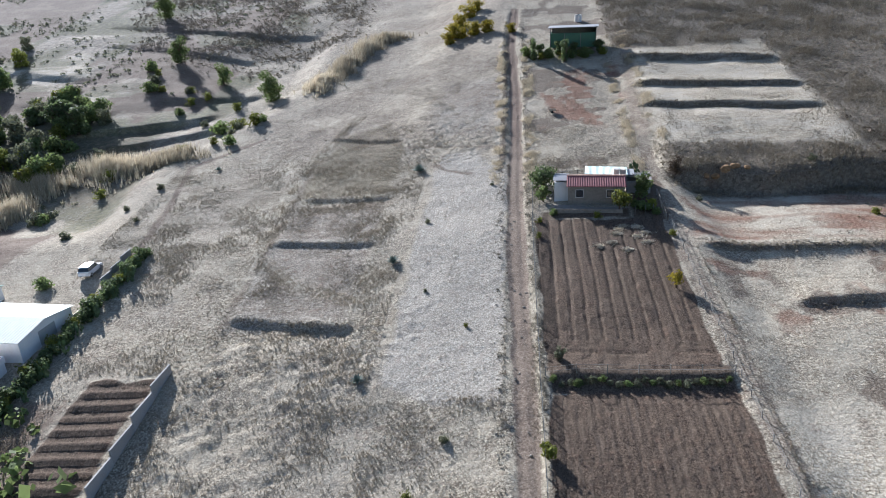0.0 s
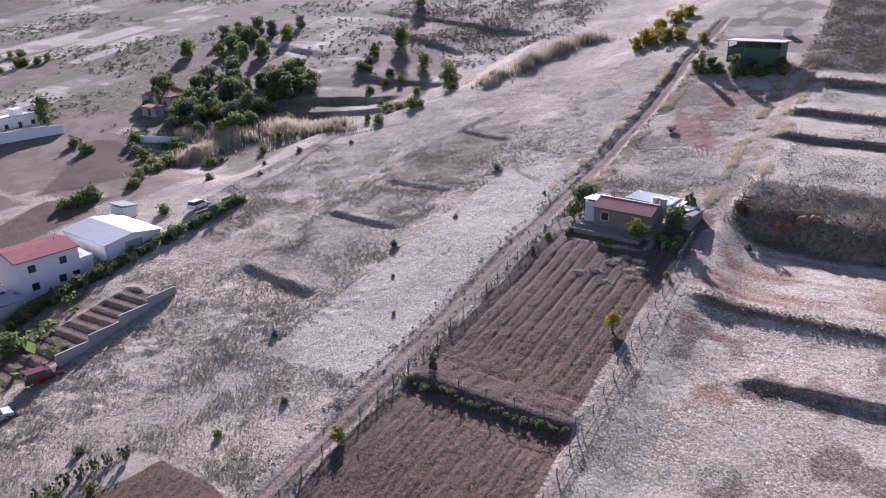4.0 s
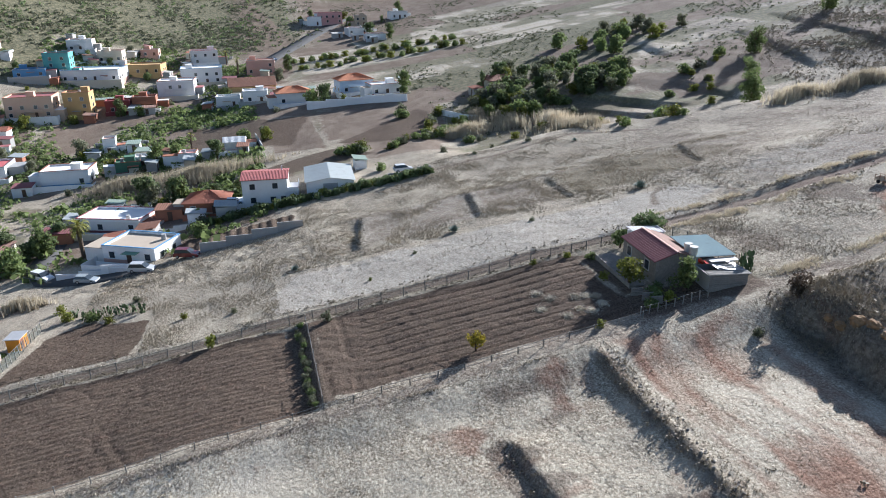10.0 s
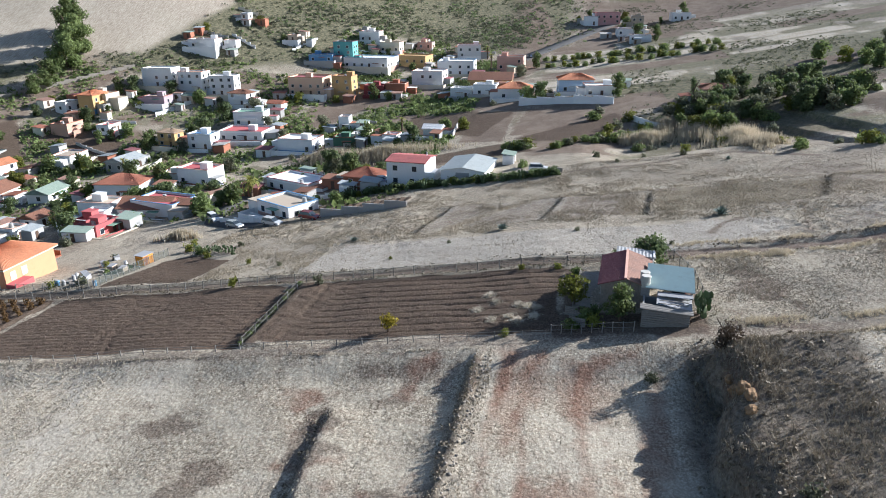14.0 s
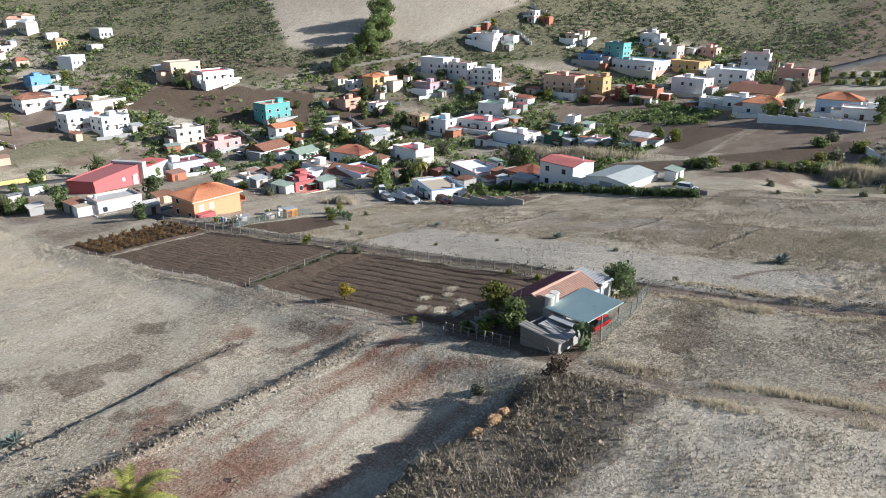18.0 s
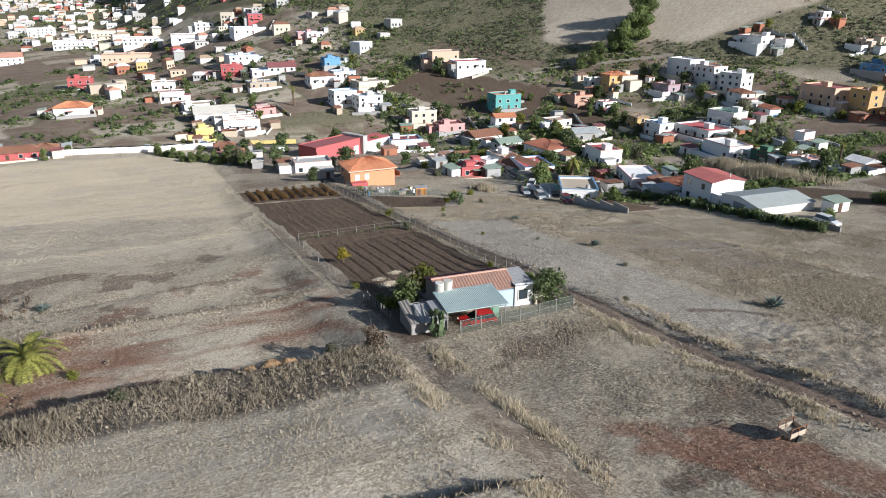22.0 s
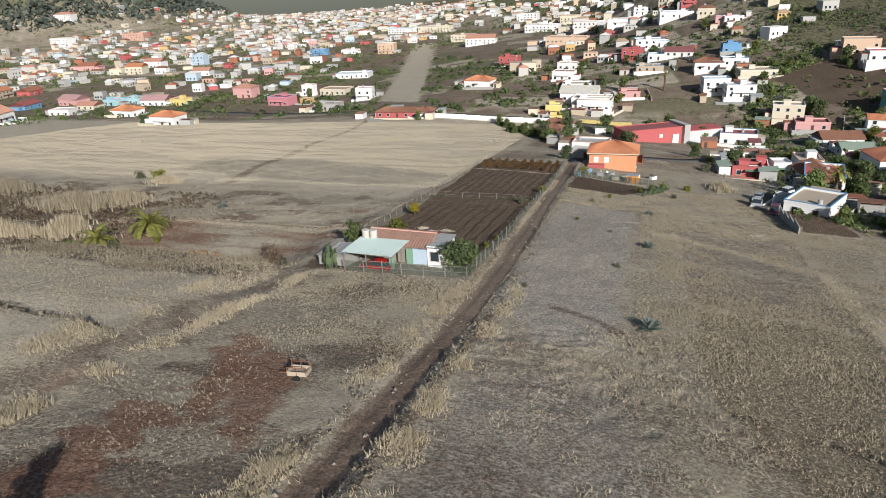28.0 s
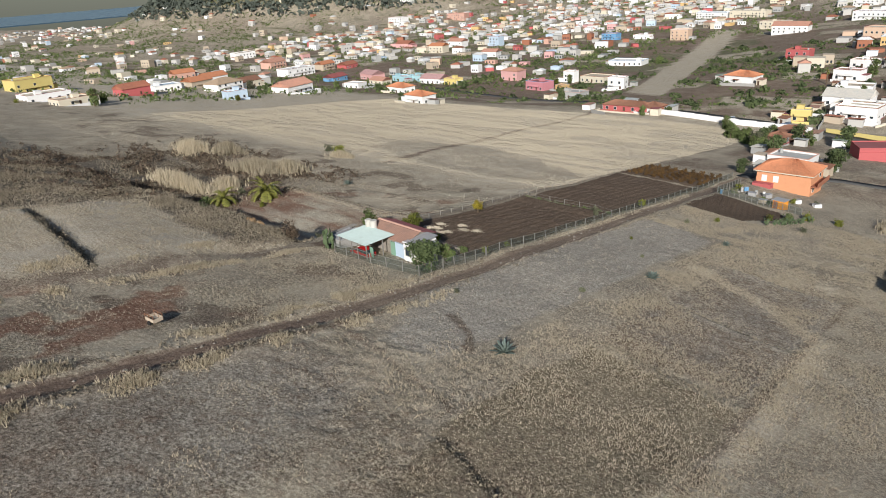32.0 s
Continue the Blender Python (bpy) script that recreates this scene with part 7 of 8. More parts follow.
for k in range(22):
    t = k / 21
    x, y = -84 + 12 * math.sin(t * 5) - 24 * t + _r.gauss(0, 3), 33 + 55 * t + _r.gauss(0, 4)
    plant(SHRUBS[(2, 0, 2, 1)[k % 4]], x, y, _r.uniform(0.9, 1.9), k * 71, "yellowish green bush on the gully terraces", "gully bushes")
for k in range(30):
    t = k / 29
    x, y = (-110 + 5 * t, -30 + 12 * t) if t < 0.5 else (-105.6 - 13 * (t - 0.5) * 2, -18 + 24 * (t - 0.5) * 2)
    plant(SHRUBS[(0, 0, 1, 2)[k % 4]], x + _r.uniform(-1.5, 1.5), y + _r.uniform(-1.5, 1.5), _r.uniform(0.9, 1.6), k * 47, "leafy green bush of the hedge along the valley lane", "valley hedge bushes")
for k in range(46):
    t = (k % 23) / 22
    x, y = -272 + 34 * (k // 23) * 0.6 + 6 * t + _r.uniform(-3, 3), -28 + 74 * t + _r.uniform(-2, 2)
    plant(SHRUBS[(0, 2)[k % 2]], x, y, _r.uniform(1.1, 1.9), k * 43, "green fruit bush in the orchard rows of the valley", "valley orchard rows")
BIGTREE = tree_proto(63, 9.0, 7.0, "leaf", "large bushy green tree standing alone at the gully", 2400, 0.3, low=0.04)
plant(BIGTREE, -80.0, 70.5, 0.9, 0, group="large trees")
plant(BIGTREE, -98, 84, 0.7, 90, "grey leafless-looking tree at the gully", "large trees")
plant(BIGTREE, -118, 101, 0.9, 200, group="large trees")
plant(BIGTREE, -145, 150, 1.1, 30, group="large trees")
CYPRESS = tree_proto(64, 8.0, 2.2, "leaf_dark", "dark slender cypress beside the brown-roofed house", 900, 0.25, low=0.08, limbs=2, round_=2.0)
plant(CYPRESS, -146.5, 21.5, 1.0)
EUCA = tree_proto(65, 20, 17, "leaf", "tall dark eucalyptus on the slope behind the village", 5200, 0.6, low=0.1)
for x, y, s in ((-204, -232, 0.85), (-192, -228, 0.75), (-176, -225, 0.55), (-214, -240, 0.9), (-168, -226, 0.4)):
    plant(EUCA, x, y, s, x * 3, group="eucalyptus trees")


def reed_bed(cx, cy, rx, ry, n, h, seed, label):
    rng = np.random.default_rng(seed)
    n = int(n * 1.8)
    a, q = rng.uniform(0, 2 * np.pi, n), np.abs(rng.normal(0, 0.55, n))
    q = q * (1 + 0.35 * np.sin(a * 3 + seed) + 0.2 * np.sin(a * 7 + seed))
    x, y = cx + rx * q * np.cos(a), cy + ry * q * np.sin(a)
    p = np.c_[x, y, height(x, y)]
    return blade_field("reed_bed", p, h * np.clip(1.05 - 0.2 * q ** 2, 0.4, 1) * rng.uniform(0.5, 1.15, n), 0.12, 0.08, MAT["reed"], label, "reeds", seed, 4)


for k, (x, y, rx, ry, n, h) in enumerate(((-104, 28, 9, 6, 900, 3.4), (-115, 19, 8, 5, 800, 3.2), (-113, 6, 3, 8, 800, 3.0), (-96, 27, 9, 2.5, 900, 2.6), (-124, 12, 6, 4, 500, 2.8), (-92, 31, 8, 4, 900, 3.0), (-66, 72, 3, 7, 900, 2.6), (-62, 86, 3.5, 8, 1000, 3.0), (-59, 100, 4, 8, 900, 3.0), (-54, 110, 6, 5, 600, 2.6), (-118, -66, 5, 14, 1500, 3.6), (-122, -86, 5, 10, 1100, 3.4),
                                      (74, -9, 11, 2.6, 1500, 3.0), (64, -14, 3, 3, 600, 2.8), (76, -30, 8, 3.5, 1500, 3.2), (69, -34, 4, 3, 700, 3.0), (107, -30, 5, 3.5, 900, 3.0), (99, -36, 4, 3, 700, 2.8), (76, -56, 3, 3, 300, 1.8), (-48, -92, 2.5, 4, 300, 2.0))):
    reed_bed(x, y, rx, ry, n, h, 300 + k, "bed of tall dry straw-coloured cane reeds")

# ---------------------------------------------------------------- green belt by the southern road and village trees
for k in range(40):
    t = _r.random()
    x, y = 26 - 26 * t + _r.uniform(-3.5, 3.5), -199 + 38 * t + _r.uniform(-3.5, 3.5)
    plant((SHRUBS[0], VILLAGE_TREES[0], SHRUBS[0], VILLAGE_TREES[3])[k % 4], x, y, _r.uniform(0.9, 1.5) if k % 2 == 0 else _r.uniform(0.45, 0.7), k * 29, "lush green shrub of the belt before the southern wall", "green belt shrubs")


def free(x, y, gap=1.0):
    if -66 < x < 60 and -112 < y < 140 or x > 30 and y > -200 and x < 160 or x > 60 and y > -30:
        return False
    return all(math.hypot(x - a, y - b) > c + gap for a, b, c in PLACES)


_made = 0
for k, (hx, hy, hr) in enumerate(sorted(PLACES, key=lambda p: math.hypot(p[0] + 100, p[1] + 110))):
    for j in range(4 if math.hypot(hx + 100, hy + 110) < 120 else 2):
        a, q = _r.uniform(0, 2 * math.pi), hr + _r.uniform(2.0, 7.0)
        x, y = hx + q * math.cos(a), hy + q * math.sin(a)
        if not free(x, y) or _made > 330:
            continue
        _made += 1
        i = _r.randrange(8)
        if i < 5:
            plant(VILLAGE_TREES[i], x, y, _r.uniform(0.6, 1.25), _r.uniform(0, 360), group="village trees")
        else:
            plant(SHRUBS[i - 5], x, y, _r.uniform(0.8, 1.5), _r.uniform(0, 360), group="village shrubs")


# ---------------------------------------------------------------- roads
MAT["asphalt"] = surface("worn_asphalt", (0.085, 0.083, 0.08), 0.9, vary=0.3, fine=3, relief=0.2, stains=0.4)


def lane(pts, width, label, lift=0.1):
    line = []
    for (ax, ay), (bx, by) in zip(pts[:-1], pts[1:]):
        n = max(1, int(math.hypot(bx - ax, by - ay) / 3))
        line += [(ax + (bx - ax) * k / n, ay + (by - ay) * k / n) for k in range(n)]
    line.append(pts[-1])
    v, f = [], []
    for k, (x, y) in enumerate(line):
        a, b = line[max(0, k - 1)], line[min(len(line) - 1, k + 1)]
        L = math.hypot(b[0] - a[0], b[1] - a[1])
        nx, ny = -(b[1] - a[1]) / L * width / 2, (b[0] - a[0]) / L * width / 2
        top = max(zat(x, y), zat(x + nx, y + ny), zat(x - nx, y - ny))
        za, zb = 0.4 * top + 0.6 * zat(x + nx, y + ny) + lift, 0.4 * top + 0.6 * zat(x - nx, y - ny) + lift
        v += [(x + nx, y + ny, za - 1.2), (x + nx, y + ny, za), (x - nx, y - ny, zb), (x - nx, y - ny, zb - 1.2)]
        if k:
            i = 4 * k
            f += [(i - 4, i - 3, i + 1, i), (i - 3, i - 2, i + 2, i + 1), (i - 2, i - 1, i + 3, i + 2)]
    return tagged(new("road", mesh_of("road", v, f, MAT["asphalt"])), label, "road", kind="structure")


lane([(240, -262), (160, -246), (95, -226), (54, -216), (10, -213.5), (-28, -206), (-60, -196), (-88, -184)], 5.5, "narrow asphalt road beside the southern wall")
lane([(-88, -160), (-91, -184), (-87, -233), (-70, -292), (-38, -345), (-10, -420)], 5.0, "village street of worn asphalt")
lane([(-225, -72), (-250, -56), (-278, -43), (-333, -16), (-380, 10)], 8.0, "broad asphalt street climbing past the upper houses")
lane([(-96, -62), (-99, -76), (-92, -94), (-70, -95), (-60, -91), (-55.5, -83), (-53.2, -71)], 4.0, "narrow lane beside the parked cars")
lane([(-88, -160), (-60, -150), (-42, -132), (-14, -124), (-12, -110)], 3.6, "lane from the orange house to the village")

# ---------------------------------------------------------------- far town: too many houses to count
def far_town():
    rng = np.random.default_rng(77)
    groups = {}
    cols = ["white"] * 8 + ["dull"] * 20 + ["cream"] * 7 + ["tan"] * 4 + ["grey"] * 4 + ["salmon", "tan", "pink", "peach", "grey", "rust", "ochre", "paleblue", "red"]
    tops = ["rust", "salmon", "white", "tan", "brown", "white"]
    for _ in range(5600):
        if rng.random() < 0.6:
            x, y = rng.uniform(-120, 700), -rng.uniform(330, 1500)
        else:
            x, y = rng.uniform(240, 2400), -rng.uniform(40, 1700)
        if x < 420 and y > -330 and x > 0 and not (x > 250 and y < -120):
            continue
        if 70 < x < 205 and -610 < y < -215 or float(vnoise(x, y, 55, 31)) < rng.uniform(-0.9, 0.5):
            continue
        if float(slope(x, y)) > (5 if x > 700 else 60) or any(math.hypot(x - a, y - b) < c + 8 for a, b, c in PLACES):
            continue
        w, d, h = rng.uniform(5, 10.5), rng.uniform(4.5, 8), rng.choice([2.6, 2.8, 4.8, 5.2, 7.5], p=[0.4, 0.25, 0.2, 0.12, 0.03])
        a = rng.normal(0.15, 0.2) + (math.pi / 2 if rng.random() < 0.4 else 0)
        z = zat(x, y)
        c, s = math.cos(a), math.sin(a)
        P = lambda u, v, q: (x + u * c - v * s, y + u * s + v * c, z + q)
        g = groups.setdefault(str(rng.choice(cols)), ([], []))
        i = len(g[0])
        g[0].extend(P(u, v, q) for q in (-3, h) for u, v in ((-w / 2, -d / 2), (w / 2, -d / 2), (w / 2, d / 2), (-w / 2, d / 2)))
        g[1].extend(tuple(i + k for k in f) for f in ((4, 5, 6, 7), (0, 1, 5, 4), (1, 2, 6, 5), (2, 3, 7, 6), (3, 0, 4, 7)))
        if rng.random() < 0.35:
            r = groups.setdefault("roof_" + str(rng.choice(tops)), ([], []))
            i = len(r[0])
            W, D = w / 2 + 0.4, d / 2 + 0.4
            r[0].extend((P(-W, -D, h), P(W, -D, h), P(W, D, h), P(-W, D, h), P(-W * 0.5, 0, h + 1.5), P(W * 0.5, 0, h + 1.5)))
            r[1].extend(tuple(i + k for k in f) for f in ((0, 1, 5, 4), (2, 3, 4, 5), (1, 2, 5, 5), (3, 0, 4, 4)))
        wdw = groups.setdefault("openings", ([], []))
        for fl in range(int(h // 2.8)):
            for u in (-0.28, 0.05, 0.3):
                for v in (-d / 2 - 0.06, d / 2 + 0.06):
                    i = len(wdw[0])
                    q = fl * 2.9 + 0.9
                    wdw[0].extend((P(u * w - 0.5, v, q), P(u * w + 0.5, v, q), P(u * w + 0.5, v, q + 1.3), P(u * w - 0.5, v, q + 1.3)))
                    wdw[1].append((i, i + 1, i + 2, i + 3))
    top = tagged(new("distant_town"), "distant town of pale flat and tiled houses spread over the plain", "town", kind="stuff")
    for name, (v, f) in groups.items():
        if name == "openings":
            me, mat, nm = None, MAT["glass"], "windows"
        elif name.startswith("roof_"):
            mat, nm = ROOF[name[5:]], "roofs"
        else:
            mat, nm = MAT[name], "walls"
        me = bpy.data.meshes.new(nm)
        me.from_pydata(v, [], [tuple(dict.fromkeys(q)) for q in f])
        me.materials.append(mat)
        ob = new(nm, me)
        ob.parent = top
        ob["kind"] = "stuff"


far_town()


def clump_stuff(name, pts, size, mat, label, category, seed, leaves=9, flat=0.7):
    """Low bushy clumps of a few leaf sprays each, as one mesh."""
    rng = np.random.default_rng(seed)
    n = len(pts)
    s = np.repeat(size * rng.uniform(0.5, 1.5, n), leaves)[:, None]
    d = rng.normal(size=(n * leaves, 3))
    d[:, 2] = np.abs(d[:, 2])
    d /= np.linalg.norm(d, axis=1)[:, None]
    p = np.repeat(pts, leaves, 0) + d * s * np.array([1, 1, flat]) * rng.uniform(0.5, 1.0, (n * leaves, 1))
    nn = d + rng.normal(size=d.shape) * 0.5
    nn /= np.linalg.norm(nn, axis=1)[:, None]
    a = np.cross(nn, rng.normal(size=d.shape))
    a /= np.linalg.norm(a, axis=1)[:, None]
    b = np.cross(nn, a)
    q = s * rng.uniform(0.2, 0.45, (n * leaves, 1))
    v = np.stack([p - a * q, p - b * q * 0.7, p + a * q, p + b * q * 0.7], 1).reshape(-1, 3)
    return tagged(new(name, mesh_of(name, v, np.arange(len(v)).reshape(-1, 4), mat)), label, category, kind="stuff")


# bushes on the hill behind the village and trees of the far town
_g = np.random.default_rng(5)
bushy = lambda x, y: hillside(x, y) * (1 - inside(x, y, [(-218, -210), (-285, -195), (-340, -260), (-240, -390), (-172, -264)], 4.0)) * np.clip(0.55 + vnoise(x, y, 18, 41), 0.1, 1) * (1 - village_plots(x, y))
clump_stuff("hillside_bushes", scatter(_g, 62000, -520, -80, -560, 0, bushy), 1.15, MAT["leaf_grey"], "low grey-green bushes covering the hill behind the village", "bushes", 1, 9)
clump_stuff("hillside_bushes", scatter(_g, 22000, -520, -80, -560, 0, bushy), 1.3, MAT["leaf_dark"], "dark green bushes covering the hill behind the village", "bushes", 2, 9)
plain = lambda x, y: np.clip(0.5 + vnoise(x, y, 35, 42), 0, 1) * (1 - box_of(x, y, -60, 175, -560, 60)) * (1 - box_of(x, y, 0, 240, -200, 60))
clump_stuff("town_trees", scatter(_g, 60000, -120, 1500, -1300, -60, plain), 2.0, MAT["leaf"], "scattered dark trees between the distant houses", "trees", 3, 8, 1.0)
gardens = lambda x, y: np.clip(0.42 + vnoise(x, y, 16, 43), 0, 1) * sm(-62, -75, x - 0.0 * y) * (1 - hillside(x, y)) * (1 - village_plots(x, y))
clump_stuff("garden_growth", scatter(_g, 46000, -330, -60, -330, -50, lambda x, y: gardens(x, y) * np.array([free(a, b, -1.0) for a, b in zip(x, y)])), 1.1, MAT["leaf"], "low green growth in the village gardens", "bushes", 4, 8)
clump_stuff("garden_growth", scatter(_g, 7000, -330, -60, -330, -50, lambda x, y: gardens(x, y) * np.array([free(a, b, 0.3) for a, b in zip(x, y)])), 1.7, MAT["leaf"], "taller dark green growth between the village houses", "bushes", 14, 14, 0.9)
west = lambda x, y: np.clip(0.15 + vnoise(x, y, 22, 44), 0, 1) * sm(-98, -115, x)
clump_stuff("valley_bushes", scatter(_g, 30000, -420, -98, 5, 330, west), 0.8, MAT["leaf_grey"], "scattered grey-green bushes on the slopes across the gully", "bushes", 5, 8)

south_gardens = lambda x, y: np.clip(0.25 + vnoise(x, y, 20, 75), 0, 1) * (1 - inside(x, y, STRIP, 2.0)) * (1 - village_plots(x, y)) * np.array([all(abs(a - p[0]) + abs(b - p[1]) > p[2] * 1.5 for p in PLACES) for a, b in zip(x, y)])
clump_stuff("garden_growth", scatter(_g, 9000, -75, 260, -480, -216, south_gardens), 1.1, MAT["leaf"], "green garden growth among the southern houses", "bushes", 24, 9)
clump_stuff("garden_growth", scatter(_g, 1500, -75, 260, -480, -216, south_gardens), 2.1, MAT["leaf_dark"], "dark green garden trees among the southern houses", "trees", 25, 30, 1.0)


# low walls between the plots of the village
def garden_wall(x, y, turn, length, h, mat, label):
    ob = thing("garden_wall", x, y, turn, None, label, "wall", "garden walls")
    o, c, s = ob.matrix_world.translation.copy(), math.cos(radians(turn)), math.sin(radians(turn))
    n = max(2, int(length / 3))
    bm = bmesh.new()
    for k in range(n):
        u0, u1 = -length / 2 + length * k / n, -length / 2 + length * (k + 1) / n
        z = max(zat(x + u0 * c, y + u0 * s), zat(x + u1 * c, y + u1 * s)) - o.z
        box(bm, u0, u1, -0.1, 0.1, z - 1.8, z + h)
    part("wall", bm, MAT[mat], ob)
    bm = bmesh.new()
    for k in range(n):
        u0, u1 = -length / 2 + length * k / n, -length / 2 + length * (k + 1) / n
        z = max(zat(x + u0 * c, y + u0 * s), zat(x + u1 * c, y + u1 * s)) - o.z
        box(bm, u0, u1 - 0.02, -0.15, 0.15, z + h, z + h + 0.07)
    part("coping", bm, MAT["grey"], ob)


for _k, (_x, _y, _q) in enumerate(sorted(PLACES, key=lambda p: math.hypot(p[0] + 60, p[1] + 150))[:150]):
    if _k % 2:
        continue
    _a = _r.choice((8, 98, -20, 70)) + _r.uniform(-8, 8)
    _u, _v = _x + math.cos(radians(_a + 90)) * (_q + 3.5), _y + math.sin(radians(_a + 90)) * (_q + 3.5)
    _l = _r.uniform(9, 22)
    if _u > -68 and _v > -125 or _v > -45 or any(math.hypot(_u + w * math.cos(radians(_a)) - p[0], _v + w * math.sin(radians(_a)) - p[1]) < p[2] * 0.95 for p in PLACES for w in (-_l / 2, -_l / 4, 0, _l / 4, _l / 2)):
        continue
    garden_wall(_u, _v, _a, _l, _r.uniform(0.7, 1.4), ("white", "grey", "concrete", "white", "cream")[_k % 5], ("white rendered", "grey block", "bare concrete", "white rendered", "cream painted")[_k % 5] + " low wall between garden plots")

# small sheds, garages and lean-tos between the houses
def small_shed(x, y, rz, w, d, h, wall, top, label):
    ob = thing("shed", x, y, rz, None, label, "shed", "sheds of the village")
    part("wall", solid((-w / 2, w / 2, -d / 2, d / 2, -1.5, h)), MAT[wall], ob)
    bm = bmesh.new()
    vs = [bm.verts.new(p) for p in ((-w / 2 - 0.25, -d / 2 - 0.3, h), (w / 2 + 0.25, -d / 2 - 0.3, h), (w / 2 + 0.25, d / 2 + 0.3, h + 0.45), (-w / 2 - 0.25, d / 2 + 0.3, h + 0.45))]
    vt = [bm.verts.new(q.co + Vector((0, 0, 0.1))) for q in vs]
    for f in ((0, 1, 2, 3), (1, 0, 4, 5), (2, 1, 5, 6), (3, 2, 6, 7), (0, 3, 7, 4), (7, 6, 5, 4)):
        bm.faces.new([(vs + vt)[i] for i in f][::-1])
    tile_ridges(bm, vt[0].co.copy(), vt[1].co.copy(), vt[2].co.copy(), vt[3].co.copy(), 0.5)
    part("roof", bm, ROOF[top], ob)
    dr = new("door", DOOR)
    dr.parent, dr.matrix_local = ob, pose(_r.uniform(-0.25, 0.25) * w, -d / 2, 1.03)


_shed = 0
for _k, (_x, _y, _q) in enumerate(sorted(PLACES, key=lambda p: math.hypot(p[0] + 100, p[1] + 130))[:120]):
    for _j in range(2):
        _a, _s = _r.uniform(0, 2 * math.pi), _q + _r.uniform(2.5, 5.5)
        _u, _v = _x + _s * math.cos(_a), _y + _s * math.sin(_a)
        if not free(_u, _v, 1.6) or float(village_plots(np.array([_u]), np.array([_v]))[0]) > 0.3:
            continue
        PLACES.append((_u, _v, 2.6))
        _w, _t = _r.choice(("white", "grey", "cream", "concrete", "dull", "tan", "rust")), _r.choice(("rust", "grey", "brown", "dusty", "cream", "maroon", "green"))
        small_shed(_u, _v, _r.choice((0, 90, 180, 85, 175)) + _r.uniform(-8, 8), _r.uniform(3, 6), _r.uniform(2.6, 4.2), _r.uniform(2.1, 2.7), _w, _t, f"low {_w} shed with sloping {_t} roof between the houses")

# dead shrubs on the banks and in the hollow
def shrubland(x, y):
    a = sm(11, 14, x) * sm(0, 3, y) * sm(17, 14, y + 0.12 * (x - 12))
    b = sm(45, 49, x) * sm(-2, 4, y - 0.6 * soft(x - 95, 8))
    c = np.exp(-((x - 80) / 30) ** 4 - ((y + 12) / 24) ** 4)
    d = sm(66, 72, y) * sm(8, 14, x)
    e = sum(np.exp(-((y - q + 0.12 * (x - 12)) / 0.9) ** 2) * span(x, 13, 46) for q in (33.5, 46, 62))
    return np.clip(np.maximum.reduce([a, b, c, d, e]), 0, 1) * np.clip(0.55 + 0.8 * vnoise(x, y, 5, 61), 0.15, 1)


hollow = lambda x, y: np.exp(-((x - 84) / 34) ** 4 - ((y + 12) / 30) ** 4)
clump_stuff("brambles", scatter(_g, 16000, 45, 130, -45, 25, lambda x, y: hollow(x, y) * np.clip(0.5 + vnoise(x, y, 6, 74), 0, 1)), 0.6, MAT["bramble"], "dark brown brambles filling the hollow beside the palms", "scrub", 20, 7, 0.9)
clump_stuff("dead_shrubs", scatter(_g, 52000, 10, 130, -40, 150, lambda x, y: shrubland(x, y) * (1 - 0.8 * hollow(x, y))), 0.36, MAT["shrub"], "grey-brown dead shrubs covering the banks and the hollow", "scrub", 6, 8, 0.9)


# withered grass tufts
def grassland(x, y):
    k = 1 - box_of(x, y, -10.6, 10, -107, -11) - box_of(x, y, -15, -12.2, -112, 110) - box_of(x, y, -31, -14.5, -86, -69) - box_of(x, y, -10.6, 9, -12, 3.8)
    k = k * (1 - 0.93 * box_of(x, y, -30.5, -15.3, -51, 20)) * (1 - box_of(x, y, 8.2, 11.6, -75, 60)) * (1 - 0.95 * box_of(x, y, 11, 52, -17.5, 1)) * (1 - 0.6 * inside(x, y, [(-12, 30), (4, 31), (13, 42), (13, 66), (-11, 66)], 3.0))
    k = k * (1 - box_of(x, y, 12, 70, -90, -20))
    k = k * (1 - sm(-72, -78, x) * sm(-16, -22, y)) * (1 - 0.9 * box_of(x, y, -68, -57, -80, -45))
    k = k * (1 - 0.55 * sm(-15, -18, x) * sm(14, 30, y))
    return np.clip(k, 0, 1) * (1 - 0.35 * sm(5, 25, y)) * np.clip(0.5 + 0.55 * vnoise(x, y, 3, 45) + 0.12 * vnoise(x, y, 14, 46), 0.05, 1)


_p = scatter(_g, 700000, -84, 62, -80, 82, grassland)
blade_field("grass_tufts", _p, (0.11 + 0.2 * np.clip(vnoise(_p[:, 0], _p[:, 1], 6, 47) + 0.4, 0, 1)) * (1 - 0.35 * sm(8, 30, _p[:, 1])), 0.42, 0.032, MAT["straw"], "tufts of withered straw-coloured grass over the fields", "grass", 8, 3)
_p = scatter(_g, 210000, 10, 125, -45, 130, lambda x, y: 0.9 * shrubland(x, y) * (1 - 0.7 * np.exp(-((x - 84) / 34) ** 4 - ((y + 12) / 30) ** 4)))
blade_field("tall_dry_grass", _p, 0.35 + 0.55 * np.clip(vnoise(_p[:, 0], _p[:, 1], 3.5, 48) + 0.3, 0, 1), 0.45, 0.035, MAT["shrub"], "taller dry grass on the terraces and banks", "grass", 9, 3)

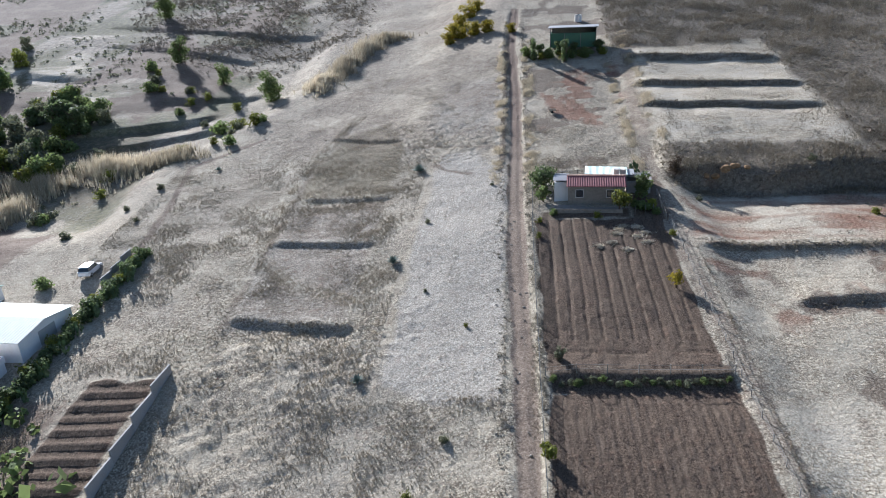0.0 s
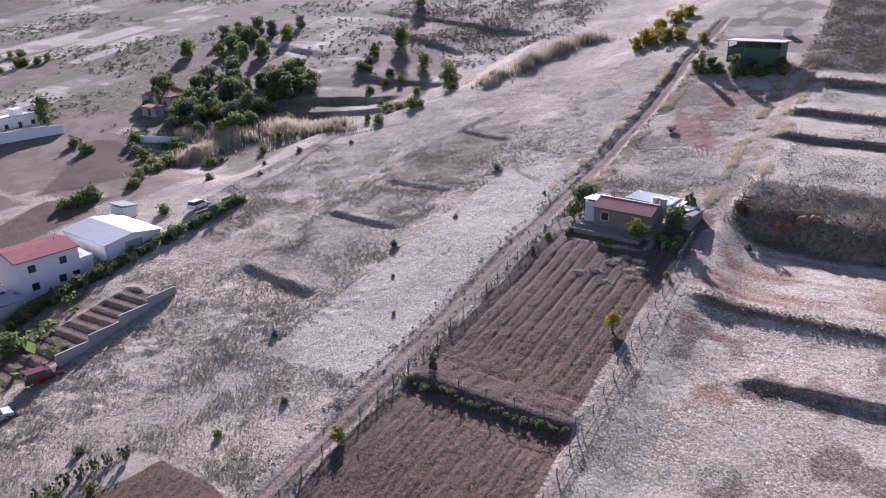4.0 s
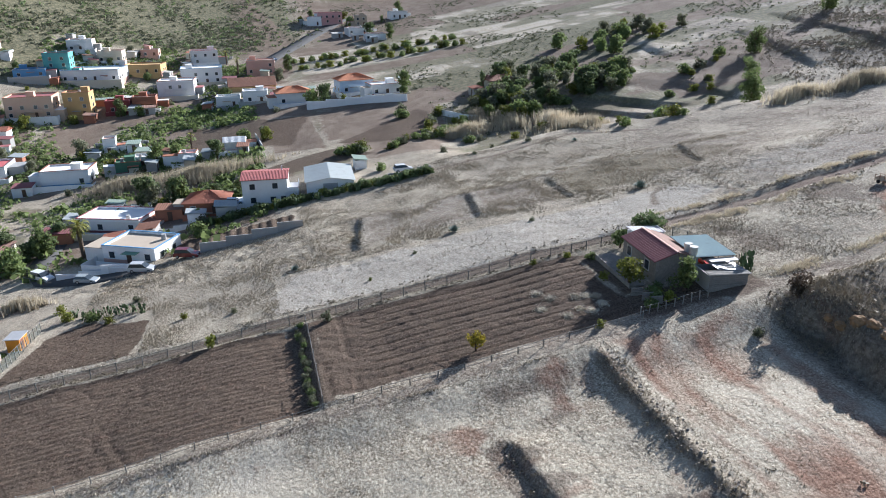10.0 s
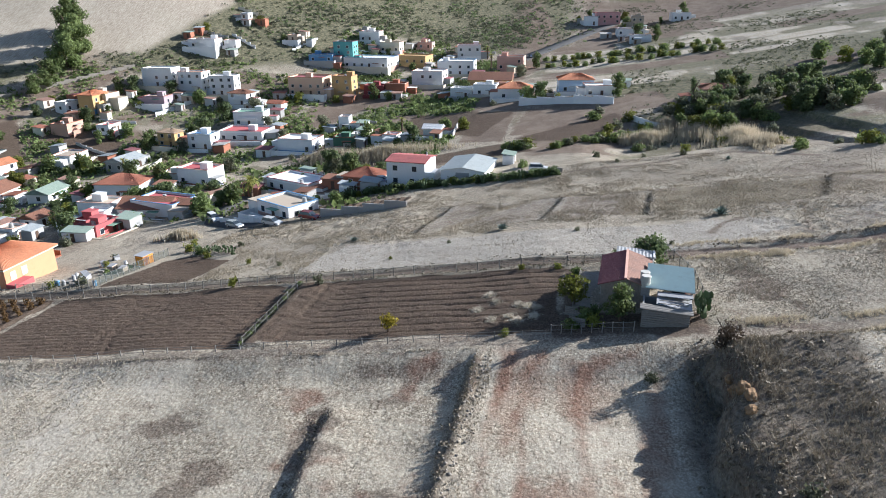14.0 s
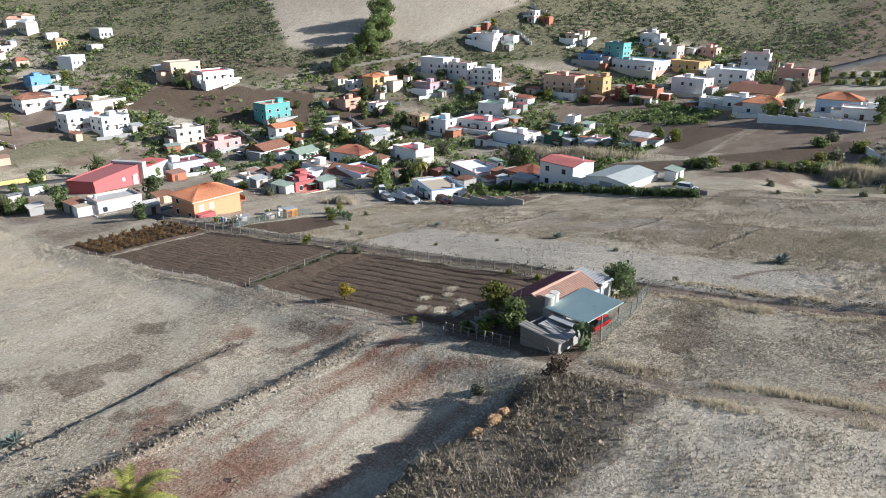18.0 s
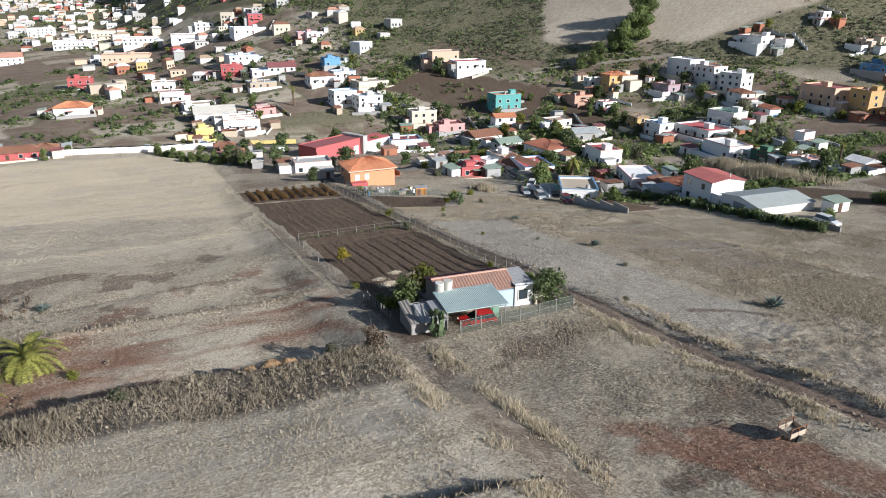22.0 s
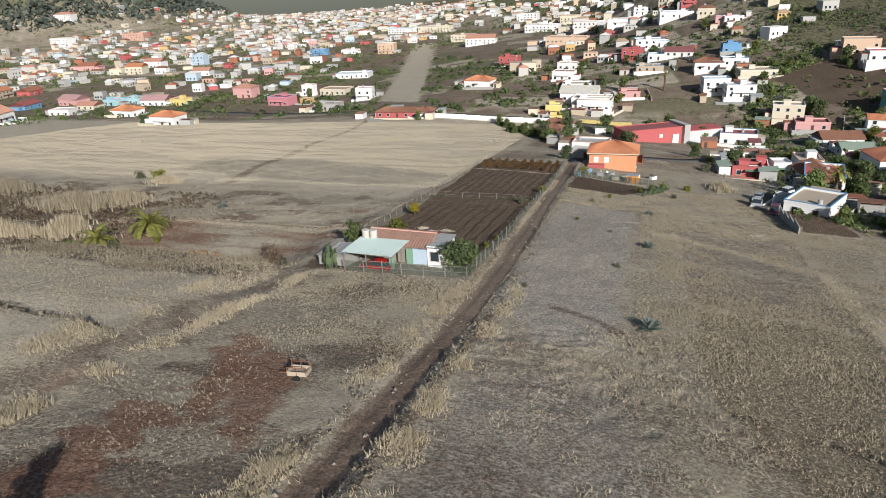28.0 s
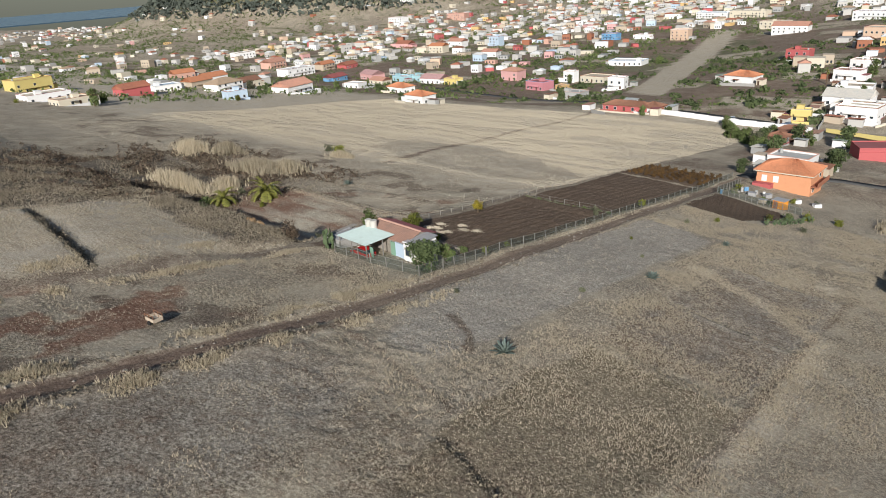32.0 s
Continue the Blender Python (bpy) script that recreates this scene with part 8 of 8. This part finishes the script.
# dry weeds on the verges of the track and along the terrace edges
def verge(x, y):
    tx = np.interp(y, [-112, -50, 0, 48, 110], [-12, -12.8, -14, -13.8, -14])
    k = np.exp(-((x - tx + 2.4) / 0.6) ** 2) * (0.35 + 0.65 * sm(5, 15, y)) + 0.6 * np.exp(-((x - tx - 2.1) / 0.5) ** 2)
    for a, b, y0, y1 in ((-52, -35, -34.3, -37.5), (-52.5, -36, -13.3, -16), (-52, -36, 3, 1), (-54, -38, 33, 28)):
        k = k + np.exp(-((y - y0 - (x - a) / (b - a) * (y1 - y0)) / 0.5) ** 2) * span(x, a, b)
    k = k + np.exp(-((y + 19.8) / 0.5) ** 2) * span(x, 13, 65) + np.exp(-((y + 33.3 - 0.1 * (x - 21)) / 0.5) ** 2) * span(x, 22, 65)
    return np.clip(k, 0, 1)


clump_stuff("verge_weeds", scatter(_g, 120000, -60, 66, -110, 100, verge), 0.3, MAT["shrub"], "dry brown weeds along the track and the terrace edges", "weeds", 16, 6, 1.0)

# tall straw tufts on both sides of the track above the farm
def verge_straw(x, y):
    tx = np.interp(y, [-112, -50, 0, 48, 110], [-12, -12.8, -14, -13.8, -14])
    k = np.exp(-((x - tx + 3.2) / 0.9) ** 2) + np.exp(-((x - tx - 2.9) / 0.9) ** 2)
    k = k + 0.6 * np.exp(-((x - 8.2) / 0.8) ** 2) * sm(4, 8, y) + 0.6 * np.exp(-((x - 13.5) / 1.2) ** 2) * sm(14, 20, y)
    return np.clip(k, 0, 1) * sm(2, 8, y) * np.clip(0.35 + vnoise(x, y, 2.2, 98), 0, 1)


_p = scatter(_g, 220000, -19, 17, 2, 82, verge_straw)
blade_field("verge_straw", _p, 0.25 + 0.3 * np.clip(vnoise(_p[:, 0], _p[:, 1], 1.6, 99) + 0.4, 0, 1), 0.45, 0.035, MAT["reed"], "tall straw tufts along the farm track and the path", "grass", 31, 4)

# stones along the terrace edges
_st = np.concatenate([np.c_[_g.uniform(13, 60, 260), -19.0 + _g.normal(0, 0.5, 260)], np.c_[_g.uniform(-16.5, -11.5, 160), _g.uniform(-60, 90, 160)]])


def stones():
    v, f = [], []
    for x, y in _st:
        r = _g.uniform(0.06, 0.22)
        z = zat(x, y)
        i = len(v)
        o = _g.normal(1, 0.25, 6)
        for k, d in enumerate(((1, 0, 0), (-1, 0, 0), (0, 1, 0), (0, -1, 0), (0, 0, 0.8), (0, 0, -0.6))):
            v.append((x + d[0] * r * o[k], y + d[1] * r * o[k], z + d[2] * r * o[k] + r * 0.2))
        f += [(i + a, i + b, i + c) for a, b, c in ((0, 2, 4), (2, 1, 4), (1, 3, 4), (3, 0, 4), (2, 0, 5), (1, 2, 5), (3, 1, 5), (0, 3, 5))]
    return tagged(new("field_stones", mesh_of("field_stones", v, f, MAT["stone"])), "loose stones along the terrace edges and the track", "stones", kind="stuff")


stones()


def outcrop(x, y, s, label):
    rng = np.random.default_rng(int(x * 10))
    bm = bmesh.new()
    bmesh.ops.create_icosphere(bm, subdivisions=3, radius=1)
    for q in bm.verts:
        n_ = noise.noise(q.co * 1.7 + Vector((x, y, 0))) * 0.35 + noise.noise(q.co * 4.5) * 0.15
        q.co = Vector((q.co.x * s[0], q.co.y * s[1], q.co.z * s[2])) * (1 + n_)
    ob = thing("outcrop", x, y, 0, None, label, "rock")
    part("face", bm, MAT["earth"], ob)
    return ob


for _x, _y, _s in ((21.8, 4.7, (0.9, 0.6, 0.75)), (20.2, 4.4, (0.7, 0.5, 0.5)), (23.4, 4.9, (0.8, 0.5, 0.55)), (18.6, 4.2, (0.5, 0.4, 0.4)), (25.3, 4.6, (0.6, 0.5, 0.45))):
    outcrop(_x, _y, _s, "ochre earth outcrop in the cut bank above the red field")

# bushes along the divider bank and vine rows
for k in range(22):
    plant(SHRUBS[1] if k % 3 else SHRUBS[0], -9.8 + k * 0.88, -48.9 + _r.uniform(-0.3, 0.3), _r.uniform(0.3, 0.5), k * 50, "low growth on the bank between the plots", "bank growth")
VINE = tree_proto(71, 1.1, 1.3, "vine", "low brown vine stock with withered leaves", 160, 0.14, low=0.1, limbs=3, category="vine", name="vine")
for r in range(6):
    for k in range(9):
        plant(VINE, -8.6 + k * 2.25 + _r.uniform(-0.3, 0.3), -92.2 - r * 2.5, _r.uniform(0.8, 1.1), k * 50 + r, group="vine rows")

# tall straw along the edge of the western field, and tussocks of the rough patch
def rough_patch(x, y):
    a = along(x, y, [(-34, -32), (-44, -27), (-54, -19), (-55.5, 11), (-53.5, 28), (-50, 45)], 2.4, 1.2)
    b = inside(x, y, [(-54, 4), (-37, 3), (-36, 12), (-37, 26), (-42, 40), (-54, 32)], 1.2)
    c = inside(x, y, [(-36, 14), (-16, 12), (-15.5, 60), (-30, 70), (-40, 50)], 3.0) * sm(0.1, 0.5, vnoise(x, y, 5, 49) + 0.5 * vnoise(x, y, 1.8, 50))
    return np.maximum.reduce([a, 0.35 * b, 0.3 * c])


_p = scatter(_g, 90000, -60, -15, -36, 72, rough_patch)
blade_field("tall_straw", _p, 0.15 + 0.2 * np.clip(vnoise(_p[:, 0], _p[:, 1], 4, 70) + 0.3, 0, 1), 0.7, 0.035, MAT["straw"], "tall straw-coloured grass along the edge of the western field", "grass", 17, 3)
darkhill = lambda x, y: inside(x, y, [(-125, 88), (-86, 92), (-66, 118), (-66, 190), (-200, 190), (-140, 120)], 5.0) * np.clip(0.5 + vnoise(x, y, 9, 71), 0.1, 1)
clump_stuff("dark_scrub", scatter(_g, 26000, -200, -60, 86, 190, darkhill), 0.55, MAT["shrub"], "brown scrub on the dark hill across the gully", "scrub", 18, 6, 0.9)

_p = scatter(_g, 480000, 11.5, 200, -196, -20, lambda x, y: (1 - 0.75 * sm(-66, -54, y)) * (0.35 + 0.65 * sm(-0.2, 0.3, vnoise(x * 0.25, y, 3, 73))) * (1 - 0.85 * inside(x, y, [(30, -63), (14, -72), (17, -86), (36, -93), (62, -104), (90, -92), (86, -74), (57, -66)], 3.0)))
blade_field("stubble", _p, np.where(_p[:, 1] > -62, 0.09, 0.19), 0.4, 0.055, MAT["stubble"], "pale stubble over the southern field", "grass", 19, 3)


# clods of the ploughed plots
def clods(n, seed):
    rng = np.random.default_rng(seed)
    x, y = rng.uniform(-10.3, 9.3, n), rng.uniform(-105, -11.8, n)
    ok = (np.abs(y + 48.8) > 1.6) & (np.abs(np.mod((x + 0.25 * vnoise(x, y, 9, 5)) / 1.75, 1.0) - 0.5) < rng.uniform(0.1, 0.4, n))
    x, y = x[ok], y[ok]
    n = len(x)
    p = np.c_[x, y, height(x, y) - 0.02]
    r = rng.uniform(0.03, 0.10, (n, 1))
    a = rng.uniform(0, 2 * np.pi, n)
    v = [p + r * np.c_[np.cos(a + k * 2.0944), np.sin(a + k * 2.0944), np.zeros(n)] * rng.uniform(0.7, 1.3, (n, 1)) for k in range(3)]
    v.append(p + np.c_[rng.normal(0, 0.02, (n, 2)), r[:, 0] * rng.uniform(0.7, 1.4, n)])
    i = np.arange(n)[:, None] * 4
    f = np.concatenate([i + np.array(q) for q in ((0, 1, 3), (1, 2, 3), (2, 0, 3))])
    return tagged(new("earth_clods", mesh_of("earth_clods", np.stack(v, 1).reshape(-1, 3), f, MAT["clod"])), "brown clods turned up in the ploughed plots", "soil", kind="stuff")


MAT["clod"] = surface("turned_brown_earth", (0.17, 0.125, 0.09), 0.95, vary=0.35, fine=9, relief=0.3)
clods(60000, 21)

# the sea beyond the plain
_sea, _nt, _b = nodes_of("sea_water", 0.25)
_b.inputs["Base Color"].default_value = (0.05, 0.09, 0.13, 1)
bump(_nt, _b, noise_tex(_nt, 0.02, 4, 0.6, coords(_nt)), 0.4, 2.0)
_bm = solid((3000, 4495, -4490, 2500, -66, -62))
tagged(part("sea", _bm, _sea), "grey-blue sea beyond the coastal plain", "water", kind="structure")


# pulled-up weeds lying in heaps on the plot by the house
for _k, (_x, _y) in enumerate(((-2, -20), (0, -19), (1, -16.2), (1.4, -15), (4, -17), (5, -19), (5.2, -16), (2, -21), (2.2, -14), (4.2, -14.2))):
    _q = np.random.default_rng(400 + _k)
    _n = 260
    _p = np.c_[_x + _q.normal(0, 0.42, _n), _y + _q.normal(0, 0.3, _n), np.zeros(_n)]
    _p[:, 2] = height(_p[:, 0], _p[:, 1]) + 0.22 * np.exp(-((_p[:, 0] - _x) / 0.5) ** 2 - ((_p[:, 1] - _y) / 0.4) ** 2) * _q.random(_n)
    _o = blade_field("weed_heap", _p, np.full(_n, 0.14), 1.6, 0.04, MAT["stubble"], "heap of pulled-up pale dry weeds on the ploughed plot", "weeds", 420 + _k, 2)
    _o["group"] = "weed heaps"
    _o["kind"] = "stuff"

# dense clumps added on the mountain, dark in place of cloud shade
clump_stuff("mountain_forest", scatter(_g, 30000, 550, 1750, -1600, -500, lambda x, y: sm(-20, 5, slope(x, y))), 9.0, MAT["shade_forest"], "forest on the mountain beyond the town, darkened in place of cloud shade", "forest", 23, 6, 0.6)
